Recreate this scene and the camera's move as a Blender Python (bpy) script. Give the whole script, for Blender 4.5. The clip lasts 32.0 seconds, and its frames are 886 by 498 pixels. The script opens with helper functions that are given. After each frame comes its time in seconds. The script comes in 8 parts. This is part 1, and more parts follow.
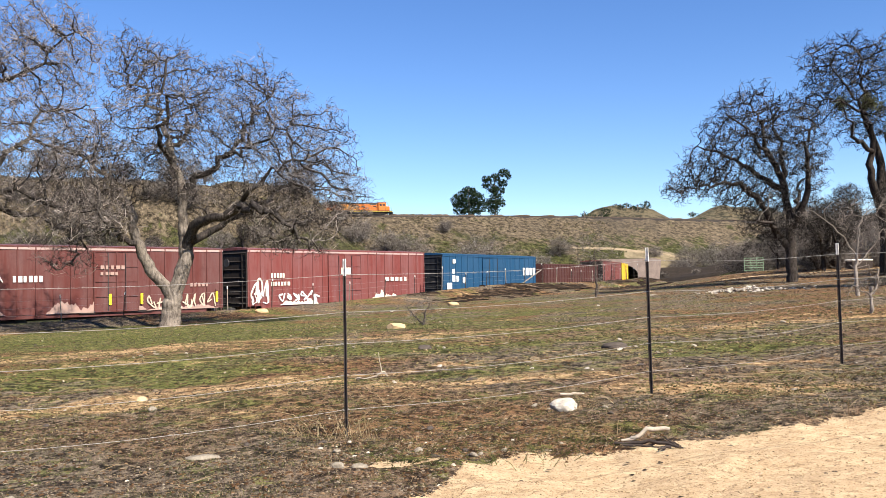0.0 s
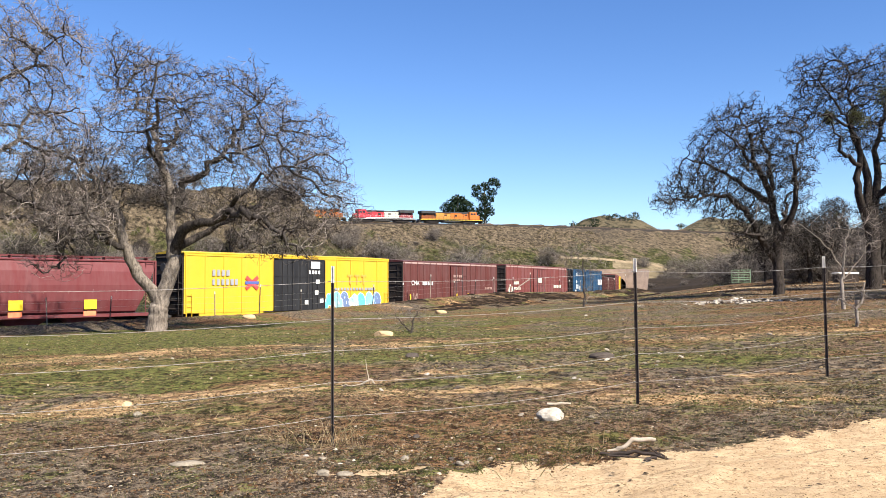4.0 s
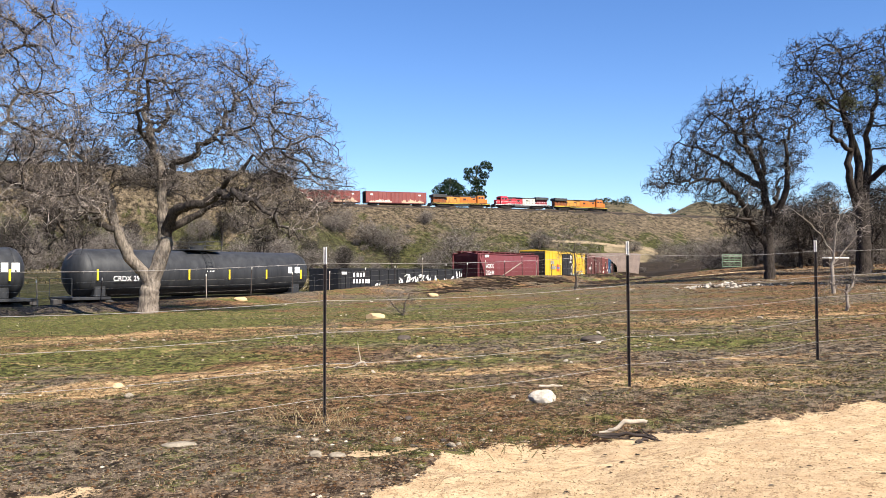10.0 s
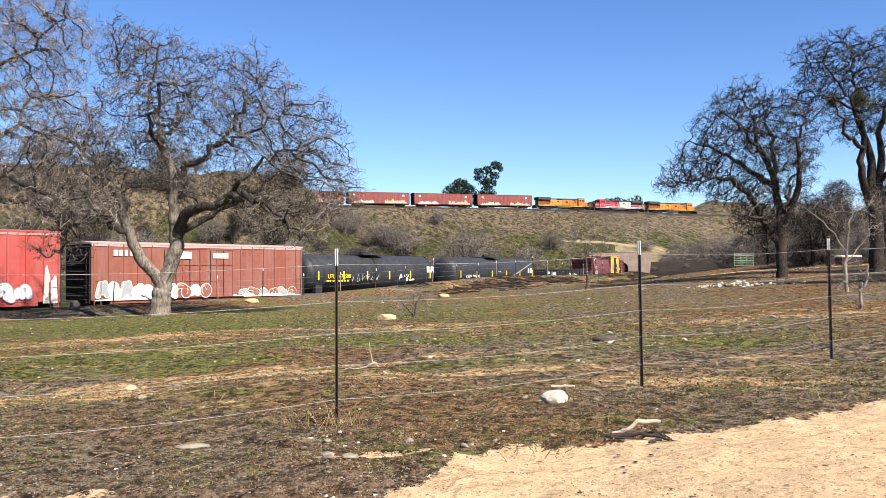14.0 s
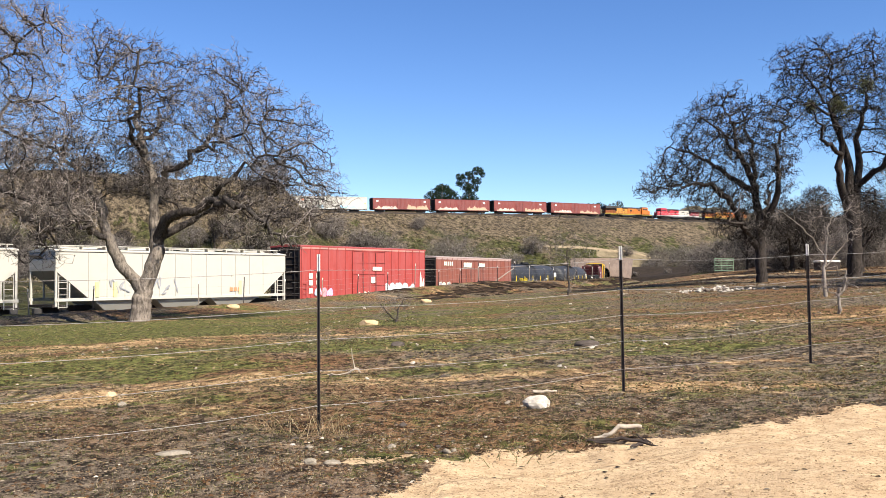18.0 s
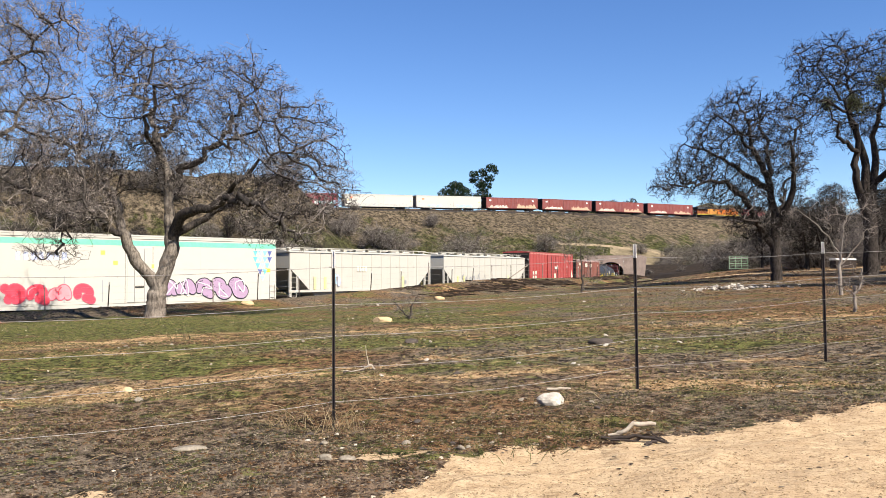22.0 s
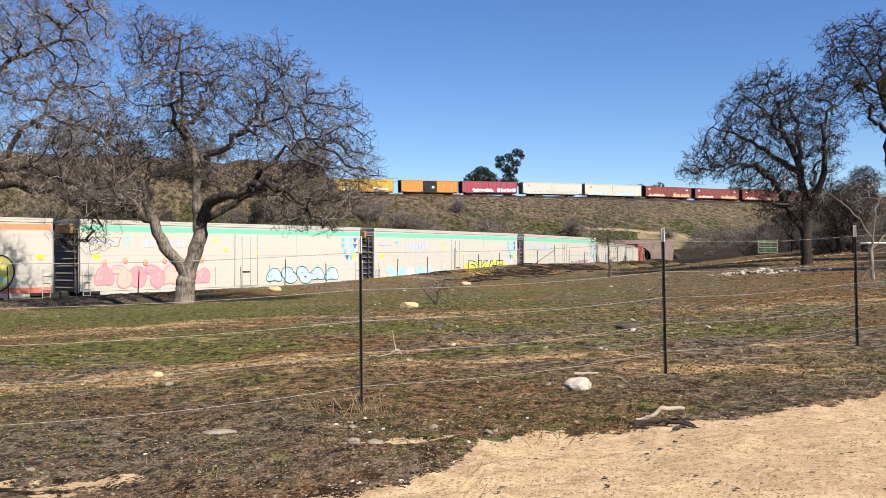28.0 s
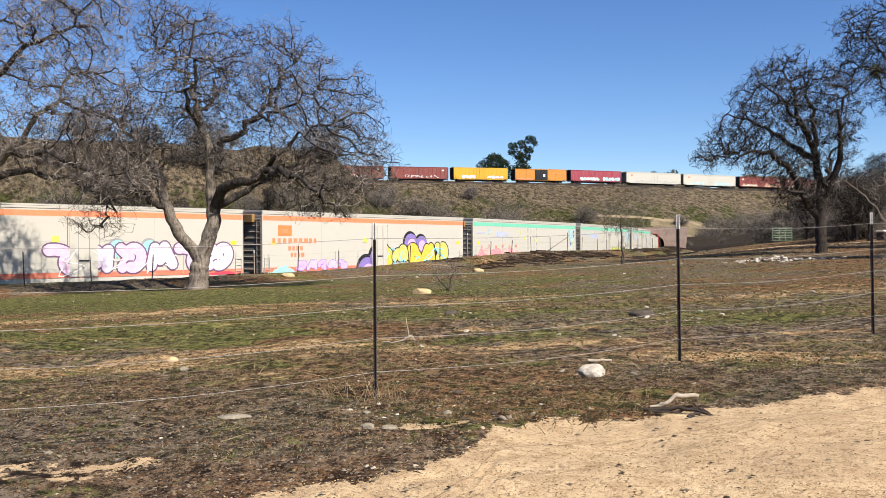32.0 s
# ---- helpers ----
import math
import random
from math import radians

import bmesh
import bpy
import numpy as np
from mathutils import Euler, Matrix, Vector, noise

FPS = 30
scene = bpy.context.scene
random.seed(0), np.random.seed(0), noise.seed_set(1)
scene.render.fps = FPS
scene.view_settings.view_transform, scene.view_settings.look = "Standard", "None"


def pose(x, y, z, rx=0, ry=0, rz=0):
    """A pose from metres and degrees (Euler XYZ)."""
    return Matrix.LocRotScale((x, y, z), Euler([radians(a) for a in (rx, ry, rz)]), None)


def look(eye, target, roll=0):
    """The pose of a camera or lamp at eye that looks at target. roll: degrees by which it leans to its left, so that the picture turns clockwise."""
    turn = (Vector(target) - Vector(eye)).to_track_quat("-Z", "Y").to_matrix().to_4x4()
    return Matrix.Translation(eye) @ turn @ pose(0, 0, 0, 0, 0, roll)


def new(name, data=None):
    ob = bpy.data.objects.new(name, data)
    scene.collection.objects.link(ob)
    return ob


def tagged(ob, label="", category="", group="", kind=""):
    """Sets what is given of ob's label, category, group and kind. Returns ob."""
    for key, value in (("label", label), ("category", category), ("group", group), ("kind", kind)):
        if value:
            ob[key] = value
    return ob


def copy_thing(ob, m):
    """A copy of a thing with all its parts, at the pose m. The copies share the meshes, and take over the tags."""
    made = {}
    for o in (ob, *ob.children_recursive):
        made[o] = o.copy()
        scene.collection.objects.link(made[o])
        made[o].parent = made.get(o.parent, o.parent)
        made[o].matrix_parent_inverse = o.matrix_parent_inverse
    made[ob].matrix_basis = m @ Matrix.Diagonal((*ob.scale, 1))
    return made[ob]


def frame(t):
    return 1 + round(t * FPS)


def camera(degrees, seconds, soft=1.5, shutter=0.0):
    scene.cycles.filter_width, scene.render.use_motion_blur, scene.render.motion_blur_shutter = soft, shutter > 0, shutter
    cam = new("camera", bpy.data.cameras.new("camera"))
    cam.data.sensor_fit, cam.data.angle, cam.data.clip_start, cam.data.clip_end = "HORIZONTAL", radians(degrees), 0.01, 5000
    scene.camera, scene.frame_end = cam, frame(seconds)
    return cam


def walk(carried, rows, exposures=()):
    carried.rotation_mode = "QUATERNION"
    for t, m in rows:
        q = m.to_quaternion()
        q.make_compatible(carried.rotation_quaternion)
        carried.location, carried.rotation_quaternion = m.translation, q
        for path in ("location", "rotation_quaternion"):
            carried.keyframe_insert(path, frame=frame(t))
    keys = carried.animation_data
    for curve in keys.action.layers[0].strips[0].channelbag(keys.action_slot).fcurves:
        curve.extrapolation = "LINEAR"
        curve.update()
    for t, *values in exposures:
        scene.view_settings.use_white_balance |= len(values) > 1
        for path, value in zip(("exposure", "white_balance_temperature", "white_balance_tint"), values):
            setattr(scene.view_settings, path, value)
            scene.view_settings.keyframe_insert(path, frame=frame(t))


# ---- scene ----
EXPOSURES = [(0, 1.30), (14, 1.30), (20, 1.16), (24, 1.08), (28, 0.92), (32, 0.90)]
cam = camera(52.78, 32.0, soft=0.8)
PATH = [
    (0.0, pose(0.013, -0.015, 1.558, 92.414, 0.721, 1.037)),
    (0.5, pose(0.010, -0.012, 1.558, 92.246, 0.724, 1.110)),
    (1.0, pose(0.013, -0.009, 1.559, 92.151, 0.648, 1.071)),
    (1.5, pose(0.007, -0.002, 1.558, 92.141, 0.548, 0.889)),
    (2.0, pose(0.008, -0.003, 1.558, 92.223, 0.421, 0.714)),
    (2.5, pose(0.009, -0.015, 1.557, 92.350, 0.282, 0.570)),
    (3.0, pose(0.010, -0.011, 1.558, 92.516, 0.108, 0.475)),
    (3.5, pose(0.015, -0.016, 1.560, 92.745, 0.039, 0.377)),
    (5.5, pose(0.009, -0.022, 1.558, 93.115, -0.074, 0.101)),
    (6.0, pose(0.010, -0.018, 1.557, 92.895, -0.104, 0.090)),
    (6.5, pose(0.006, -0.014, 1.556, 92.616, -0.162, 0.098)),
    (7.0, pose(0.006, -0.009, 1.554, 92.359, -0.151, 0.102)),
    (7.5, pose(0.004, -0.007, 1.553, 92.167, -0.126, 0.069)),
    (8.0, pose(0.008, -0.007, 1.553, 92.003, -0.131, 0.046)),
    (8.5, pose(0.008, -0.007, 1.553, 91.907, -0.112, -0.016)),
    (9.0, pose(0.007, -0.007, 1.552, 91.843, -0.136, -0.066)),
    (9.5, pose(0.005, 0.000, 1.552, 91.827, -0.177, -0.161)),
    (10.0, pose(0.005, -0.001, 1.549, 91.855, -0.210, -0.250)),
    (10.5, pose(0.005, 0.002, 1.550, 91.902, -0.216, -0.330)),
    (11.0, pose(0.001, 0.006, 1.552, 91.929, -0.232, -0.431)),
    (11.5, pose(-0.000, 0.007, 1.548, 91.965, -0.221, -0.477)),
    (12.0, pose(0.002, 0.007, 1.551, 91.943, -0.180, -0.421)),
    (12.5, pose(0.003, 0.007, 1.547, 91.943, -0.057, -0.232)),
    (13.0, pose(0.000, 0.000, 1.550, 91.921, -0.000, 0.000)),
    (13.5, pose(-0.000, 0.009, 1.549, 91.901, 0.077, 0.247)),
    (14.0, pose(-0.001, 0.006, 1.549, 91.891, 0.107, 0.438)),
    (14.5, pose(-0.002, 0.003, 1.548, 91.884, 0.074, 0.469)),
    (16.5, pose(-0.003, -0.000, 1.552, 92.147, 0.040, -0.364)),
    (17.0, pose(-0.000, 0.000, 1.553, 92.205, 0.074, -0.523)),
    (17.5, pose(-0.002, -0.002, 1.550, 92.230, 0.124, -0.635)),
    (18.0, pose(-0.002, -0.000, 1.551, 92.233, 0.191, -0.708)),
    (18.5, pose(-0.003, -0.003, 1.553, 92.221, 0.266, -0.751)),
    (19.0, pose(-0.004, -0.017, 1.552, 92.208, 0.244, -0.673)),
    (19.5, pose(-0.010, -0.013, 1.549, 92.177, 0.283, -0.482)),
    (20.0, pose(-0.013, -0.025, 1.551, 92.139, 0.293, -0.235)),
    (20.5, pose(-0.012, -0.021, 1.549, 92.129, 0.302, -0.003)),
    (21.0, pose(-0.012, -0.018, 1.548, 92.130, 0.270, 0.134)),
    (21.5, pose(-0.010, -0.028, 1.550, 92.095, 0.167, 0.146)),
    (22.0, pose(-0.013, -0.026, 1.551, 92.057, 0.044, 0.131)),
    (22.5, pose(-0.017, -0.030, 1.552, 92.016, -0.139, 0.129)),
    (23.0, pose(-0.018, -0.025, 1.550, 92.043, -0.209, 0.162)),
    (23.5, pose(-0.020, -0.026, 1.552, 92.086, -0.243, 0.253)),
    (24.0, pose(-0.020, -0.036, 1.553, 92.117, -0.169, 0.357)),
    (24.5, pose(-0.016, -0.037, 1.553, 92.063, -0.092, 0.514)),
    (25.0, pose(-0.011, -0.026, 1.551, 91.935, 0.043, 0.755)),
    (25.5, pose(-0.013, -0.023, 1.549, 91.743, 0.111, 1.025)),
    (27.5, pose(-0.017, -0.013, 1.547, 91.218, 0.219, 1.750)),
    (28.0, pose(-0.017, -0.018, 1.546, 91.122, 0.230, 1.815)),
    (28.5, pose(-0.017, -0.012, 1.545, 90.965, 0.229, 1.906)),
    (29.0, pose(-0.017, -0.011, 1.544, 90.818, 0.199, 2.035)),
    (29.5, pose(-0.019, -0.004, 1.543, 90.652, 0.178, 2.156)),
    (30.0, pose(-0.020, -0.003, 1.542, 90.521, 0.234, 2.272)),
    (30.5, pose(-0.022, -0.012, 1.541, 90.432, 0.152, 2.373)),
    (31.0, pose(-0.027, -0.016, 1.543, 90.363, 0.077, 2.435)),
    (31.5, pose(-0.029, -0.012, 1.542, 90.329, 0.027, 2.527)),
    (32.0, pose(-0.031, -0.012, 1.541, 90.283, 0.064, 2.611)),
]
walk(cam, PATH, EXPOSURES)

# ---- light ----
SUN_TO = Vector((0.465, -0.500, 0.73)).normalized()      # towards the sun: behind the camera, to its right
SUN_ELEV = math.asin(SUN_TO.z)
SUN_AZ = math.atan2(SUN_TO.x, SUN_TO.y)
world = bpy.data.worlds.new("sky")
scene.world = world
world.use_nodes = True
wn = world.node_tree.nodes
wl = world.node_tree.links
sky = wn.new("ShaderNodeTexSky")
sky.sky_type = "NISHITA"
sky.sun_disc = False
sky.sun_elevation = SUN_ELEV
sky.sun_rotation = SUN_AZ
sky.altitude = 1200
sky.air_density = 1.0
sky.dust_density = 0.05
sky.ozone_density = 3.0
sat = wn.new("ShaderNodeHueSaturation")
sat.inputs["Saturation"].default_value = 1.21
sat.inputs["Hue"].default_value = 0.510
wl.new(sky.outputs[0], sat.inputs["Color"])
wl.new(sat.outputs[0], wn["Background"].inputs[0])
wn["Background"].inputs[1].default_value = 0.0765
sun_data = bpy.data.lights.new("sun", "SUN")
sun_data.energy = 5.0
sun_data.angle = radians(0.53)
sun_data.color = (1.0, 0.94, 0.84)
sun = new("sun", sun_data)
sun.matrix_world = look(SUN_TO * 50, (0, 0, 0))

# ---- materials ----
def mat_base(name, rough=0.8, metal=0.0):
    m = bpy.data.materials.new(name)
    m.use_nodes = True
    nt = m.node_tree
    b = nt.nodes["Principled BSDF"]
    b.inputs["Roughness"].default_value = rough
    b.inputs["Metallic"].default_value = metal
    if rough >= 0.85:          # earth, bark and dead leaves have next to no sheen
        b.inputs["Specular IOR Level"].default_value = 0.06
    return m, nt, b


def tex_noise(nt, scale, detail=4.0, rough=0.6, vec=None, dist=0.0):
    n = nt.nodes.new("ShaderNodeTexNoise")
    n.inputs["Scale"].default_value = scale
    n.inputs["Detail"].default_value = detail
    n.inputs["Roughness"].default_value = rough
    n.inputs["Distortion"].default_value = dist
    if vec is not None:
        nt.links.new(vec, n.inputs["Vector"])
    return n.outputs["Fac"]


def coords(nt, kind="Object", scale=None):
    tc = nt.nodes.new("ShaderNodeTexCoord")
    out = tc.outputs[kind]
    if scale:
        mp = nt.nodes.new("ShaderNodeMapping")
        mp.inputs["Scale"].default_value = scale
        nt.links.new(out, mp.inputs["Vector"])
        out = mp.outputs[0]
    return out


def ramp(nt, fac, stops):
    r = nt.nodes.new("ShaderNodeValToRGB")
    els = r.color_ramp.elements
    while len(els) < len(stops):
        els.new(0.5)
    for e, (p, c) in zip(els, stops):
        e.position = p
        e.color = (*c, 1.0) if len(c) == 3 else c
    nt.links.new(fac, r.inputs[0])
    return r.outputs[0]


def mix(nt, fac, a, b, kind="MIX"):
    n = nt.nodes.new("ShaderNodeMix")
    n.data_type = "RGBA"
    n.blend_type = kind
    for sock, v in ((0, fac), (6, a), (7, b)):
        if isinstance(v, (int, float)):
            n.inputs[sock].default_value = v
        elif isinstance(v, tuple):
            n.inputs[sock].default_value = (*v, 1.0) if len(v) == 3 else v
        else:
            nt.links.new(v, n.inputs[sock])
    return n.outputs[2]


def bump(nt, b, height, strength=0.4, dist=0.02):
    n = nt.nodes.new("ShaderNodeBump")
    n.inputs["Strength"].default_value = strength
    n.inputs["Distance"].default_value = dist
    nt.links.new(height, n.inputs["Height"])
    nt.links.new(n.outputs[0], b.inputs["Normal"])


def grey(v):
    return (v, v, v)


def plain(name, color, rough=0.7, metal=0.0, vary=0.25, scale=3.0):
    """A painted or natural surface: base colour broken up at two scales."""
    m, nt, b = mat_base(name, rough, metal)
    v = coords(nt)
    f1 = tex_noise(nt, scale, 5, 0.65, v)
    f2 = tex_noise(nt, scale * 9, 3, 0.6, v)
    dark = tuple(c * (1 - vary) for c in color)
    lite = tuple(min(1, c * (1 + vary)) for c in color)
    c1 = ramp(nt, f1, [(0.3, dark), (0.7, lite)])
    c2 = mix(nt, 0.3, c1, ramp(nt, f2, [(0.35, dark), (0.65, lite)]))
    nt.links.new(c2, b.inputs["Base Color"])
    bump(nt, b, f2, 0.15, 0.01)
    return m


def car_paint(name, color, rust=0.35, fade=0.3, rough=0.55):
    """Weathered railcar paint: vertical streaks, rust patches and dust low down on the side."""
    m, nt, b = mat_base(name, rough)
    b.inputs["Specular IOR Level"].default_value = 0.22
    v = coords(nt)
    streak = tex_noise(nt, 1.0, 5, 0.7, coords(nt, "Object", (2.2, 2.2, 0.22)))
    spots = tex_noise(nt, 1.3, 6, 0.7, v)
    fine = tex_noise(nt, 14.0, 4, 0.6, v)
    faded = tuple(min(1, c * (1 - fade) + 0.30 * fade) for c in color)
    dark = tuple(c * 0.55 for c in color)
    c = mix(nt, ramp(nt, streak, [(0.38, grey(0)), (0.68, grey(1))]), color, faded)
    c = mix(nt, ramp(nt, spots, [(0.5, grey(0)), (0.72, grey(rust))]), c, dark)
    c = mix(nt, ramp(nt, fine, [(0.62, grey(0)), (0.8, grey(rust * 0.8))]), c, (0.16, 0.07, 0.035))
    nt.links.new(c, b.inputs["Base Color"])
    bump(nt, b, fine, 0.08, 0.01)
    return m


M_STEEL = plain("dark_steel", (0.055, 0.05, 0.048), 0.6, 0.3, 0.4)
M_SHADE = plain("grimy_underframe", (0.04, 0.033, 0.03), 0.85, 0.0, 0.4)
M_RAIL = plain("rail_steel", (0.09, 0.06, 0.045), 0.8, 0.1, 0.3)
M_TIE = plain("tie_wood", (0.10, 0.075, 0.06), 0.9, 0, 0.4)
M_BALLAST = plain("ballast_stone", (0.036, 0.030, 0.026), 0.95, 0, 0.5, 8.0)
M_CONCRETE = plain("weathered_concrete", (0.30, 0.225, 0.18), 0.9, 0, 0.35, 0.6)
def bark_mat(name, dark, lite):
    """Fissured bark: ridges along the stem, lichen and dark cracks."""
    m, nt, b = mat_base(name, 0.95)
    v = coords(nt)
    ridge = tex_noise(nt, 1.0, 6, 0.7, coords(nt, "Object", (11, 11, 3)))
    patch = tex_noise(nt, 1.6, 5, 0.65, v)
    finer = tex_noise(nt, 26, 4, 0.7, v)
    c = ramp(nt, ridge, [(0.32, dark), (0.62, lite)])
    c = mix(nt, ramp(nt, patch, [(0.5, grey(0)), (0.68, grey(0.5))]), c, tuple(min(1, q * 1.5) for q in lite))
    c = mix(nt, ramp(nt, finer, [(0.34, grey(0.7)), (0.46, grey(0))]), c, tuple(q * 0.6 for q in dark))
    nt.links.new(c, b.inputs["Base Color"])
    bump(nt, b, mix(nt, 0.4, ridge, finer), 0.9, 0.06)
    return m


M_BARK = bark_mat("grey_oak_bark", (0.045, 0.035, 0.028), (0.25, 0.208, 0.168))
# Same oak bark with the crown's shade on the boughs painted in.
M_BOUGH = bark_mat("shaded_oak_bough_bark", (0.012, 0.010, 0.009), (0.080, 0.067, 0.058))
# Right-hand oaks: dark bark, with the shade on their trunks painted in.
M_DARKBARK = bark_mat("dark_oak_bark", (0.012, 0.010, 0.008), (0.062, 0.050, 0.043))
M_TWIG = plain("oak_twig", (0.080, 0.064, 0.054), 0.95, 0, 0.6, 2.0)


def twig_mat(name, stops):
    """Bare twigs: random tones from dark to pale, changing from twig to twig and along each one."""
    m, nt, b = mat_base(name, 0.95)
    g = nt.nodes.new("ShaderNodeNewGeometry")
    c = ramp(nt, g.outputs["Random Per Island"], stops)
    f = tex_noise(nt, 3.0, 4, 0.7, coords(nt))
    c = mix(nt, ramp(nt, f, [(0.42, grey(0)), (0.62, grey(0.75))]), c, stops[0][1])
    nt.links.new(c, b.inputs["Base Color"])
    return m


# Sunlit and self-shadowed twigs of the crown, put into the random tones.
M_OAKTWIG = twig_mat("oak_crown_twig", [(0.0, (0.018, 0.014, 0.012)), (0.33, (0.06, 0.05, 0.043)), (0.66, (0.19, 0.16, 0.14)), (1.0, (0.38, 0.325, 0.285))])

# ---- helpers for parts ----
def mesh_of(name, verts, faces, mats=(), smooth=False, mat_idx=None):
    me = bpy.data.meshes.new(name)
    me.from_pydata(verts, [], faces)
    for m in mats:
        me.materials.append(m)
    if mat_idx is not None:
        me.polygons.foreach_set("material_index", mat_idx)
    if smooth:
        me.polygons.foreach_set("use_smooth", [True] * len(me.polygons))
    me.update()
    return me


def part(name, bm, material, parent=None, label="", m=None, smooth=False):
    """Links a bmesh (or a mesh) as one mesh object under a thing or a part."""
    if isinstance(bm, bmesh.types.BMesh):
        me = bpy.data.meshes.new(name)
        bm.to_mesh(me)
        bm.free()
        if material is not None:
            me.materials.append(material)
        if smooth:
            for p in me.polygons:
                p.use_smooth = True
    else:
        me = bm
    ob = new(name, me)
    if parent is not None:
        ob.parent = parent
    if m is not None:
        ob.matrix_basis = m
    if label:
        ob["label"] = label
    return ob


def add_box(bm, x0, x1, y0, y1, z0, z1, bevel=0.0):
    vs = [bm.verts.new(v) for v in ((x0, y0, z0), (x1, y0, z0), (x1, y1, z0), (x0, y1, z0),
                                    (x0, y0, z1), (x1, y0, z1), (x1, y1, z1), (x0, y1, z1))]
    fs = [bm.faces.new([vs[i] for i in f]) for f in ((3, 2, 1, 0), (4, 5, 6, 7), (0, 1, 5, 4), (1, 2, 6, 5), (2, 3, 7, 6), (3, 0, 4, 7))]
    if bevel:
        es = list({e for f in fs for e in f.edges})
        bmesh.ops.bevel(bm, geom=es, offset=bevel, segments=1, affect="EDGES")
    return vs


def box(x0, x1, y0, y1, z0, z1, bevel=0.0):
    bm = bmesh.new()
    add_box(bm, x0, x1, y0, y1, z0, z1, bevel)
    return bm


def add_cyl(bm, a, b, r0, r1=None, n=10, caps=True):
    a, b = Vector(a), Vector(b)
    r1 = r0 if r1 is None else r1
    q = (b - a).to_track_quat("Z", "Y")
    rings = []
    for c, r in ((a, r0), (b, r1)):
        rings.append([bm.verts.new(c + q @ Vector((r * math.cos(2 * math.pi * i / n), r * math.sin(2 * math.pi * i / n), 0))) for i in range(n)])
    for i in range(n):
        bm.faces.new((rings[0][i], rings[0][(i + 1) % n], rings[1][(i + 1) % n], rings[1][i]))
    if caps:
        bm.faces.new(rings[0][::-1])
        bm.faces.new(rings[1])


def cyl(a, b, r0, r1=None, n=10):
    bm = bmesh.new()
    add_cyl(bm, a, b, r0, r1, n)
    return bm


def thing(name, label, category, m=None, group="", kind=""):
    ob = new(name)
    ob.empty_display_size = 0.2
    if m is not None:
        ob.matrix_world = m
    return tagged(ob, label, category, group, kind)


# ---- plan: the two tracks ----
# Lower track: distance s along it (metres), heading turns from the west towards the tunnel.
TS = np.arange(-420.0, 480.0, 1.0)
Q_ = np.maximum(TS, -69.0) / 0.92 - 100.7
HEAD = 0.6799 - 0.00472 * (100.7 + Q_ / 2 - np.sqrt(Q_ * Q_ / 4 + 7.68 ** 2 + 1))
TX = np.concatenate([[0], np.cumsum((np.sin(HEAD[1:]) + np.sin(HEAD[:-1])) / 2)])
TY = np.concatenate([[0], np.cumsum((np.cos(HEAD[1:]) + np.cos(HEAD[:-1])) / 2)])
TX += -14.99 - TX[420]
TY += 60.79 - TY[420]
TZ = -0.693 + 0.00804 * TS
PORTAL_S = 138.0


def lower(s):
    return np.array([np.interp(s, TS, TX), np.interp(s, TS, TY), np.interp(s, TS, TZ)])


U0, UD = np.array((-8.5, 273.0)), np.array((0.906, 0.4226))
UN = np.array((0.4226, -0.906))          # from the upper track towards the camera


def rail_up(u):
    """Height of the upper rails: the grade falls off towards the right."""
    w = np.clip(np.asarray(u, float) - 35.0, 0, None)
    return 23.40 + 0.018 * np.clip(u, -600, 600) - 0.020 * w * w / (w + 18.0)


def upper(u):
    p = U0 + UD * u
    return np.array([p[0], p[1], rail_up(u)])


# ---- ground ----
def sstep(a, b, x):
    t = np.clip((x - a) / (b - a), 0, 1)
    return t * t * (3 - 2 * t)


_rng = np.random.RandomState(7)
_NT = _rng.rand(256, 256)


def vnoise(x, y):
    xi, yi = np.floor(x).astype(int), np.floor(y).astype(int)
    fx, fy = x - xi, y - yi
    fx, fy = fx * fx * (3 - 2 * fx), fy * fy * (3 - 2 * fy)
    a, b = _NT[xi & 255, yi & 255], _NT[(xi + 1) & 255, yi & 255]
    c, d = _NT[xi & 255, (yi + 1) & 255], _NT[(xi + 1) & 255, (yi + 1) & 255]
    return (a * (1 - fx) + b * fx) * (1 - fy) + (c * (1 - fx) + d * fx) * fy - 0.5


def fbm(x, y, s, n=4):
    out, amp = 0, 1.0
    for i in range(n):
        out = out + amp * vnoise(x / s + 17.3 * i, y / s + 5.1 * i)
        s, amp = s / 2.1, amp * 0.5
    return out


def to_track(x, y):
    """Signed distance to the lower track (positive on the camera's side) and the place along it."""
    d, s = np.empty(len(x)), np.empty(len(x))
    sx, sy, sh = TX[::2], TY[::2], HEAD[::2]
    for i in range(0, len(x), 8000):
        dx = x[i:i + 8000, None] - sx[None]
        dy = y[i:i + 8000, None] - sy[None]
        k = np.argmin(dx * dx + dy * dy, 1)
        j = np.arange(len(k))
        d[i:i + 8000] = dx[j, k] * np.cos(sh[k]) - dy[j, k] * np.sin(sh[k])
        s[i:i + 8000] = TS[::2][k] + dx[j, k] * np.sin(sh[k]) + dy[j, k] * np.cos(sh[k])
    return d, s


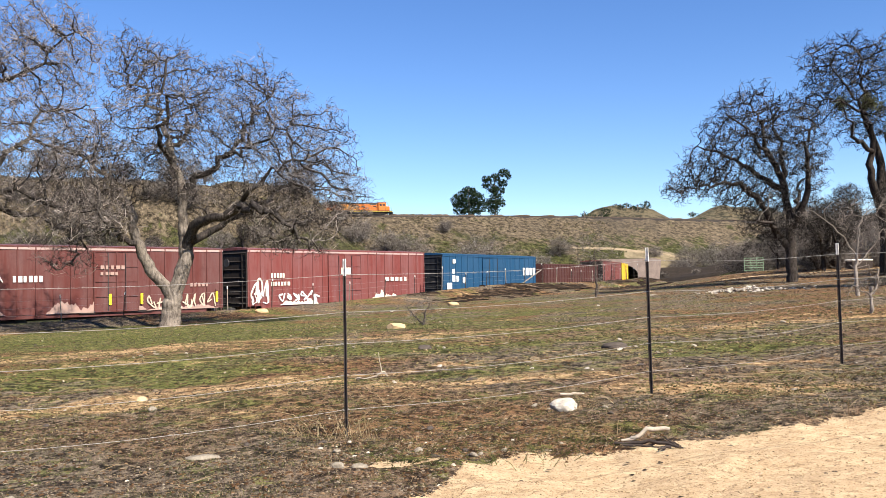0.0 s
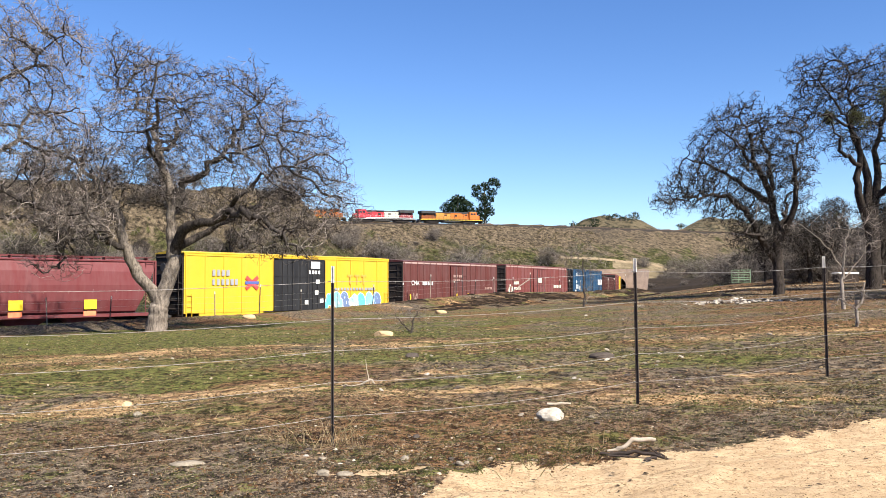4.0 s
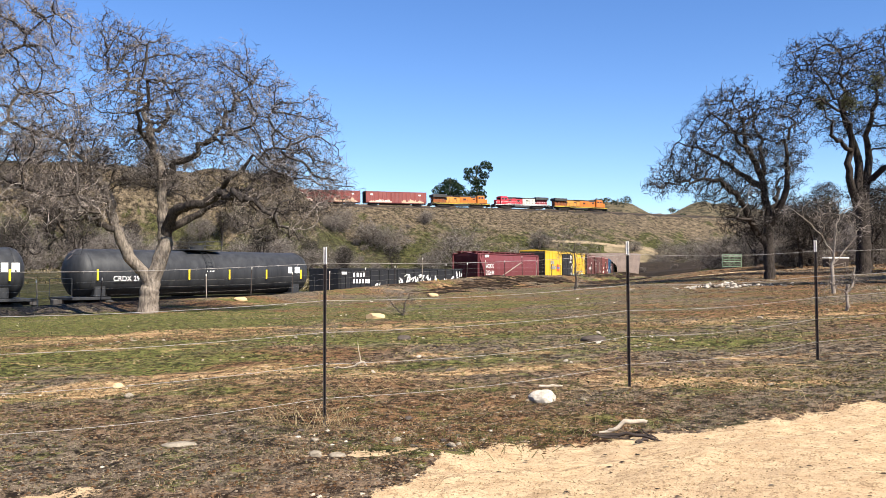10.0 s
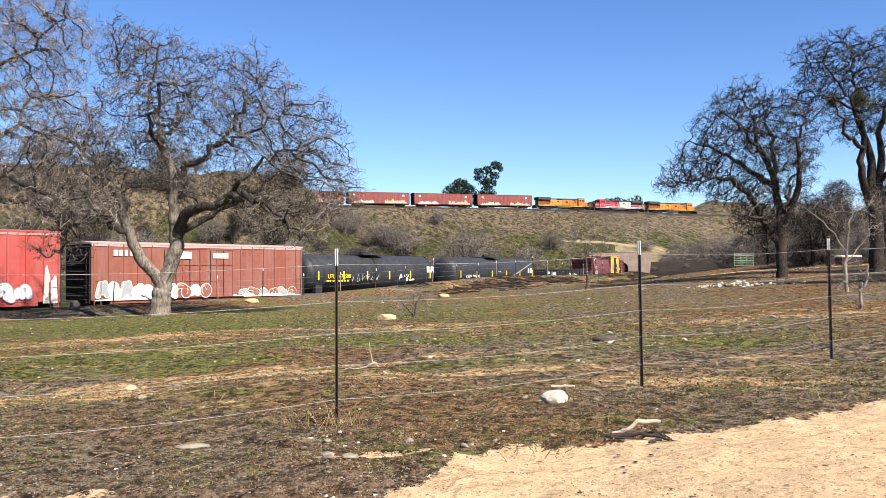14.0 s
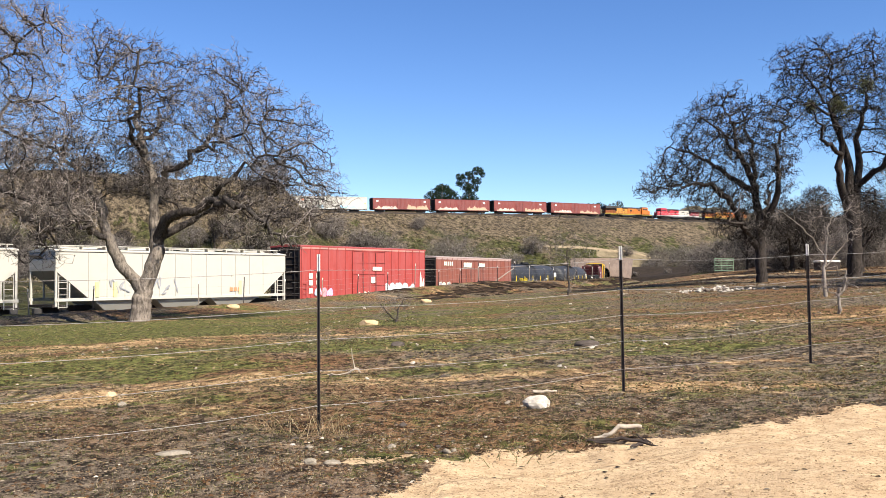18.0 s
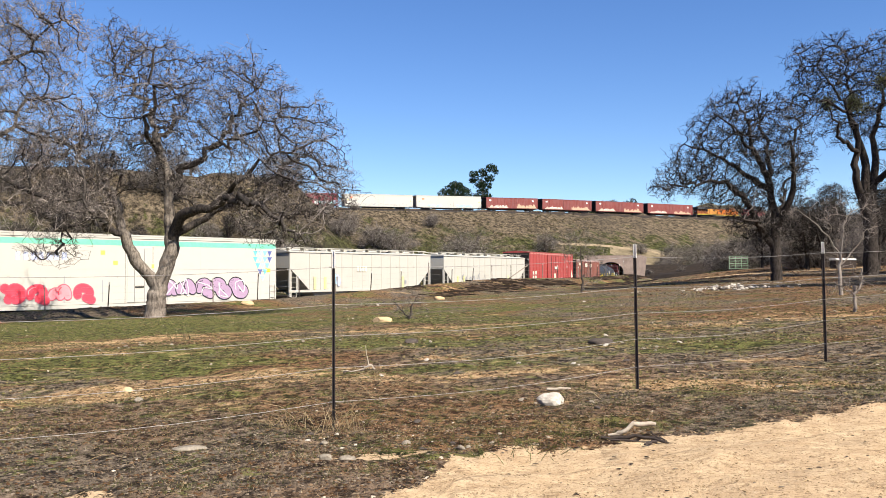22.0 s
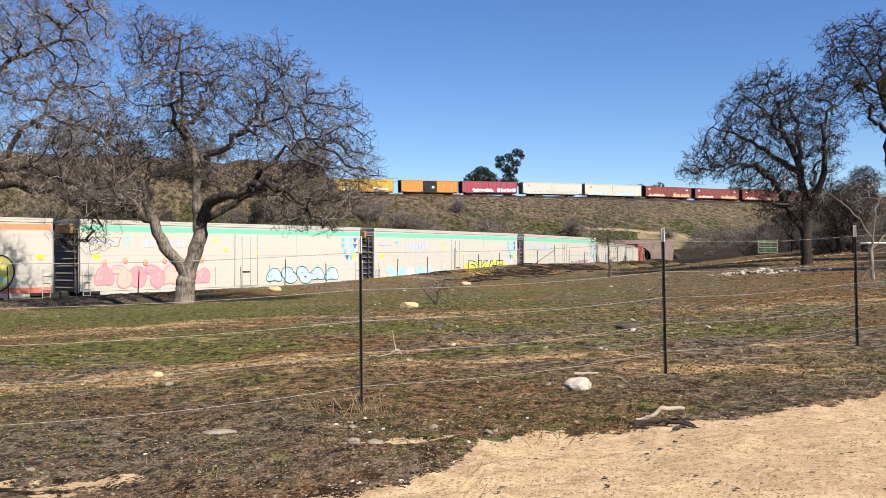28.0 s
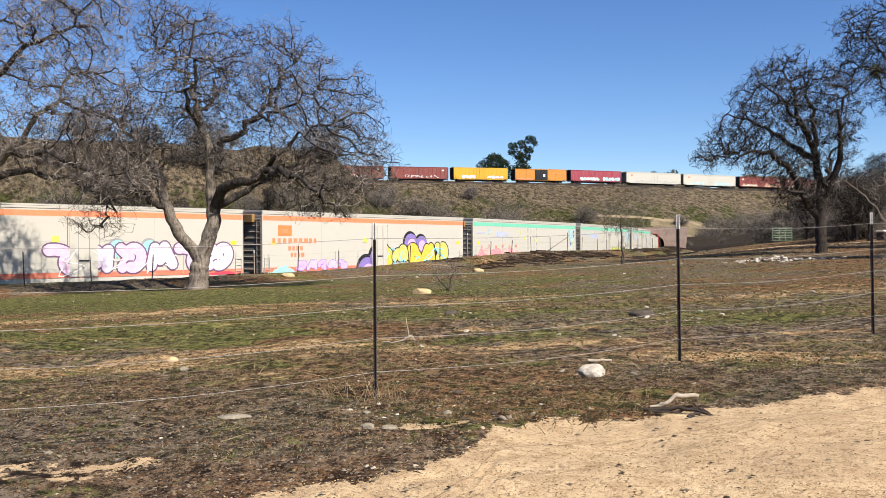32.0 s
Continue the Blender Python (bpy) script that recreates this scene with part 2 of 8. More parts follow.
# knolls and ridges: centre x, y, half-widths, height
HILLS = [(46, 221, 22, 13, 7.5), (73, 267, 11, 7, 2.6), (74, 415, 36, 30, 18.0), (133, 480, 58, 50, 19.0), (225, 480, 80, 60, 10.0), (-200, 560, 230, 120, 52.0),
         (-460, 480, 200, 140, 58.0), (420, 520, 160, 120, 40.0), (900, 300, 300, 220, 60.0), (-800, 200, 260, 300, 70.0),
         (0, -700, 500, 250, 60.0), (700, -300, 250, 300, 50.0), (-500, -300, 200, 260, 50.0)]


def height(x, y, detail=True):
    x, y = np.atleast_1d(np.asarray(x, float)), np.atleast_1d(np.asarray(y, float))
    d, s = to_track(x, y)
    zr = np.interp(s, TS, TZ)
    field = 0.43 + 0.042 * np.clip(x, -22, 50) - 0.45 * sstep(4.6, 1.0, y) * sstep(-3, 3, y + 6)
    field = field + 0.022 * np.clip(y - 55, 0, 80) * sstep(0.17, 0.36, x / np.maximum(y, 1.0))
    field = field + 0.25 * fbm(x, y, 18.0, 3)
    # shallow cut beside the lower track, with a low bank in front of it
    bank = (0.50 + 0.50 * sstep(-4, 22, s)) * np.exp(-((d - 7.6) / 2.3) ** 2) * sstep(140, 100, s)
    near = (zr - 0.8) + (field - zr + 0.8) * sstep(3.6, 6.8, d) + bank
    # far side: valley floor, then the bank that carries the upper track
    valley = zr - 0.8 + 0.05 * np.clip(-d - 5, 0, 60) + 1.2 * fbm(x, y, 40.0, 3) * sstep(5, 25, -d)
    base = np.where(d > 0, near, valley)
    e = (x - U0[0]) * UN[0] + (y - U0[1]) * UN[1]
    u = (x - U0[0]) * UD[0] + (y - U0[1]) * UD[1]
    zu = rail_up(u) - 0.75
    slope = zu - np.clip(np.abs(e) - 4.5, 0, None) / np.where(e > 0, 1.95, 9.0) + 1.6 * fbm(x, y, 22.0, 4) * sstep(5, 16, np.abs(e))
    slope = np.where(e < 0, np.maximum(slope, 6.0) + 1.7 * sstep(4.2, 5.5, -e) * sstep(40, 8, -e), slope)
    slope = slope + 11.5 * sstep(-28, -46, u) * sstep(4.5, 9, e) * sstep(40, 20, e)
    k = 1.2
    top = np.maximum(base, slope)
    z = top + k * np.log1p(np.exp(-np.clip(np.abs(base - slope), 0, 40) / k)) * sstep(12, 30, np.abs(d)) * sstep(4.5, 10, np.abs(e))
    for hx, hy, wx, wy, hh in HILLS:
        g = hh * np.exp(-((x - hx) / wx) ** 2 - ((y - hy) / wy) ** 2)
        z = z + g * np.where(d > 0, np.maximum(sstep(8, 30, d), sstep(PORTAL_S + 10, PORTAL_S + 70, s)) * sstep(40, 120, np.abs(y) + np.abs(x)), 1.0) * (1 + np.where(hh > 45, 0.12, 0.45) * fbm(x, y, 30.0, 4)) * np.where((np.abs(d) < 12) & (s < PORTAL_S), 0.0, 1.0) * sstep(3, 12, np.abs(e))
    # the hill stays clear of the cutting in front of the portal
    cut = (s < PORTAL_S + 0.5) & (s > 60)
    z = np.where(cut, np.minimum(z, zr - 0.8 + np.clip(np.abs(d) - 4.5, 0, None) * np.where(d > 0, 0.22 + 0.36 * sstep(108, 130, s) * sstep(5, 9, d), 0.75) + 40 * (np.abs(d) > 40)), z)
    if detail:
        r = np.hypot(x, y)
        z = z + (0.075 * fbm(x, y, 1.1, 3) + 0.035 * fbm(x, y, 0.25, 2)) * sstep(120, 20, r) * sstep(3.5, 6, np.abs(d))
    return z


def zat(x, y):
    return float(height([x], [y])[0])


def sand_color(nt, v):
    """Decomposed granite: tan sand with dark and pale grains."""
    big = tex_noise(nt, 0.7, 5, 0.6, v, 0.4)
    mid = tex_noise(nt, 6.0, 6, 0.7, v)
    grit = tex_noise(nt, 60.0, 4, 0.75, v)
    fleck = tex_noise(nt, 19.0, 5, 0.8, v)
    c = mix(nt, ramp(nt, mid, [(0.35, grey(0)), (0.65, grey(1))]), (0.37, 0.25, 0.14), (0.54, 0.395, 0.235))
    c = mix(nt, ramp(nt, big, [(0.5, grey(0)), (0.68, grey(0.4))]), c, (0.36, 0.245, 0.145))
    c = mix(nt, ramp(nt, fleck, [(0.40, grey(0.8)), (0.47, grey(0))]), c, (0.22, 0.145, 0.082))
    c = mix(nt, ramp(nt, grit, [(0.32, grey(0.9)), (0.46, grey(0))]), c, (0.14, 0.09, 0.05))
    c = mix(nt, ramp(nt, grit, [(0.62, grey(0)), (0.72, grey(0.7))]), c, (0.62, 0.50, 0.33))
    return c, mix(nt, 0.5, grit, fleck)


def sand():
    m, nt, b = mat_base("decomposed_granite_sand", 0.95)
    c, relief = sand_color(nt, coords(nt))
    nt.links.new(c, b.inputs["Base Color"])
    bump(nt, b, relief, 0.9, 0.02)
    return m


def soil():
    m, nt, b = mat_base("field_soil_and_grass", 0.95)
    v = coords(nt)
    big = tex_noise(nt, 0.16, 5, 0.6, v, 0.6)
    mid = tex_noise(nt, 1.0, 9, 0.76, coords(nt, "Object", (0.24, 0.62, 0.5)), 0.5)
    band = tex_noise(nt, 1.0, 9, 0.76, coords(nt, "Object", (0.17, 0.42, 0.3)), 0.3)
    fine = tex_noise(nt, 7.0, 8, 0.8, v)
    grit = tex_noise(nt, 24.0, 6, 0.8, v)
    lump = tex_noise(nt, 2.6, 8, 0.8, v)
    def leaning(field, weight, noise_):
        """A noise shifted by how lush or barren that part of the field is."""
        at = nt.nodes.new("ShaderNodeAttribute")
        at.attribute_name = field
        n = nt.nodes.new("ShaderNodeMath")
        n.operation = "MULTIPLY_ADD"
        n.inputs[1].default_value = weight
        nt.links.new(at.outputs["Fac"], n.inputs[0])
        nt.links.new(noise_, n.inputs[2])
        return n.outputs[0]

    green_at = leaning("lush", 0.10, band)
    bare_at = leaning("barren", 0.12, mid)
    tuft_ = tex_noise(nt, 1.0, 6, 0.72, coords(nt, "Object", (3.4, 2.2, 2.0)), 0.4)
    dots = tex_noise(nt, 11.0, 3, 0.6, v)
    f = ramp(nt, fine, [(0.44, grey(0)), (0.56, grey(1))])
    litter = mix(nt, f, (0.018, 0.014, 0.010), (0.205, 0.158, 0.112))
    red = mix(nt, f, (0.032, 0.015, 0.007), (0.245, 0.130, 0.060))
    grass = mix(nt, f, (0.020, 0.023, 0.007), (0.158, 0.156, 0.046))
    bare = mix(nt, f, (0.23, 0.130, 0.058), (0.54, 0.36, 0.19))
    c = mix(nt, ramp(nt, big, [(0.46, grey(0)), (0.56, grey(0.9))]), litter, red)
    c = mix(nt, ramp(nt, green_at, [(0.48, grey(0)), (0.54, grey(1))]), c, grass)
    c = mix(nt, ramp(nt, bare_at, [(0.56, grey(0)), (0.62, grey(0.95))]), c, bare)
    c = mix(nt, ramp(nt, tuft_, [(0.57, grey(0)), (0.62, grey(0.8))]), c, grass)
    c = mix(nt, ramp(nt, lump, [(0.38, grey(0.85)), (0.44, grey(0))]), c, (0.024, 0.016, 0.010))
    c = mix(nt, ramp(nt, grit, [(0.40, grey(0.9)), (0.46, grey(0))]), c, (0.018, 0.012, 0.008))
    c = mix(nt, ramp(nt, dots, [(0.66, grey(0)), (0.70, grey(0.8))]), c, (0.34, 0.25, 0.15))
    worn = nt.nodes.new("ShaderNodeAttribute")          # where the road's sand spreads into the field
    worn.attribute_name = "sandy"
    edge = nt.nodes.new("ShaderNodeMath")
    edge.operation = "MULTIPLY_ADD"
    edge.inputs[1].default_value = 0.5
    nt.links.new(ramp(nt, mix(nt, 0.5, fine, tuft_), [(0.36, grey(0)), (0.64, grey(1))]), edge.inputs[0])
    nt.links.new(worn.outputs["Fac"], edge.inputs[2])
    on_sand = ramp(nt, edge.outputs[0], [(0.98, grey(0)), (1.0, grey(1))])
    tan, relief = sand_color(nt, v)
    c = mix(nt, on_sand, c, tan)
    nt.links.new(c, b.inputs["Base Color"])
    low = ramp(nt, relief, [(0.0, grey(0.35)), (1.0, grey(0.65))])
    bump(nt, b, mix(nt, on_sand, mix(nt, 0.5, fine, grit), low), 1.0, 0.06)
    return m


def hillside():
    m, nt, b = mat_base("hill_grass_and_scrub", 0.95)
    v = coords(nt)
    big = tex_noise(nt, 0.03, 6, 0.65, v, 0.5)
    mid = tex_noise(nt, 0.13, 8, 0.75, v, 0.4)
    fine = tex_noise(nt, 0.8, 8, 0.8, v)
    speck = tex_noise(nt, 2.6, 5, 0.8, v)
    green = mix(nt, ramp(nt, fine, [(0.42, grey(0)), (0.60, grey(1))]), (0.015, 0.017, 0.006), (0.100, 0.098, 0.034))
    dry = mix(nt, ramp(nt, fine, [(0.42, grey(0)), (0.60, grey(1))]), (0.028, 0.021, 0.014), (0.225, 0.172, 0.112))
    scrub = mix(nt, fine, (0.022, 0.019, 0.015), (0.11, 0.092, 0.070))
    sep = nt.nodes.new("ShaderNodeSeparateXYZ")
    nt.links.new(v, sep.inputs[0])
    zone = nt.nodes.new("ShaderNodeMapRange")
    for i, val in ((1, 8.0), (2, 21.0), (3, -0.10), (4, 0.12)):
        zone.inputs[i].default_value = val
    nt.links.new(sep.outputs[2], zone.inputs[0])
    shift = nt.nodes.new("ShaderNodeMath")
    nt.links.new(mid, shift.inputs[0])
    nt.links.new(zone.outputs[0], shift.inputs[1])
    c = mix(nt, ramp(nt, shift.outputs[0], [(0.47, grey(0)), (0.53, grey(1))]), green, dry)
    c = mix(nt, ramp(nt, big, [(0.50, grey(0)), (0.64, grey(0.5))]), c, scrub)
    c = mix(nt, ramp(nt, speck, [(0.36, grey(0.9)), (0.47, grey(0))]), c, (0.03, 0.026, 0.018))
    c = mix(nt, ramp(nt, speck, [(0.62, grey(0)), (0.7, grey(0.5))]), c, (0.30, 0.23, 0.14))
    nt.links.new(c, b.inputs["Base Color"])
    bump(nt, b, fine, 0.9, 1.2)
    return m


def knoll_scrub():
    """Far hills: dark chaparral with dry grass and pale rock between."""
    m, nt, b = mat_base("far_chaparral", 0.95)
    v = coords(nt)
    spots = tex_noise(nt, 0.22, 6, 0.75, v, 0.4)
    fine = tex_noise(nt, 1.1, 6, 0.8, v)
    c = mix(nt, fine, (0.06, 0.05, 0.03), (0.26, 0.205, 0.125))
    c = mix(nt, ramp(nt, spots, [(0.48, grey(0)), (0.56, grey(0.85))]), c, (0.032, 0.034, 0.022))
    c = mix(nt, ramp(nt, fine, [(0.64, grey(0)), (0.70, grey(0.7))]), c, (0.34, 0.29, 0.22))
    nt.links.new(c, b.inputs["Base Color"])
    bump(nt, b, mix(nt, 0.5, spots, fine), 1.0, 3.0)
    return m


M_SOIL, M_HILL, M_SAND, M_KNOLL = soil(), hillside(), sand(), knoll_scrub()
# Cut bank by the portal: dark earth with its shade put into the colour.
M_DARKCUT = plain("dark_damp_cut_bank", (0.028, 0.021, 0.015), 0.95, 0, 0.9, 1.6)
M_TANHILL = plain("tan_dry_grass_slope", (0.155, 0.122, 0.075), 0.95, 0, 0.45, 0.5)
M_TRAIL = plain("bare_tan_trail_dirt", (0.23, 0.175, 0.11), 0.95, 0, 0.35, 0.6)


def road_edge(x):
    x = np.asarray(x, float)
    e = np.interp(x, (-3.0, -1.15, -0.65, -0.25, -0.08, 0.02, 0.45, 1.1, 2.4, 3.7, 12, 26), (3.6, 4.47, 4.76, 5.1, 5.45, 6.0, 6.22, 6.48, 6.88, 7.5, 11.5, 18.0))
    return e + 0.22 * fbm(x + 3.0, x * 0 + 1.0, 0.9, 4)


def worn_patch_at(x, y):
    """Bare sandy places beside the road: more than zero inside them."""
    k = 1.9 * fbm(x, y, 0.42, 5)
    a = 1 - ((x + 2.35) / 0.75) ** 2 - ((y - 5.2 - 0.1 * (x + 2.3)) / 0.24) ** 2
    b = 1 - ((x + 0.40) / 0.50) ** 2 - ((y - 5.98 - 0.2 * (x + .4)) / 0.14) ** 2
    return np.maximum(a, b) + k


def build_ground():
    ang = np.concatenate([np.arange(-34, 34, 0.16), np.arange(34, 326, 2.5)])
    rad = np.concatenate([np.sort(np.concatenate([np.geomspace(0.6, 330, 390), np.arange(256, 282, 1.1)])), np.geomspace(334, 4200, 70)])
    A, R = np.meshgrid(np.radians(ang), rad)
    x, y = (R * np.sin(A)).ravel(), (R * np.cos(A)).ravel()
    z = height(x, y)
    n, k = len(ang), len(rad)
    verts = np.stack([x, y, z], 1)
    i = np.arange(k - 1)[:, None] * n + np.arange(n)[None]
    j = np.arange(k - 1)[:, None] * n + (np.arange(n)[None] + 1) % n
    quads = np.stack([i, j, j + n, i + n], -1).reshape(-1, 4)
    d, s = to_track(x, y)
    bore = (np.abs(d) < 2.7) & (s > PORTAL_S - 1) & (z < np.interp(s, TS, TZ) + 6.2)
    keep = ~(bore[quads].sum(1) >= 2)
    far = (d < -4) | (np.hypot(x, y) > 160)
    quads = quads[keep]
    verts = np.vstack([verts, [(0, 0, zat(0, 0))]])
    faces = quads[:, ::-1].tolist() + [(t, (t + 1) % n, len(verts) - 1)[::-1] for t in range(n)]
    idx = far[quads[:, 0]].astype(int)
    qx, qy = x[quads[:, 0]], y[quads[:, 0]]
    ragged = 0.5 * fbm(qx, qy, 9.0, 4)
    mound = ((qx - 60 - 0.4 * (qy - 266)) / 13) ** 2 + ((qy - 266) / 7.5) ** 2 + 0.8 * ragged < 0.9
    lane = (np.abs(qy - 78 - 0.25 * (qx - 20) - 3 * fbm(qx, qx * 0, 14, 2)) < 0.7 + 0.8 * ragged) & (qx > 17) & (qx < 60)
    idx[lane] = 2
    idx[mound] = 3
    knoll = (qy > 330) & (qy < 900) & (np.abs(qx) < 500)
    idx[knoll] = 4
    qd, qs = d[quads[:, 0]], s[quads[:, 0]]
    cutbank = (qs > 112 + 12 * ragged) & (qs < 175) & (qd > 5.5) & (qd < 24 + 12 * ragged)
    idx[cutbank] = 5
    idx = idx.tolist() + [0] * n
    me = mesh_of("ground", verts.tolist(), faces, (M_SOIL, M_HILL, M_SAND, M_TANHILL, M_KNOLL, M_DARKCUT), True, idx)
    # how sandy the soil is: full on the road, fading over its edge, and in the worn patches of the verge
    spread = sstep(-0.55, 0.55, road_edge(verts[:, 0]) - verts[:, 1] + 0.12 + 0.22 * fbm(verts[:, 0], verts[:, 1], 0.5, 4))
    sandy = np.maximum(spread, 0.75 * sstep(-0.9, 0.9, worn_patch_at(verts[:, 0], verts[:, 1]))) * (verts[:, 1] < 25)
    me.attributes.new("sandy", "FLOAT", "POINT").data.foreach_set("value", sandy.astype(np.float32))
    # greener and barer strips across the field; leaf litter under the oaks to the right and by the road
    vx, vy = verts[:, 0], verts[:, 1]
    yy = vy * (1 + 0.16 * fbm(vx, vy, 7.0, 3)) + 0.05 * vx
    side = sstep(-1.0, 0.28, (vx - 1.0) / np.maximum(vy, 3.0) * 2.0)
    lush = np.interp(yy, (5, 8.6, 9.5, 12, 13, 16, 17.5, 21, 23, 38, 46, 60), (-.8, -.7, -.2, .0, .6, .6, -.3, -.3, 1.0, 1.0, .1, .2)) * (1 - .75 * side) - .30 * side
    lush = lush - .8 * sstep(.22, .42, vx / np.maximum(vy, 1)) * sstep(14, 26, vy)
    barren = np.interp(yy, (5, 8.4, 9.4, 11.8, 12.6, 16.6, 17.6, 20.6, 22, 60), (-.4, -.2, .65, .65, .0, .0, .75, .75, -.6, -.2)) * (1 - .4 * side) - .1
    d1 = np.append(d, 50.0)
    strip = sstep(12.5, 10, d1) * sstep(4, 6, d1) * (np.hypot(vx, vy) < 90)        # trodden dirt along the railway bank
    foot = np.exp(-((vx + 13.0) / 3.6) ** 2 - ((vy - 40.4) / 1.5) ** 2)
    barren = barren + 0.15 * strip + 1.4 * foot
    lush = lush * (1 - strip) - .5 * strip - foot
    for key, val in (("lush", lush), ("barren", barren)):
        me.attributes.new(key, "FLOAT", "POINT").data.foreach_set("value", val.astype(np.float32))
    return tagged(new("ground", me), "rough field of short green grass, bare dirt and stones, rising to scrub hills", "ground", kind="structure")


def build_road():
    """The road's sand: a fine sheet whose ragged edge thins out into the field."""
    xs = np.arange(-5.0, 26.0, 0.07)
    rows = 60
    e = road_edge(xs) - 0.75
    f = np.linspace(0, 1, rows) ** 1.6
    Y = e[:, None] - (e[:, None] + 4.0) * f[None]
    X = np.repeat(xs[:, None], rows, 1)
    edge = np.tile(np.arange(rows), len(xs))
    x, y = X.ravel(), Y.ravel()
    z = height(x, y) + np.where(edge == 0, -0.02, 0.006)
    i = (np.arange(len(xs) - 1)[:, None] * rows + np.arange(rows - 1)[None]).ravel()
    F = np.stack([i, i + 1, i + rows + 1, i + rows], 1)
    me = mesh_of("dirt_road", np.stack([x, y, z], 1).tolist(), F.tolist(), (M_SAND,), True)
    tagged(new("dirt_road", me), "pale tan sandy dirt road at the field's edge", "road", kind="structure")


def build_trail():
    """Bare dirt trail over the foot of the hill."""
    t = np.linspace(0, 1, 90)
    gx, gy = np.interp(t, (0, .25, .5, .66, .8, 1), (33, 42, 52, 59, 64, 70)), np.interp(t, (0, .25, .5, .66, .8, 1), (263, 266, 270, 271.3, 269, 263))
    gy = gy + 0.8 * fbm(gx, gx * 0, 6.0, 3)
    w = 0.85 + 0.5 * fbm(gx, gx * 0 + 9, 3.0, 3)
    cols = np.linspace(-1, 1, 7)
    X, Y = np.repeat(gx, 7), (gy[:, None] + w[:, None] * cols[None]).ravel()
    v = np.stack([X, Y, height(X, Y) + np.tile(0.16 - 0.3 * (np.abs(cols) > 0.9), 90)], 1)
    f = [(i * 7 + j, i * 7 + j + 7, i * 7 + j + 8, i * 7 + j + 1) for i in range(89) for j in range(6)]
    tagged(new("trail", mesh_of("trail", v.tolist(), f, (M_TRAIL,), True)), "pale bare dirt trail crossing the foot of the hill", "trail", kind="structure")


build_ground()
build_road()
build_trail()


# ---- railway: ballast, ties and rails ----
def sweep(ss, at, profile):
    """A strip along a track: profile of (side, up) pairs; side is positive to the right of travel."""
    verts, faces, n = [], [], len(profile)
    for s in ss:
        a, b = at(s - 0.5), at(s + 0.5)
        t = (b - a) / np.linalg.norm(b - a)
        r = np.array((t[1], -t[0], 0))
        c = at(s)
        for o, h in profile:
            verts.append(tuple(c + r * o + np.array((0, 0, h))))
    for i in range(len(ss) - 1):
        for j in range(n - 1):
            a = i * n + j
            faces.append((a, a + 1, a + n + 1, a + n))
    return verts, faces


def build_track(at, s0, s1, step, tie_s, label, far=False):
    ss = np.arange(s0, s1 + step, step)
    tr = thing("railway_track", label, "railway track", kind="structure")
    v, f = sweep(ss, at, [(-4.2, -1.25), (-2.2, -0.36), (-1.3, -0.30), (1.3, -0.30), (2.2, -0.36), (4.2, -1.25)])
    part("ballast", mesh_of("ballast", v, f, (M_BALLAST,)), None, tr)
    for side in (-0.75, 0.75):
        v, f = sweep(ss, at, [(side - 0.07, -0.17), (side - 0.035, -0.16), (side - 0.035, 0.0), (side + 0.035, 0.0), (side + 0.035, -0.16), (side + 0.07, -0.17)])
        part("rail", mesh_of("rail", v, f, (M_RAIL,)), None, tr)
    bm = bmesh.new()
    for s in tie_s:
        a, b = at(s - 0.5), at(s + 0.5)
        t = (b - a) / np.linalg.norm(b - a)
        m = Matrix(((t[1], t[0], 0, 0), (-t[0], t[1], 0, 0), (0, 0, 1, 0), (0, 0, 0, 1)))
        vs = add_box(bm, -1.3, 1.3, -0.115, 0.115, -0.40, -0.17)
        for w in vs:
            w.co = m @ w.co + Vector(at(s))
    tagged(part("tie", bm, M_TIE, tr), kind="stuff")


build_track(lower, -330, 470, 4, np.arange(-60, 150, 0.55), "gently curving lower railway track on grey ballast")
build_track(upper, -330, 330, 30, np.arange(-140, 140, 0.55), "upper railway track along the top of the embankment")


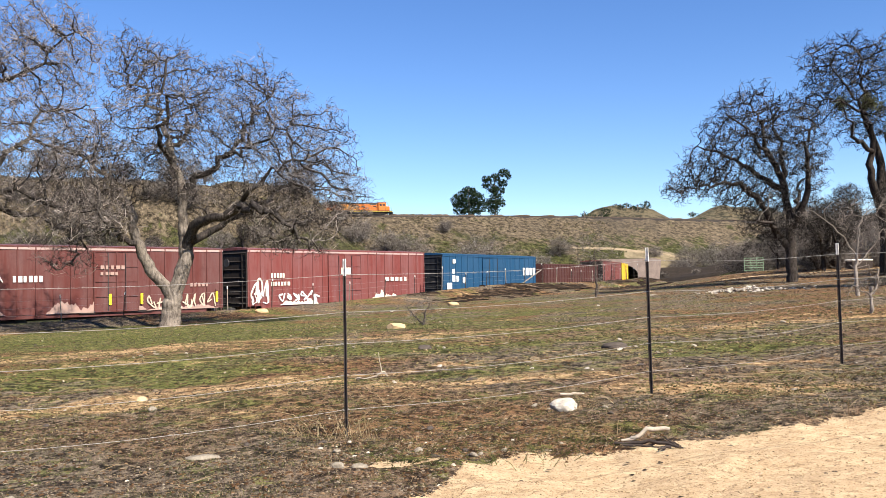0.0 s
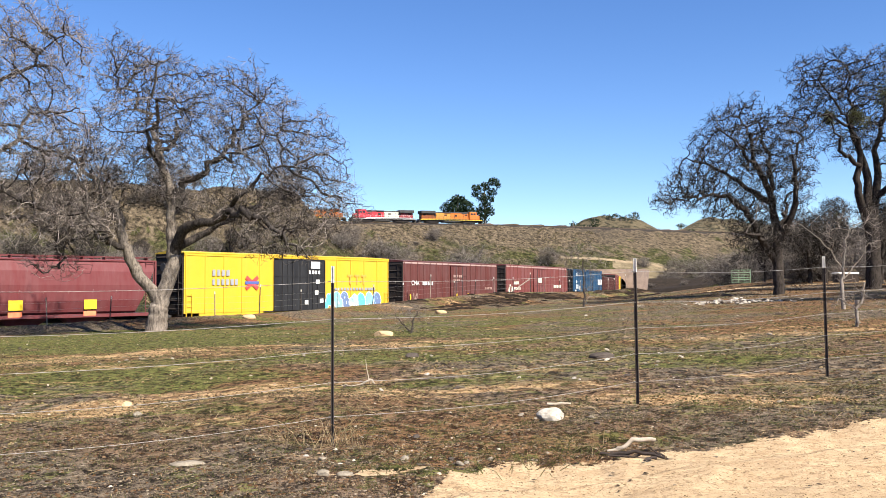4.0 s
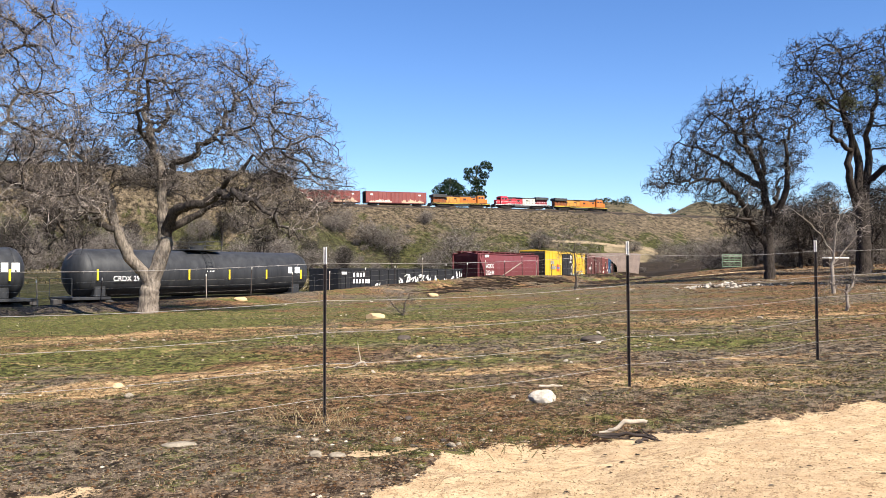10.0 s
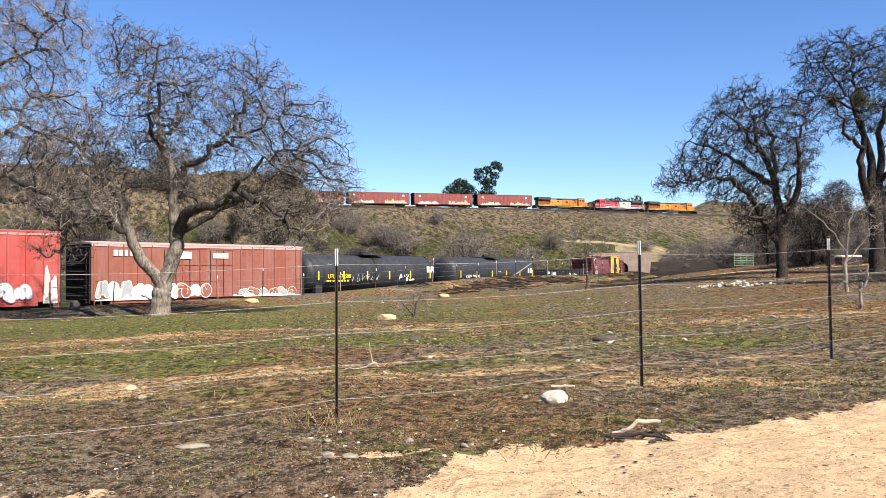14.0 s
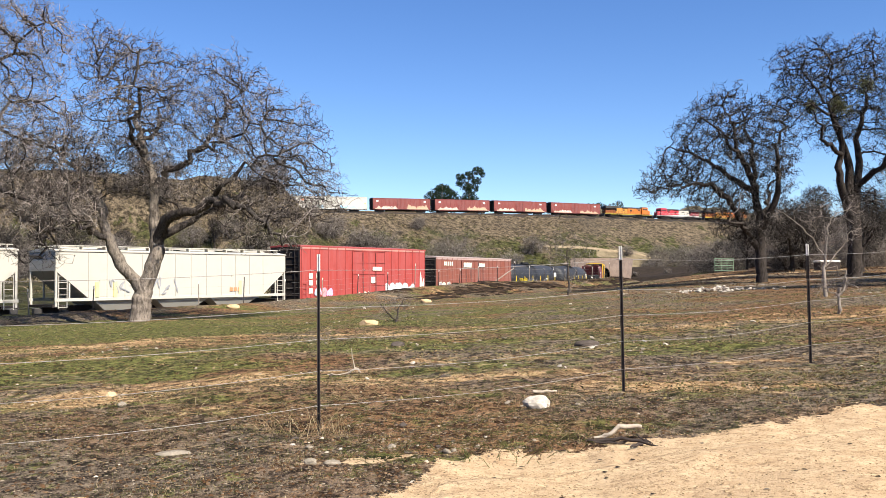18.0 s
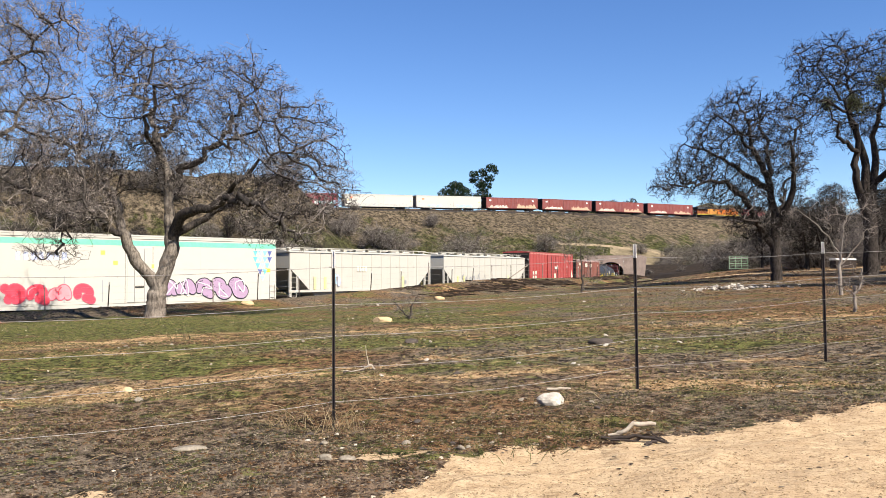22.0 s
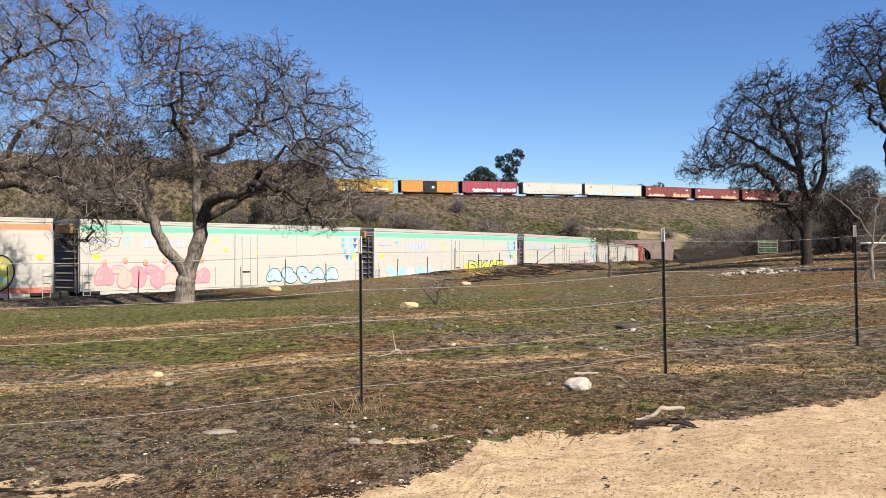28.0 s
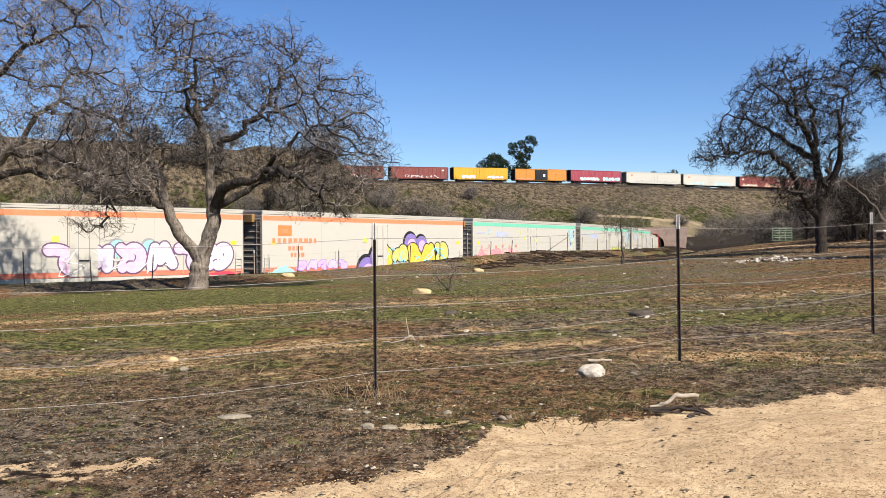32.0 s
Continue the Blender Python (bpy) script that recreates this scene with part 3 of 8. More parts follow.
def build_portal():
    m = pose(*lower(PORTAL_S), 0, 0, -math.degrees(float(np.interp(PORTAL_S, TS, HEAD))))
    t = thing("tunnel_portal", "weathered pinkish concrete railway tunnel portal", "tunnel", m, kind="structure")
    bm = bmesh.new()
    ring = [(-2.6, -0.9), (-2.6, 3.0)] + [(2.6 * math.cos(a), 3.0 + 2.1 * math.sin(a)) for a in np.linspace(math.pi, 0, 15)[1:-1]] + [(2.6, 3.0), (2.6, -0.9)]
    outer = [(-5.6, -0.9), (-5.6, 6.3)] + [(x, 6.5) for x in np.linspace(-5.4, 6.2, 13)] + [(7.4, 6.2), (6.6, -0.9)]
    for y, flip in ((0, False), (0.9, True)):
        a = [bm.verts.new((x, y, z)) for x, z in ring]
        b = [bm.verts.new((x, y, z)) for x, z in outer]
        for i in range(len(ring) - 1):
            q = (a[i], b[i], b[i + 1], a[i + 1])
            bm.faces.new(q if not flip else q[::-1])
        if y == 0:
            a0, b0 = a, b
    for i in range(len(ring) - 1):
        bm.faces.new((b0[i], b[i], b[i + 1], b0[i + 1]))
    part("headwall", bm, M_CONCRETE, t)
    part("backfill", box(-5.3, 6.1, 0.85, 14, 5.95, 6.62, 0.2), M_HILL, t, "earth fill over the tunnel")
    bm = bmesh.new()
    a = [bm.verts.new((x, 0.0, z)) for x, z in ring]
    b = [bm.verts.new((x, 320, z + 2.6)) for x, z in ring]
    for i in range(len(ring) - 1):
        bm.faces.new((a[i], b[i], b[i + 1], a[i + 1]))
    bm.faces.new(b)
    part("lining", bm, M_SHADE, t, "dark sooty tunnel lining")
    for sx in (-1,):
        bm = bmesh.new()
        vs = [(sx * 6.2, 0.2, -0.9), (sx * 9.0, -2.5, -0.9), (sx * 9.0, -2.5, 0.2), (sx * 6.2, 0.2, 5.6)]
        f = bm.faces.new([bm.verts.new(v) for v in vs])
        r = bmesh.ops.extrude_face_region(bm, geom=[f])
        bmesh.ops.translate(bm, verts=[g for g in r["geom"] if isinstance(g, bmesh.types.BMVert)], vec=(sx * 0.5, 0, 0))
        bmesh.ops.recalc_face_normals(bm, faces=bm.faces)
        part("wing_wall", bm, M_CONCRETE, t)


build_portal()

# ---- trees ----
def tubes(name, branches, material, smooth=True):
    """Joins branches (nodes, radii, sides) into one mesh of tapered tubes."""
    groups = {}
    for nodes, radii, sides in branches:
        groups.setdefault((len(nodes), sides), []).append((nodes, radii))
    V, F, base = [], [], 0
    for (k, n), items in groups.items():
        P = np.array([i[0] for i in items])
        R = np.array([i[1] for i in items])
        T = np.gradient(P, axis=1)
        T /= np.linalg.norm(T, axis=2, keepdims=True) + 1e-9
        ref = np.tile(np.array((0.31, 0.52, 0.79)), (len(items), 1))
        main = P[:, -1] - P[:, 0]
        ref[np.abs((main * ref).sum(1)) > 0.8 * np.linalg.norm(main, axis=1)] = (0.9, -0.4, 0.1)
        A = np.cross(T, ref[:, None, :])
        A /= np.linalg.norm(A, axis=2, keepdims=True) + 1e-9
        B = np.cross(T, A)
        th = 2 * np.pi * np.arange(n) / n
        ring = P[:, :, None, :] + R[:, :, None, None] * (np.cos(th)[None, None, :, None] * A[:, :, None, :] + np.sin(th)[None, None, :, None] * B[:, :, None, :])
        V.append(ring.reshape(-1, 3))
        b = np.arange(len(items))[:, None, None] * (k * n) + np.arange(k - 1)[None, :, None] * n
        i0 = b + np.arange(n)[None, None, :]
        i1 = b + (np.arange(n)[None, None, :] + 1) % n
        F.append(np.stack([i0, i1, i1 + n, i0 + n], -1).reshape(-1, 4) + base)
        base += ring.size // 3
    V, F = np.concatenate(V), np.concatenate(F)
    me = bpy.data.meshes.new(name)
    me.vertices.add(len(V))
    me.vertices.foreach_set("co", V.astype(np.float32).ravel())
    me.loops.add(F.size)
    me.loops.foreach_set("vertex_index", F.astype(np.int32).ravel())
    me.polygons.add(len(F))
    me.polygons.foreach_set("loop_start", np.arange(0, F.size, 4, dtype=np.int32))
    me.polygons.foreach_set("use_smooth", np.ones(len(F), bool))
    me.materials.append(material)
    me.update(calc_edges=True)
    return me


def bend_path(rng, a, b, k, wob):
    """A crooked path from a to b with k nodes."""
    t = np.linspace(0, 1, k)[:, None]
    L = np.linalg.norm(b - a)
    p = a + (b - a) * t
    w = np.cumsum(rng.normal(0, 1, (k, 3)), 0)
    w = w - w[0] - (w[-1] - w[0]) * t
    j = rng.normal(0, 1, (k, 3)) * (L / k) * 0.42
    j[0] = j[-1] = 0
    return p + w * wob * L / math.sqrt(k) * 0.8 + j


def fine(guide, k):
    g = np.array(guide, float)
    d = np.concatenate([[0], np.cumsum(np.linalg.norm(np.diff(g[:, :3], axis=0), axis=1))])
    t = np.linspace(0, d[-1], k)
    return np.stack([np.interp(t, d, g[:, c]) for c in range(4)], 1)


def bare_tree(name, label, m, limbs, crown, seed, n_main, twig=(5, 5, 3), size=1.0, bark=None, twigs=None, thick=1.0, category="tree"):
    """A leafless tree: limbs are guides (x, y, z, radius), the crown a list of ellipsoids (centre, half-sizes, share) that its boughs reach into."""
    rng = np.random.RandomState(seed)
    bark, twigs = bark or M_BARK, twigs or M_TWIG
    tree = thing(name, label, category, m)
    nodes, rads = [], []
    for i, g in enumerate(limbs):
        f = fine(g, max(4, int(len(g) * 3)))
        f[1:-1, :3] += rng.normal(0, 0.05 * size, (len(f) - 2, 3))
        r = f[:, 3] * 1.12 * (1 + rng.normal(0, 0.025, len(f)))
        me = tubes("limb" if i else "trunk", [(f[:, :3], r, 12)], bark)
        part("limb" if i else "trunk", me, None, tree)
        nodes += list(f[2:, :3])
        rads += list(f[2:, 3])
    nodes, rads = np.array(nodes), np.array(rads)
    boughs, small = [], []
    share = np.array([c[2] for c in crown], float)
    targets = []
    for c, n in zip(crown, rng.multinomial(n_main, share / share.sum())):
        v = rng.normal(0, 1, (n, 3))
        v /= np.linalg.norm(v, axis=1, keepdims=True)
        v *= rng.uniform(0.25, 1.0, (n, 1)) ** 0.45
        targets.append(np.array(c[0]) + v * np.array(c[1]))
    targets = np.concatenate(targets)
    targets = targets[np.argsort([np.min(np.linalg.norm(nodes - t, axis=1)) for t in targets])]
    paths = []
    for t in targets:
        dd = np.linalg.norm(nodes - t, axis=1) * (1.0 + 0.25 * rng.rand(len(nodes)))
        # boughs rise and go outwards: penalise starting above the target
        dd = dd + 0.5 * np.clip(nodes[:, 2] - t[2] - 0.5 * size, 0, None)
        k = int(np.argmin(dd))
        a = nodes[k]
        L = np.linalg.norm(t - a)
        n = int(np.clip(L / (0.24 * size), 4, 13))
        p = bend_path(rng, a, t, n, 0.5)
        r0 = min(rads[k] * 0.75, (0.026 * size + 0.030 * L) * thick)
        r = np.linspace(r0, 0.019 * size * thick, n)
        boughs.append((p, r, 6))
        paths.append((p, r))
        nodes = np.concatenate([nodes, p[1:]])
        rads = np.concatenate([rads, r[1:]])
    lvl = paths
    for depth, (count, ln) in enumerate(((twig[0], 0.95), (twig[1], 0.52), (twig[2], 0.32))):
        nxt = []
        for p, r in lvl:
            k = len(p)
            main = p[-1] - p[0]
            main = main / (np.linalg.norm(main) + 1e-6)
            for j in range(count):
                q = min(k - 1, int(rng.uniform(0.25, 1.0) * k))
                v = rng.normal(0, 1, 3) + main * 0.75 + np.array((0, 0, 0.15))
                v /= np.linalg.norm(v)
                L = ln * size * rng.uniform(0.5, 1.3)
                n = 5 if depth < 1 else 4 if depth < 2 else 3
                pp = bend_path(rng, p[q], p[q] + v * L, n, 0.6)
                r0 = min(r[q] * 0.8, (0.027, 0.020, 0.014)[depth] * size * thick)
                rr = np.linspace(r0, r0 * 0.5, n)
                small.append((pp, rr, 4 if depth == 0 else 3))
                nxt.append((pp, rr))
        lvl = nxt
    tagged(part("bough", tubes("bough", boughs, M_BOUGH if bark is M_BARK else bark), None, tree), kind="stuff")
    tagged(part("crown", tubes("crown", small, twigs), None, tree), kind="stuff")
    return tree


def colony_tree(name, label, m, limbs, crown, seed, n_points, size=1.0, bark=None, twigs=None, tip=0.011, category="tree", sub=2, crook=0.50, ex=1.95):
    """A leafless oak: from the main limbs the boughs grow step by step towards free points of the crown, and thicken towards their foot."""
    rng = np.random.RandomState(seed)
    bark, twigs = bark or M_BARK, twigs or M_OAKTWIG
    tree = thing(name, label, category, m)
    step = 0.25 * size
    pos, par, cap = [], [], []
    for i, g in enumerate(limbs):
        f = fine(g, max(6, int(len(g) * 3)))
        w = np.clip(0.26 - f[:, 3], 0.03, 0.2)[:, None] * size
        f[1:-1, :3] += (rng.normal(0, 1, (len(f), 3)) * w * 0.8)[1:-1]
        r = f[:, 3] * (1 + rng.normal(0, 0.03, len(f)))
        # Limbs from index 3 up take the bark with crown shade painted in.
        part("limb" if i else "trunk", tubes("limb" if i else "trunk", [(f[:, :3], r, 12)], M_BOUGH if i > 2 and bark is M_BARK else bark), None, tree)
        if i:
            for q in range(2, len(f)):
                pos.append(f[q, :3])
                par.append(-1)
                cap.append(f[q, 3])
    n_root = len(pos)
    heading = [np.zeros(3) for _ in pos]
    share = np.array([c[2] for c in crown], float)
    A = []
    for c, n in zip(crown, rng.multinomial(n_points, share / share.sum())):
        v = rng.normal(0, 1, (n, 3))
        v *= (rng.rand(n, 1) ** 0.40) / np.linalg.norm(v, axis=1, keepdims=True)
        A.append(np.array(c[0]) + v * np.array(c[1]))
    A = np.concatenate(A)
    P0 = np.array(pos)
    D = np.linalg.norm(A[:, None] - P0[None], axis=2)
    near, dist = D.argmin(1), D.min(1)
    for it in range(80):
        live = dist < 6.0 * size
        if not live.any():
            break
        start = len(pos)
        order = np.argsort(near[live], kind="stable")
        idx = np.nonzero(live)[0][order]
        who, first = np.unique(near[idx], return_index=True)
        for k, grp in zip(who, np.split(idx, first[1:])):
            p = pos[k]
            v = A[grp] - p
            v = (v / (np.linalg.norm(v, axis=1, keepdims=True) + 1e-6)).mean(0)
            v = v / (np.linalg.norm(v) + 1e-6) + 0.35 * heading[k] + rng.normal(0, crook, 3)
            v /= np.linalg.norm(v)
            pos.append(p + v * step * rng.uniform(0.75, 1.25))
            par.append(int(k))
            heading.append(v)
        N = np.array(pos[start:])
        for j in range(0, len(A), 1500):
            D = np.linalg.norm(A[j:j + 1500, None] - N[None], axis=2)
            b, k = D.min(1), D.argmin(1)
            better = b < dist[j:j + 1500]
            near[j:j + 1500] = np.where(better, k + start, near[j:j + 1500])
            dist[j:j + 1500] = np.where(better, b, dist[j:j + 1500])
        keep = dist > 0.36 * size
        A, near, dist = A[keep], near[keep], dist[keep]
        if not len(A):
            break
    n = len(pos)
    kids = [[] for _ in range(n)]
    for i in range(n_root, n):
        kids[par[i]].append(i)
    rad = np.zeros(n)
    for i in range(n - 1, n_root - 1, -1):
        rad[i] = (sum(rad[c] ** ex for c in kids[i]) if kids[i] else (tip * size) ** ex) ** (1 / ex)
    boughs, small = [], []
    for i in range(n):
        for j, c in enumerate(sorted(kids[i], key=lambda q: -rad[q])):
            if i >= n_root and j == 0:
                continue
            chain, c2 = [i, c], c
            while kids[c2]:
                c2 = max(kids[c2], key=lambda q: rad[q])
                chain.append(c2)
            r = rad[chain]
            r[0] = r[1] * 1.12
            if i < n_root:
                r = np.minimum(r, cap[i] * 0.85 + 0.02)
            q = np.array([pos[w] for w in chain])
            (boughs if r[0] > 0.035 * size else small).append((q, r, 6 if r[0] > 0.035 * size else 4))
    # short crooked spurs
    for i in range(n_root, n):
        if rad[i] > 0.06 * size:
            continue
        for j in range(sub if rng.rand() < 0.4 else sub - 1):
            v = heading[i] * 0.55 + rng.normal(0, 0.75, 3) + np.array((0, 0, 0.12))
            v /= np.linalg.norm(v)
            L = size * rng.uniform(0.25, 0.65)
            q = bend_path(rng, pos[i], pos[i] + v * L, 5, 1.0)
            r0 = tip * size * 0.85
            small.append((q, np.array([1, .95, .85, .7, .45]) * r0, 3))
            if j == 0:
                v2 = v + rng.normal(0, 0.7, 3)
                q2 = q[2] + v2 / np.linalg.norm(v2) * L * 0.6
                small.append((np.array([q[2], (q[2] + q2) / 2 + rng.normal(0, .05 * L, 3), q2]), np.array([.8, .7, .45]) * r0, 3))
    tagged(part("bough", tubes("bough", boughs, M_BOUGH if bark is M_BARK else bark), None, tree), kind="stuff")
    tagged(part("crown", tubes("crown", small, twigs), None, tree), kind="stuff")
    return tree


def px_limb(points, bx, by, k):
    """Guide from a sketch: (right, down, depth, radius) with the foot at (bx, by) and k metres to the unit."""
    return [((x - bx) * k, dd, (by - y) * k, r) for x, y, dd, r in points]


OAK_LABEL = "large leafless oak with grey gnarled bark and dense twigs"


def field_oak():
    k, bx, by = 0.02570, 271, 559
    L = lambda *p: px_limb(p, bx, by, k)
    limbs = [L((270, 568, 0, .53), (270, 556, 0, .49), (271, 540, 0, .45), (273, 515, 0, .42), (276, 500, 0, .37), (281, 486, 0, .28)),
             L((275, 512, 0, .27), (262, 484, -.15, .26), (244, 465, -.4, .27), (232, 440, -.5, .25), (222, 415, -.6, .235), (212, 385, -.6, .22), (211, 360, -.7, .2), (199, 333, -.8, .17), (178, 300, -.9, .13), (159, 281, -.9, .10), (128, 258, -1.0, .06), (105, 246, -1.0, .03)),
             L((275, 508, 0, .36), (284, 480, .05, .345), (290, 462, .1, .34), (296, 440, .2, .33), (294, 410, .3, .30), (288, 382, .4, .24), (286, 345, .4, .21), (289, 310, .4, .20), (280, 290, .4, .19), (268, 270, .5, .17), (264, 230, .4, .14), (257, 195, .3, .11), (246, 168, .3, .09), (229, 141, 0, .06), (195, 124, 0, .03)),
             L((294, 428, .2, .27), (302, 406, .1, .26), (312, 388, -.2, .25), (327, 374, -.5, .24), (352, 368, -.8, .21), (385, 365, -1.2, .19), (408, 352, -1.5, .18), (430, 354, -1.7, .16), (455, 360, -2.0, .14), (476, 369, -2.2, .12), (495, 388, -2.4, .09), (514, 398, -2.6, .07), (535, 420, -2.7, .045), (556, 434, -2.8, .025)),
             L((288, 312, .4, .17), (302, 298, .7, .16), (320, 284, .9, .15), (336, 272, 1.1, .14), (352, 250, 1.3, .12), (374, 226, 1.5, .11), (388, 196, 1.6, .09), (404, 166, 1.7, .065), (436, 134, 1.8, .03)),
             L((300, 410, .3, .2), (345, 376, 1.6, .16), (395, 340, 2.6, .12), (430, 310, 3.0, .09), (470, 272, 3.4, .05)),
             L((268, 262, .4, .13), (262, 235, -1.2, .10), (285, 190, -2.0, .08), (300, 140, -2.4, .05), (296, 100, -2.4, .03)),
             L((222, 418, -.6, .15), (200, 399, -1.2, .13), (178, 394, -1.8, .11), (160, 400, -2.2, .09), (146, 412, -2.4, .075), (139, 430, -2.5, .055), (135, 448, -2.5, .04), (112, 458, -2.6, .025)),
             L((211, 360, -.7, .14), (178, 338, .6, .10), (140, 318, 1.6, .07), (100, 305, 2.2, .04)),
             L((408, 352, -1.5, .13), (430, 325, -1.8, .10), (462, 298, -2.0, .07), (505, 275, -2.1, .04)),
             L((266, 240, .5, .11), (276, 205, 1.6, .09), (280, 178, 2.2, .07), (290, 140, 2.6, .04)),
             L((352, 250, 1.3, .09), (400, 240, .2, .07), (450, 225, -.4, .05), (490, 205, -.6, .03))]
    C = lambda x, y, d, rx, ry, rz, w: (((x - bx) * k, d, (by - y) * k), (rx, ry, rz), w)
    crown = [C(300, 200, 0, 4.4, 4.2, 3.6, 10), C(215, 85, 0, 1.7, 2.2, 1.7, 2.2), C(420, 180, 0, 2.6, 3.0, 2.5, 4), C(500, 285, 0, 3.1, 3.6, 3.4, 8), C(505, 390, -1.4, 2.2, 2.2, 1.3, 3.0), C(585, 330, -.6, 1.2, 2.0, 1.6, 1.6),
             C(160, 280, -.2, 3.2, 3.2, 2.6, 5), C(125, 440, -2.2, 1.4, 1.0, .65, 1.0), C(390, 340, 0, 2.4, 3.4, 1.0, 2)]
    return colony_tree("oak_tree", "large leafless oak with a forked grey trunk and dense gnarled twigs", pose(-13.17, 40.63, -0.12), limbs, crown, 11, 5200, 1.0, None, None, 0.0120)


def side_oak():
    limbs = [[(0, 0, -0.2, .6), (0.1, 0, .6, .5), (0.3, 0, 2.2, .42), (0.5, .1, 3.4, .38)],
             [(.5, .1, 3.2, .3), (1.8, .2, 5.0, .24), (3.4, -.2, 6.0, .18), (5.2, -.4, 7.6, .1), (6.4, -.4, 9.4, .05)],
             [(.5, .1, 3.2, .32), (.3, .3, 5.2, .27), (.9, .6, 7.4, .2), (1.6, .6, 9.6, .12), (2.6, .6, 12, .05)],
             [(.4, .1, 3.0, .26), (-1.6, -.4, 4.8, .2), (-3.6, -.8, 6.6, .12), (-5, -1, 9, .05)],
             [(1.6, .2, 4.7, .2), (3.0, 1.6, 5.4, .15), (5.0, 2.2, 5.2, .1), (6.6, 2.4, 4.4, .05)],
             [(.4, .2, 4.4, .22), (.8, -2, 6.4, .15), (2.4, -3, 8.4, .08)],
             [(3.2, -.2, 5.9, .16), (5.4, -.5, 6.0, .12), (7.2, -.8, 5.2, .08), (9.0, -.9, 4.9, .05), (10.2, -1.0, 4.2, .03)],
             [(1.2, .6, 8.4, .14), (3.6, .4, 10.4, .11), (6.0, .2, 11.6, .06), (7.6, .2, 13, .03)]]
    crown = [((2.6, 0, 9.0), (5.0, 4.2, 4.4), 4), ((7.0, 0, 7.2), (2.9, 2.8, 3.0), 6), ((-2.5, 0, 7.4), (3.8, 3.6, 3.6), 2), ((6.2, 0, 12.0), (3.0, 2.6, 2.6), 4), ((8.2, -.6, 4.8), (2.4, 2.2, 1.5), 3)]
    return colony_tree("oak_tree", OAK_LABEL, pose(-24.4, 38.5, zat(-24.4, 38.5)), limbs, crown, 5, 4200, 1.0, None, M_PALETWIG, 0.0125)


def right_oak():
    k, bx, by = 0.0388, 1370, 497
    L = lambda *p: px_limb(p, bx, by, k)
    limbs = [L((1370, 504, 0, .46), (1370, 492, 0, .40), (1370, 465, 0, .36), (1369, 432, 0, .35), (1368, 415, 0, .31)),
             L((1366, 432, 0, .26), (1348, 412, -.1, .24), (1332, 385, -.3, .22), (1318, 360, -.5, .2), (1298, 335, -.8, .2), (1275, 321, -1, .15), (1245, 316, -1.3, .10), (1205, 322, -1.6, .06), (1168, 336, -1.7, .03)),
             L((1369, 422, 0, .31), (1372, 385, .2, .29), (1367, 350, .4, .26), (1364, 318, .4, .23), (1352, 290, .3, .22), (1338, 268, .3, .18), (1328, 240, .2, .14), (1322, 212, .2, .10), (1305, 175, 0, .05)),
             L((1371, 400, .2, .28), (1386, 365, -.4, .24), (1395, 330, -.8, .19), (1394, 300, -1, .16), (1386, 260, -1.2, .12), (1400, 225, -1.3, .08), (1412, 195, -1.3, .04)),
             L((1364, 330, .4, .22), (1335, 305, 1.2, .18), (1300, 275, 1.9, .13), (1262, 255, 2.2, .09), (1225, 240, 2.3, .04)),
             L((1362, 310, .4, .18), (1372, 270, 1.4, .14), (1366, 225, 2, .10), (1360, 175, 2.2, .05)),
             L((1348, 410, 0, .2), (1328, 396, -1.6, .14), (1305, 385, -2.4, .09), (1285, 388, -3, .04)),
             L((1374, 385, .3, .22), (1398, 355, 1.6, .16), (1415, 320, 2.4, .10), (1420, 285, 2.6, .05)),
             L((1338, 268, .3, .13), (1310, 250, -1.2, .11), (1275, 225, -2.0, .07), (1245, 205, -2.2, .04))]
    C = lambda x, y, d, rx, ry, rz, w: (((x - bx) * k, d, (by - y) * k), (rx, ry, rz), w)
    crown = [C(1315, 235, 0, 3.8, 4.0, 3.7, 8), C(1225, 300, 0, 2.5, 3.0, 1.8, 3.5), C(1392, 265, 0, 1.7, 3.4, 3.4, 3.5), C(1165, 330, -1, 1.1, 1.6, .8, .9), C(1310, 345, 0, 2.8, 3, 1.5, 3.4), C(1345, 390, 0, 2.6, 2.6, 1.3, 3.0)]
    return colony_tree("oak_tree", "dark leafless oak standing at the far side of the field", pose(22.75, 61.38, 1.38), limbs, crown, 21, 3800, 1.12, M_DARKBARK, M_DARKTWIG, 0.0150)


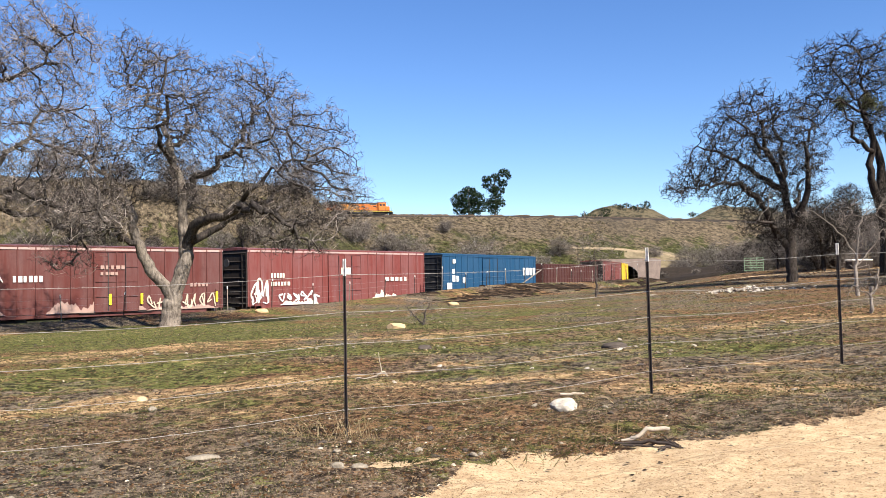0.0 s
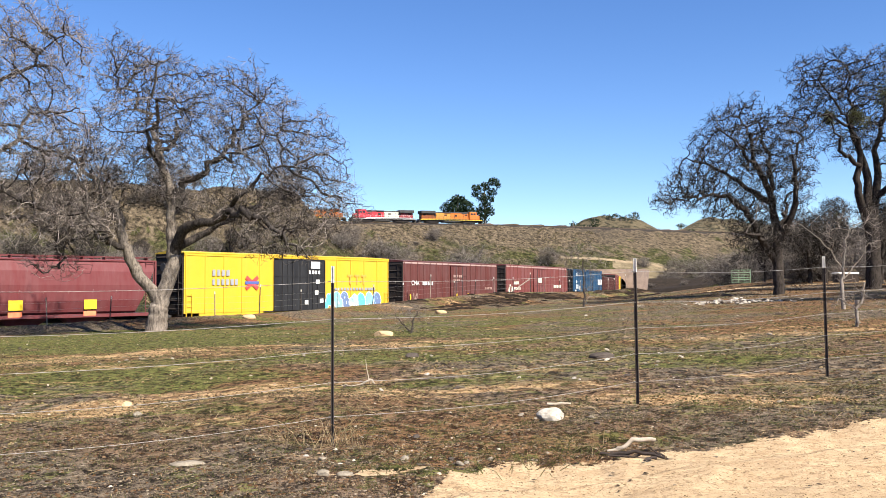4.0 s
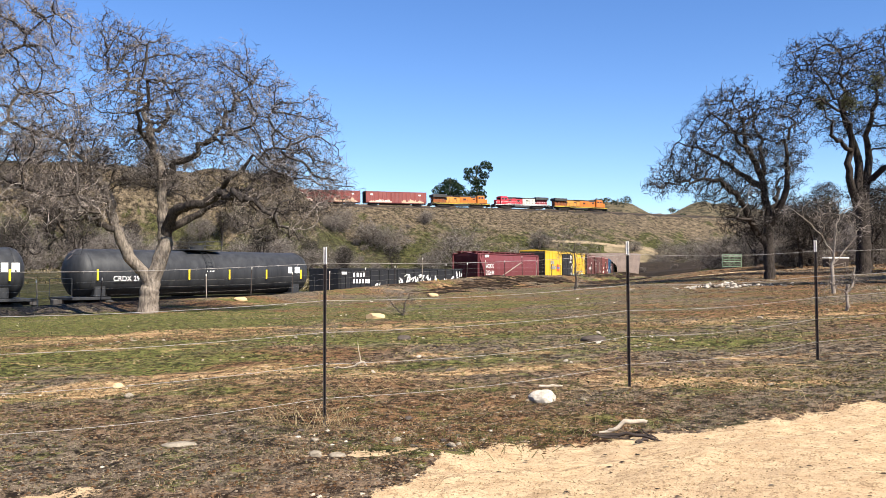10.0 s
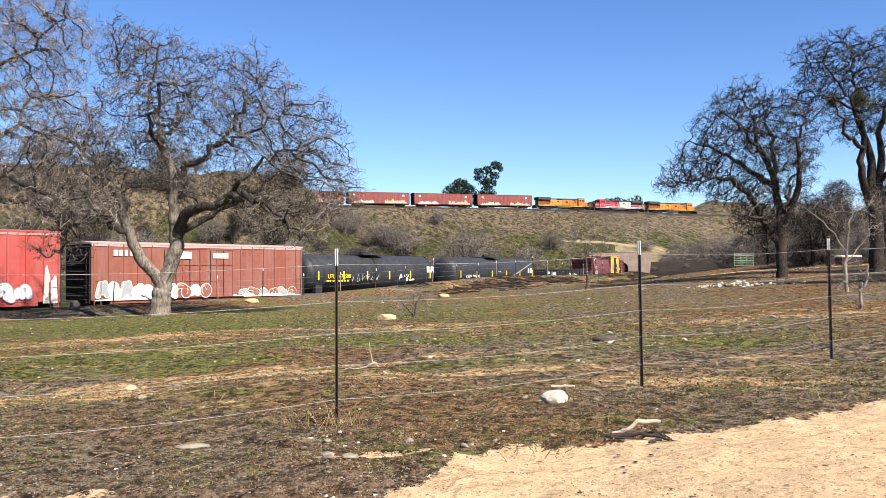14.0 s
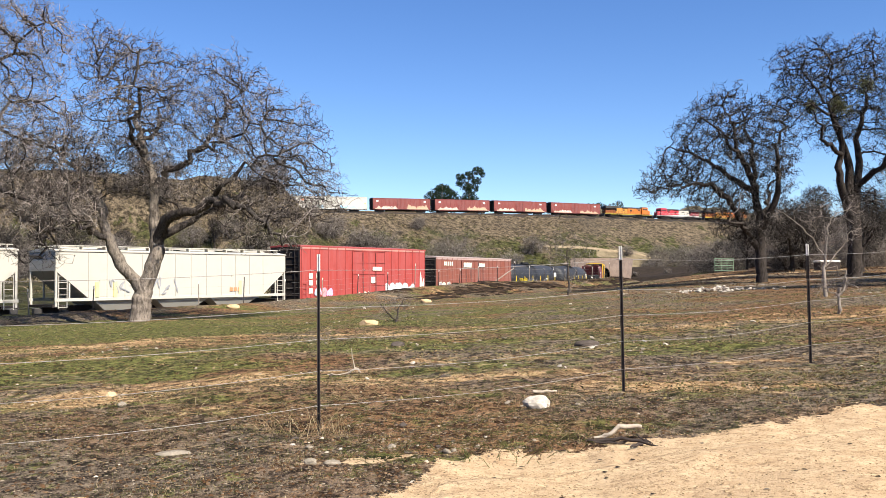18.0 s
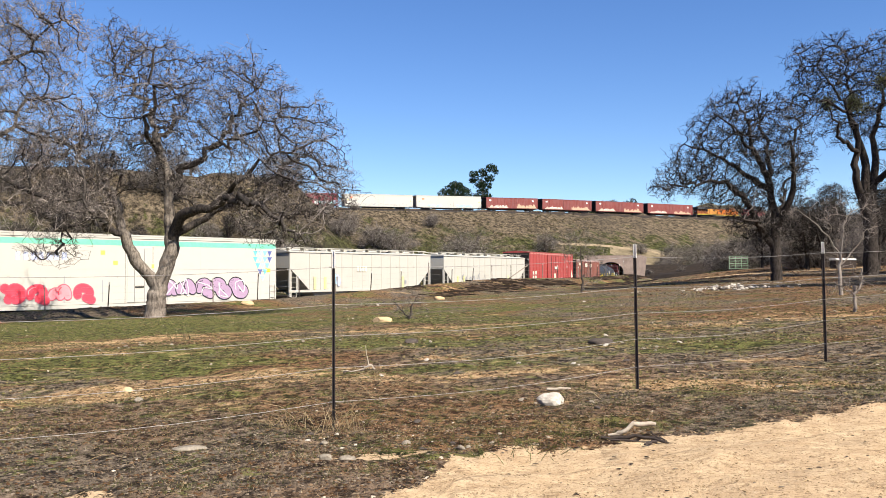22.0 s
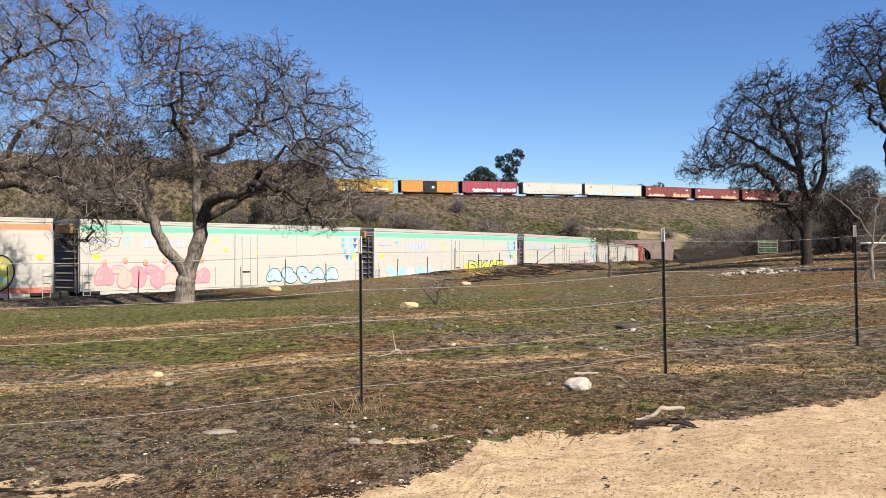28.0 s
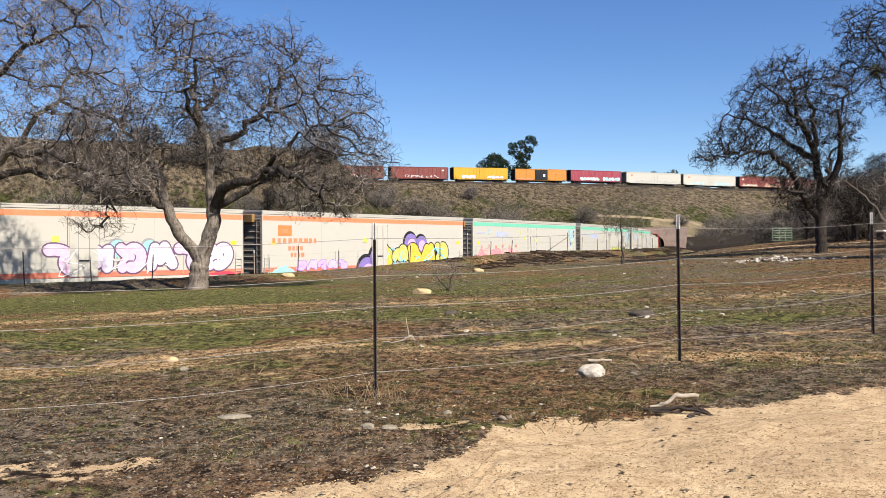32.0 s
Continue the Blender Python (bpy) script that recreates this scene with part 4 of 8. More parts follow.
def tall_oak():
    k, bx, by = 0.0401, 1523, 489
    L = lambda *p: px_limb(p, bx, by, k)
    limbs = [L((1536, 498, 0, .62), (1537, 482, 0, .54), (1538, 440, 0, .5), (1538, 400, 0, .48), (1536, 375, 0, .44)),
             L((1536, 392, 0, .34), (1524, 350, 0, .3), (1512, 320, -.3, .27), (1505, 290, -.5, .24), (1512, 262, -.6, .2), (1508, 225, -.7, .16), (1490, 190, -.8, .11), (1462, 150, -1, .07), (1425, 115, -1, .04), (1395, 90, -1, .02)),
             L((1536, 385, 0, .38), (1534, 330, .3, .31), (1536, 290, .4, .28), (1530, 255, .4, .24), (1512, 215, .4, .18), (1506, 170, .3, .13), (1500, 120, .2, .07), (1490, 75, .2, .03)),
             L((1538, 372, 0, .34), (1552, 310, .6, .28), (1562, 270, 1, .24), (1556, 235, 1.1, .2), (1572, 190, 1.2, .14), (1585, 140, 1.2, .08), (1600, 90, 1.3, .04)),
             L((1512, 265, -.5, .18), (1485, 255, -1.2, .14), (1462, 245, -1.8, .10), (1448, 225, -2.1, .07), (1442, 195, -2.3, .04)),
             L((1548, 320, .4, .24), (1580, 285, -1.0, .18), (1600, 220, -1.8, .12), (1625, 150, -2.2, .05)),
             L((1500, 200, -.8, .10), (1465, 190, -1.4, .08), (1430, 180, -1.8, .05), (1400, 170, -2, .03))]
    C = lambda x, y, d, rx, ry, rz, w: (((x - bx) * k, d, (by - y) * k), (rx, ry, rz), w)
    crown = [C(1465, 120, 0, 3.0, 3.4, 2.6, 5), C(1560, 140, 0, 3.2, 3.8, 3.9, 6), C(1430, 185, 0, 2.0, 2.6, 1.3, 2), C(1620, 210, 0, 2.2, 3, 4, 3), C(1560, 330, 0, 2.2, 3, 1.8, .8), C(1500, 215, 0, 2.0, 2.6, 1.6, 1.6)]
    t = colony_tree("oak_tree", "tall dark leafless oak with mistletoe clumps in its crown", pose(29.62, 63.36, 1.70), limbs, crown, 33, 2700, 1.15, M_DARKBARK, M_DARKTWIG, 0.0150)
    rng = np.random.RandomState(4)
    for x, y, r in ((1512, 190, .75), (1505, 175, .45), (1458, 180, .4), (1555, 140, .6)):
        P = np.array(((x - bx) * k, -.6, (by - y) * k)) + rng.normal(0, r * .5, (420, 3))
        bl = []
        for p in P:
            v = rng.normal(0, 1, 3)
            bl.append((np.array([p, p + v * 0.06, p + v * 0.12]), np.array([.006, .035, .004]), 3))
        tagged(part("mistletoe", tubes("mistletoe", bl, M_MISTLE), None, t, "olive-green mistletoe clump"), kind="stuff")
    return t


# Sunlit brightness of the left-hand side crown is put into these tones.
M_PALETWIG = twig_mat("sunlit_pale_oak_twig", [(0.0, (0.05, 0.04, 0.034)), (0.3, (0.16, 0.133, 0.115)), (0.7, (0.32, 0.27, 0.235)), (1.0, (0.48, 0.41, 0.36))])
# Right-hand oaks: dark twigs, with the crown's own shade in the colour.
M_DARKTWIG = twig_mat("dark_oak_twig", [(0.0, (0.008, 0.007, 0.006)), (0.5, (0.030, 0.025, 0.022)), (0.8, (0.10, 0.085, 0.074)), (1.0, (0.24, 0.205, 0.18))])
M_MISTLE = plain("mistletoe_leaf", (0.10, 0.095, 0.03), 0.8)
M_PALEBARK = plain("pale_bark", (0.24, 0.20, 0.165), 0.95, 0, 0.35, 9.0)
M_GREYTWIG = twig_mat("grey_brush_twig", [(0.0, (0.06, 0.05, 0.042)), (0.4, (0.16, 0.135, 0.116)), (1.0, (0.36, 0.31, 0.27))])
M_PINE = plain("dark_pine_needle", (0.022, 0.035, 0.018), 0.85, 0, 0.5, 1.5)
field_oak()
side_oak()
oak_c = right_oak()
oak_d = tall_oak()

# ---- wire fences ----
M_POST = plain("rusty_steel_post", (0.05, 0.038, 0.032), 0.75, 0.4, 0.5, 12)
M_POSTTIP = plain("whitewashed_post_tip", (0.62, 0.58, 0.52), 0.7, 0, 0.25, 20)
M_WIRE = plain("galvanised_wire", (0.34, 0.31, 0.28), 0.5, 0.7, 0.3, 20)
FENCE = [(-9.45, 2.7), (-6.6, 4.25), (-3.78, 5.8), (-0.93, 7.36), (1.92, 9.02), (4.62, 10.91), (7.3, 12.8), (10.0, 14.7), (12.8, 16.6)]
WIRE_H = (0.22, 0.50, 0.76, 1.02, 1.33)


def t_post(lean, z, x, y, rz, h=1.46):
    p = thing("fence_post", "thin rusty steel fence post with a whitewashed tip", "fence post", pose(x, y, z, lean[0], lean[1], rz), "posts of the near wire fence")
    bm = bmesh.new()
    add_box(bm, -0.0125, 0.0125, -0.0045, 0.0045, -0.3, h - 0.14, 0.001)
    add_box(bm, -0.0035, 0.0035, -0.028, -0.005, -0.3, h - 0.14, 0.001)
    for i in range(int(h / 0.055)):
        add_box(bm, -0.006, 0.006, 0.005, 0.0105, 0.04 + i * 0.052, 0.062 + i * 0.052)
    part("shaft", bm, M_POST, p)
    bm = bmesh.new()
    add_box(bm, -0.013, 0.013, -0.005, 0.005, h - 0.14, h, 0.001)
    add_box(bm, -0.004, 0.004, -0.029, -0.0055, h - 0.14, h, 0.001)
    part("tip", bm, M_POSTTIP, p)
    for hh in WIRE_H:
        bm = bmesh.new()
        add_cyl(bm, (-0.03, 0.012, hh), (0.03, 0.012, hh + 0.004), 0.004, n=5)
        add_cyl(bm, (-0.03, 0.012, hh), (-0.03, -0.04, hh), 0.003, n=5)
        part("wire_clip", bm, M_WIRE, p)


LEANS = [(0, 0), (0, .4), (0, -.5), (0, -.3), (0, -.9), (.4, -1.6), (0, .5), (0, 0), (0, 0)]
FZ = [zat(x, y) for x, y in FENCE]
for (x, y), z, ln in zip(FENCE, FZ, LEANS):
    t_post(ln, z, x, y, 31)
for h in WIRE_H:
    bm = bmesh.new()
    rng_w = random.Random(int(h * 100))
    pts = []
    for i in range(len(FENCE) - 1):
        (x0, y0), (x1, y1) = FENCE[i], FENCE[i + 1]
        for j in range(10):
            f = j / 10
            pts.append(Vector((x0 + (x1 - x0) * f, y0 + (y1 - y0) * f + 0.012, FZ[i] + (FZ[i + 1] - FZ[i]) * f + h - 0.035 * math.sin(math.pi * f) * (1.5 if h < 0.6 else 1))))
    for a, b in zip(pts, pts[1:]):
        add_cyl(bm, a, b, 0.0019, n=4, caps=False)
    for a, b in zip(pts, pts[1:]):          # barbs
        for f in (0.25, 0.75):
            c = a.lerp(b, f)
            for s in (-1, 1):
                add_cyl(bm, c, c + Vector((0.004 * s, 0.006, 0.013 * s)), 0.0016, 0.0006, 3, False)
    w = part("fence_wire", bm, M_WIRE)
    tagged(w, "slack strand of galvanised barbed wire between steel posts", "wire", "strands of the near wire fence")


# the fence along the railway
def track_fence():
    rng_f = random.Random(3)
    ss = [-34 + i * 3.1 for i in range(34)]
    pts = []
    for i, s in enumerate(ss):
        c = lower(s)
        hd = float(np.interp(s, TS, HEAD))
        off = 7.4 + rng_f.uniform(-.15, .15)
        x, y = c[0] + math.cos(hd) * off, c[1] - math.sin(hd) * off
        z = zat(x, y)
        h = rng_f.uniform(1.15, 1.4) if i % 5 else 1.75
        p = thing("fence_post", "slim weathered post of the wire fence beside the railway", "fence post", pose(x, y, z, rng_f.uniform(-3, 3), rng_f.uniform(-3, 3), 40), "posts of the railway fence")
        bm = bmesh.new()
        add_box(bm, -0.025, 0.025, -0.02, 0.02, -0.3, h - 0.15, 0.004)
        part("shaft", bm, M_POST if i % 3 else M_PALEBARK, p)
        part("tip", box(-0.026, 0.026, -0.021, 0.021, h - 0.15, h, 0.004), M_POSTTIP, p)
        pts.append((x, y, z))
    for h in (0.35, 0.7, 1.05):
        bm = bmesh.new()
        for a, b in zip(pts, pts[1:]):
            add_cyl(bm, (a[0], a[1], a[2] + h), (b[0], b[1], b[2] + h), 0.004, n=3, caps=False)
        tagged(part("fence_wire", bm, M_WIRE), "thin wire strand of the fence along the railway", "wire", "strands of the railway fence")
    bm = bmesh.new()
    x, y, z = pts[20]
    add_cyl(bm, (x - 2.2, y - 2.6, z - 0.2), (x - 0.1, y - 0.1, z + 1.15), 0.05, 0.045, 8)
    tagged(part("fence_brace", bm, M_PALEBARK), "pale leaning timber brace of the railway fence", "fence brace")


track_fence()

# ---- railcars ----
# Local axes of a car: x forwards along the track, z up from the rail, the side towards the field is -y.
PAINT = {}


def paint(name, color, rust=0.35, fade=0.3, rough=0.55):
    if name not in PAINT:
        if min(color) > 0.42:      # weathered whites are never brighter than this
            color = tuple(c * 0.74 for c in color)
        else:
            color = tuple(c * 0.84 for c in color)
        PAINT[name] = car_paint(name, color, rust, fade, rough)
    return PAINT[name]


def flat(name, color, rough=0.6):
    if name not in PAINT:
        PAINT[name] = plain(name, color, rough, 0, 0.14, 4.0)
    return PAINT[name]


WHITE = flat("white_marking", (0.72, 0.70, 0.66))
YELLOW = flat("yellow_marking", (0.80, 0.58, 0.02))
BLACK = flat("black_marking", (0.012, 0.012, 0.013))
MESHES = {}


def shared(key, make):
    """A mesh made once and used by every alike part."""
    if key not in MESHES:
        bm, mat = make()
        me = bpy.data.meshes.new(key[0])
        bm.to_mesh(me)
        bm.free()
        me.materials.append(mat)
        MESHES[key] = me
    return MESHES[key]


def make_wheel():
    bm = bmesh.new()
    add_cyl(bm, (0, -0.075, 0), (0, 0.06, 0), 0.43, 0.43, 20)
    add_cyl(bm, (0, 0.06, 0), (0, 0.09, 0), 0.47, 0.46, 20)
    add_cyl(bm, (0, -0.13, 0), (0, -0.07, 0), 0.11, 0.15, 10)
    return bm, M_STEEL


def make_sideframe():
    bm = bmesh.new()
    prof = [(-1.15, 0.36), (-1.15, 0.58), (-0.7, 0.66), (-0.45, 0.80), (0.45, 0.80), (0.7, 0.66), (1.15, 0.58), (1.15, 0.36), (0.72, 0.40), (0.42, 0.22), (-0.42, 0.22), (-0.72, 0.40)]
    f = bm.faces.new([bm.verts.new((x, -0.07, z)) for x, z in prof])
    r = bmesh.ops.extrude_face_region(bm, geom=[f])
    bmesh.ops.translate(bm, verts=[g for g in r["geom"] if isinstance(g, bmesh.types.BMVert)], vec=(0, 0.14, 0))
    for x in (-0.16, 0.0, 0.16):
        add_cyl(bm, (x, -0.02, 0.30), (x, -0.02, 0.62), 0.07, n=8)
    bmesh.ops.recalc_face_normals(bm, faces=bm.faces)
    return bm, M_SHADE


def truck(car, x, axles=(-0.88, 0.88), scale=1.0):
    t = part("truck", box(x - 0.25, x + 0.25, -1.0, 1.0, 0.45, 0.80, 0.02), M_SHADE, car)
    for side in (-1, 1):
        part("side_frame", shared(("side_frame",), make_sideframe), None, t, m=pose(x, side * 1.06, 0) @ Matrix.Diagonal((scale, 1, 1, 1)))
        for a in axles:
            part("wheel", shared(("wheel",), make_wheel), None, t, m=pose(x + a, side * 0.80, 0.46, 0, 0, 0 if side < 0 else 180))
    return t


def underbody(car, L, z=1.0, tx=None):
    tx = tx or L / 2 - 2.6
    part("center_sill", box(-L / 2 + 0.1, L / 2 - 0.1, -0.3, 0.3, 0.72, z, 0.02), M_SHADE, car)
    for s in (-1, 1):
        truck(car, s * tx)
        bm = bmesh.new()
        add_box(bm, s * L / 2 - 0.25, s * L / 2 + 0.25, -0.16, 0.16, 0.72, 0.98, 0.02)
        add_box(bm, s * (L / 2 + 0.25) - 0.18, s * (L / 2 + 0.25) + 0.18, -0.2, 0.2, 0.66, 1.02, 0.05)
        part("coupler", bm, M_STEEL, car)
    bm = bmesh.new()
    add_cyl(bm, (-1.4, 0.7, 0.85), (0.2, 0.7, 0.85), 0.2, n=10)
    part("brake_reservoir", bm, M_SHADE, car)


def ladder(car, x, y, z0, z1, mat, along="x", w=0.42):
    bm = bmesh.new()
    n = max(2, int((z1 - z0) / 0.38))
    dx, dy = (w / 2, 0) if along == "x" else (0, w / 2)
    for s in (-1, 1):
        add_box(bm, x + s * dx - 0.02, x + s * dx + 0.02, y + s * dy - 0.02, y + s * dy + 0.02, z0, z1)
    for i in range(n + 1):
        z = z0 + 0.06 + (z1 - z0 - 0.12) * i / n
        add_cyl(bm, (x - dx, y - dy, z), (x + dx, y + dy, z), 0.016, n=5)
    part("ladder", bm, mat, car)


def side_plate(car, name, x0, x1, z0, z1, W, mat, proud=0.008, label=""):
    """A thin plate or painted patch on the side towards the field."""
    return part(name, box(x0, x1, -W - proud, -W + 0.002, z0, z1), mat, car, label)


def text_on(car, body, x, z, size, W, mat, name="lettering", offset=0.0, proud=0.010, label="", stretch=1.0):
    cu = bpy.data.curves.new("text", "FONT")
    cu.body, cu.size, cu.offset, cu.extrude = body, size, offset, 0.001
    cu.resolution_u = 3
    ob = bpy.data.objects.new("text", cu)
    scene.collection.objects.link(ob)
    me = bpy.data.meshes.new_from_object(ob.evaluated_get(bpy.context.evaluated_depsgraph_get()))
    bpy.data.objects.remove(ob)
    me.materials.clear()
    me.materials.append(mat)
    return part(name, me, None, car, label, pose(x, -W - proud, z, 90, 0, 0) @ Matrix.Diagonal((stretch, 1, 1, 1)))


def bars(car, x, z, w, h, W, n, mat, rng, name="stencil_bar"):
    """Lettering too small to read: a row of short bars."""
    step = w / n
    for i in range(n):
        part(name, box(x + i * step, x + i * step + step * rng.uniform(0.5, 0.8), -W - 0.007, -W, z, z + h), mat, car)


def arc(cx, cz, rx, rz, a0, a1, n=9):
    return [(cx + rx * math.cos(math.radians(a0 + (a1 - a0) * i / n)), cz + rz * math.sin(math.radians(a0 + (a1 - a0) * i / n))) for i in range(n + 1)]


# abstract bulging shapes in a unit square: hooks, loops, waves and crossed arcs
GLYPHS = [
    [arc(.5, .55, .36, .38, 200, -60, 12), [(.62, .2), (.95, .02)]],
    [arc(.5, .5, .36, .44, 100, 430, 14), arc(.5, .5, .15, .2, 0, 240, 8)],
    [arc(.3, .3, .24, .28, 0, 180), arc(.72, .3, .22, .5, 180, 0)],
    [[(.05, .1), (.35, .9), (.5, .35), (.75, .95), (.95, .15)]],
    [arc(.35, .7, .3, .26, -20, 250) + arc(.6, .28, .34, .26, 150, 400)],
    [[(.1, .9), (.45, .55), (.2, .1)], arc(.62, .5, .3, .42, 130, -110, 10)],
    [arc(.5, .15, .42, .75, 170, 10, 12), arc(.5, .2, .2, .35, 160, 20, 8)],
    [arc(.2, .6, .5, .35, 110, -40), arc(.75, .35, .28, .32, 60, -220, 10)],
]


def ribbon(bm, pts, r, y, mi, W):
    """A stroke of even width with round ends and joints, flat on the car's side at height y from it."""
    step = 0
    for p, q in zip(pts, pts[1:]):
        d = Vector((q[0] - p[0], q[1] - p[1]))
        if d.length < 1e-4:
            continue
        nn = Vector((-d.y, d.x)).normalized() * r
        yy = -W - y - 0.00012 * step
        vs = [bm.verts.new((a_[0] + k * nn.x, yy, a_[1] + k * nn.y)) for a_, k in ((p, -1), (q, -1), (q, 1), (p, 1))]
        bm.faces.new(vs).material_index = mi
        step += 1
    for p in pts:
        yy = -W - y - 0.00012 * step
        bm.faces.new([bm.verts.new((p[0] + r * math.cos(k * math.pi / 5), yy, p[1] + r * math.sin(k * math.pi / 5))) for k in range(10)]).material_index = mi
        step += 1


def spray(car, x0, x1, z0, z1, W, fills, outline, seed, letters=5, ragged=0.25, proud=0.010):
    """A sprayed piece: fat overlapping letters with a dark outline, fill and thin shine lines, in layers a few millimetres proud."""
    rng = random.Random(seed)
    bm = bmesh.new()
    om = len(fills)
    w = (x1 - x0) / letters
    r = 0.17 * min(w, (z1 - z0) * 0.7)
    slant = rng.uniform(-0.12, 0.22)
    for i in range(letters):
        g = rng.choice(GLYPHS)
        lift, tall = rng.uniform(0, 0.10), rng.uniform(0.84, 1.0)
        lean = slant + rng.uniform(-ragged, ragged) * 0.35
        bend = rng.uniform(-0.06, 0.06)

        def place(u, v):
            zz = z0 + r * 1.5 + (z1 - z0 - 3 * r) * min(1, lift + tall * v * (1 - lift))
            return (x0 + (i + 0.10 + 0.80 * u + bend * math.sin(3 * v)) * w + lean * (v - .5) * w, zz)
        lines = [[place(u, v) for u, v in line] for line in g]
        y = proud + 0.005 * (i % 2)
        for k, line in enumerate(lines):
            ribbon(bm, line, r * 1.55, y, om, W + 0.0004 * k)
        for k, line in enumerate(lines):
            ribbon(bm, line, r * 1.22, y + 0.0024, i % len(fills), W + 0.0004 * k)
        for k, line in enumerate(lines):
            shine = [(px - r * 0.5, pz + r * 0.45) for px, pz in line[:max(2, len(line) // 2)]]
            ribbon(bm, shine, r * 0.13, y + 0.0046, (i + 1) % len(fills) if len(fills) > 1 else om, W + 0.0003 * k)
    me = bpy.data.meshes.new("graffiti")
    bm.to_mesh(me)
    bm.free()
    for m in list(fills) + [outline]:
        me.materials.append(m)
    return part("graffiti", me, None, car)


def bubble(car, cx, cz, r, W, mats, proud=0.006):
    """A half-hidden sprayed cloud: a dark disc with a paler core."""
    bm = bmesh.new()
    for k, (q, mi) in enumerate(((1.0, 0), (0.92, 1), (0.6, 2))):
        bm.faces.new([bm.verts.new((cx + 0.12 * r * k + r * q * math.cos(a_ * math.pi / 12), -W - proud - 0.0012 * k, max(0.98, cz - 0.15 * r * k + r * q * math.sin(a_ * math.pi / 12)))) for a_ in range(24)]).material_index = mi
    me = bpy.data.meshes.new("graffiti")
    bm.to_mesh(me)
    bm.free()
    for m in mats:
        me.materials.append(m)
    return part("graffiti", me, None, car)


def scribble(car, x0, x1, z0, z1, W, mat, seed, letters=6, r=0.06):
    """A tag in flowing line work."""
    rng = random.Random(seed)
    bm = bmesh.new()
    w = (x1 - x0) / letters
    for i in range(letters):
        p = [Vector((x0 + (i + rng.uniform(0.0, 1.0)) * w, z0 + rng.uniform(0, 1) * (z1 - z0))) for _ in range(5)]
        p = [2 * p[0] - p[1]] + p + [2 * p[-1] - p[-2]]
        line = []
        for j in range(1, len(p) - 2):
            for t in (0, .25, .5, .75):
                a, b, c, d = p[j - 1], p[j], p[j + 1], p[j + 2]
                q = 0.5 * ((2 * b) + (c - a) * t + (2 * a - 5 * b + 4 * c - d) * t * t + (3 * b - a - 3 * c + d) * t ** 3)
                line.append((q.x, min(z1, max(z0, q.y))))
        ribbon(bm, line, r * 0.7, 0.010 + 0.004 * (i % 2), 0, W)
    return part("graffiti", bm, mat, car)


def worn_patch(car, x0, x1, z0, z1, W, mat, seed):
    """Buffed or overspray patch with a smeared, uneven upper edge."""
    rng = random.Random(seed)
    bm = bmesh.new()
    n = max(8, int((x1 - x0) / 0.09))
    lo, hi = [], []
    ph = [rng.uniform(0, 40) for _ in range(2)]
    for i in range(n + 1):
        x = x0 + (x1 - x0) * i / n
        q = 0.55 + 0.55 * noise.noise(Vector((x * 0.9 + ph[0], 0, 0))) + 0.35 * noise.noise(Vector((x * 3.1 + ph[1], 5, 0))) + 0.14 * rng.uniform(-1, 1)
        q = min(1, max(0.06, q)) * min(1, 0.15 + 6 * i / n, 0.15 + 6 * (1 - i / n))
        lo.append(bm.verts.new((x, -W - 0.007, z0)))
        hi.append(bm.verts.new((x, -W - 0.007, z0 + (z1 - z0) * q)))
    for i in range(n):
        bm.faces.new((lo[i], lo[i + 1], hi[i + 1], hi[i]))
    return part("paint_patch", bm, mat, car)


def car_ends(car, L, W, z0, z1, mat, ribs=7):
    for s in (-1, 1):
        bm = bmesh.new()
        add_box(bm, s * (L / 2 + 0.012) - 0.01, s * (L / 2 + 0.012) + 0.01, -W + 0.03, W - 0.03, z0, z1)
        panel = part("end_panel", bm, mat, car)
        for i in range(ribs):
            z = z0 + (z1 - z0) * (i + 0.5) / ribs
            part("end_rib", cyl((s * (L / 2 - 0.01), -W + 0.15, z), (s * (L / 2 - 0.01), W - 0.15, z), 0.07, n=6), mat, panel)
        ladder(car, s * (L / 2 + 0.06), -W + 0.3, 0.9, z1 - 0.3, mat, "y")
    bm = bmesh.new()
    bmesh.ops.create_cone(bm, cap_ends=True, segments=14, radius1=0.28, radius2=0.28, depth=0.05, matrix=pose(-L / 2 - 0.16, 0.5, z1 - 0.9, 0, 90, 0))
    part("brake_wheel", bm, M_STEEL, car)


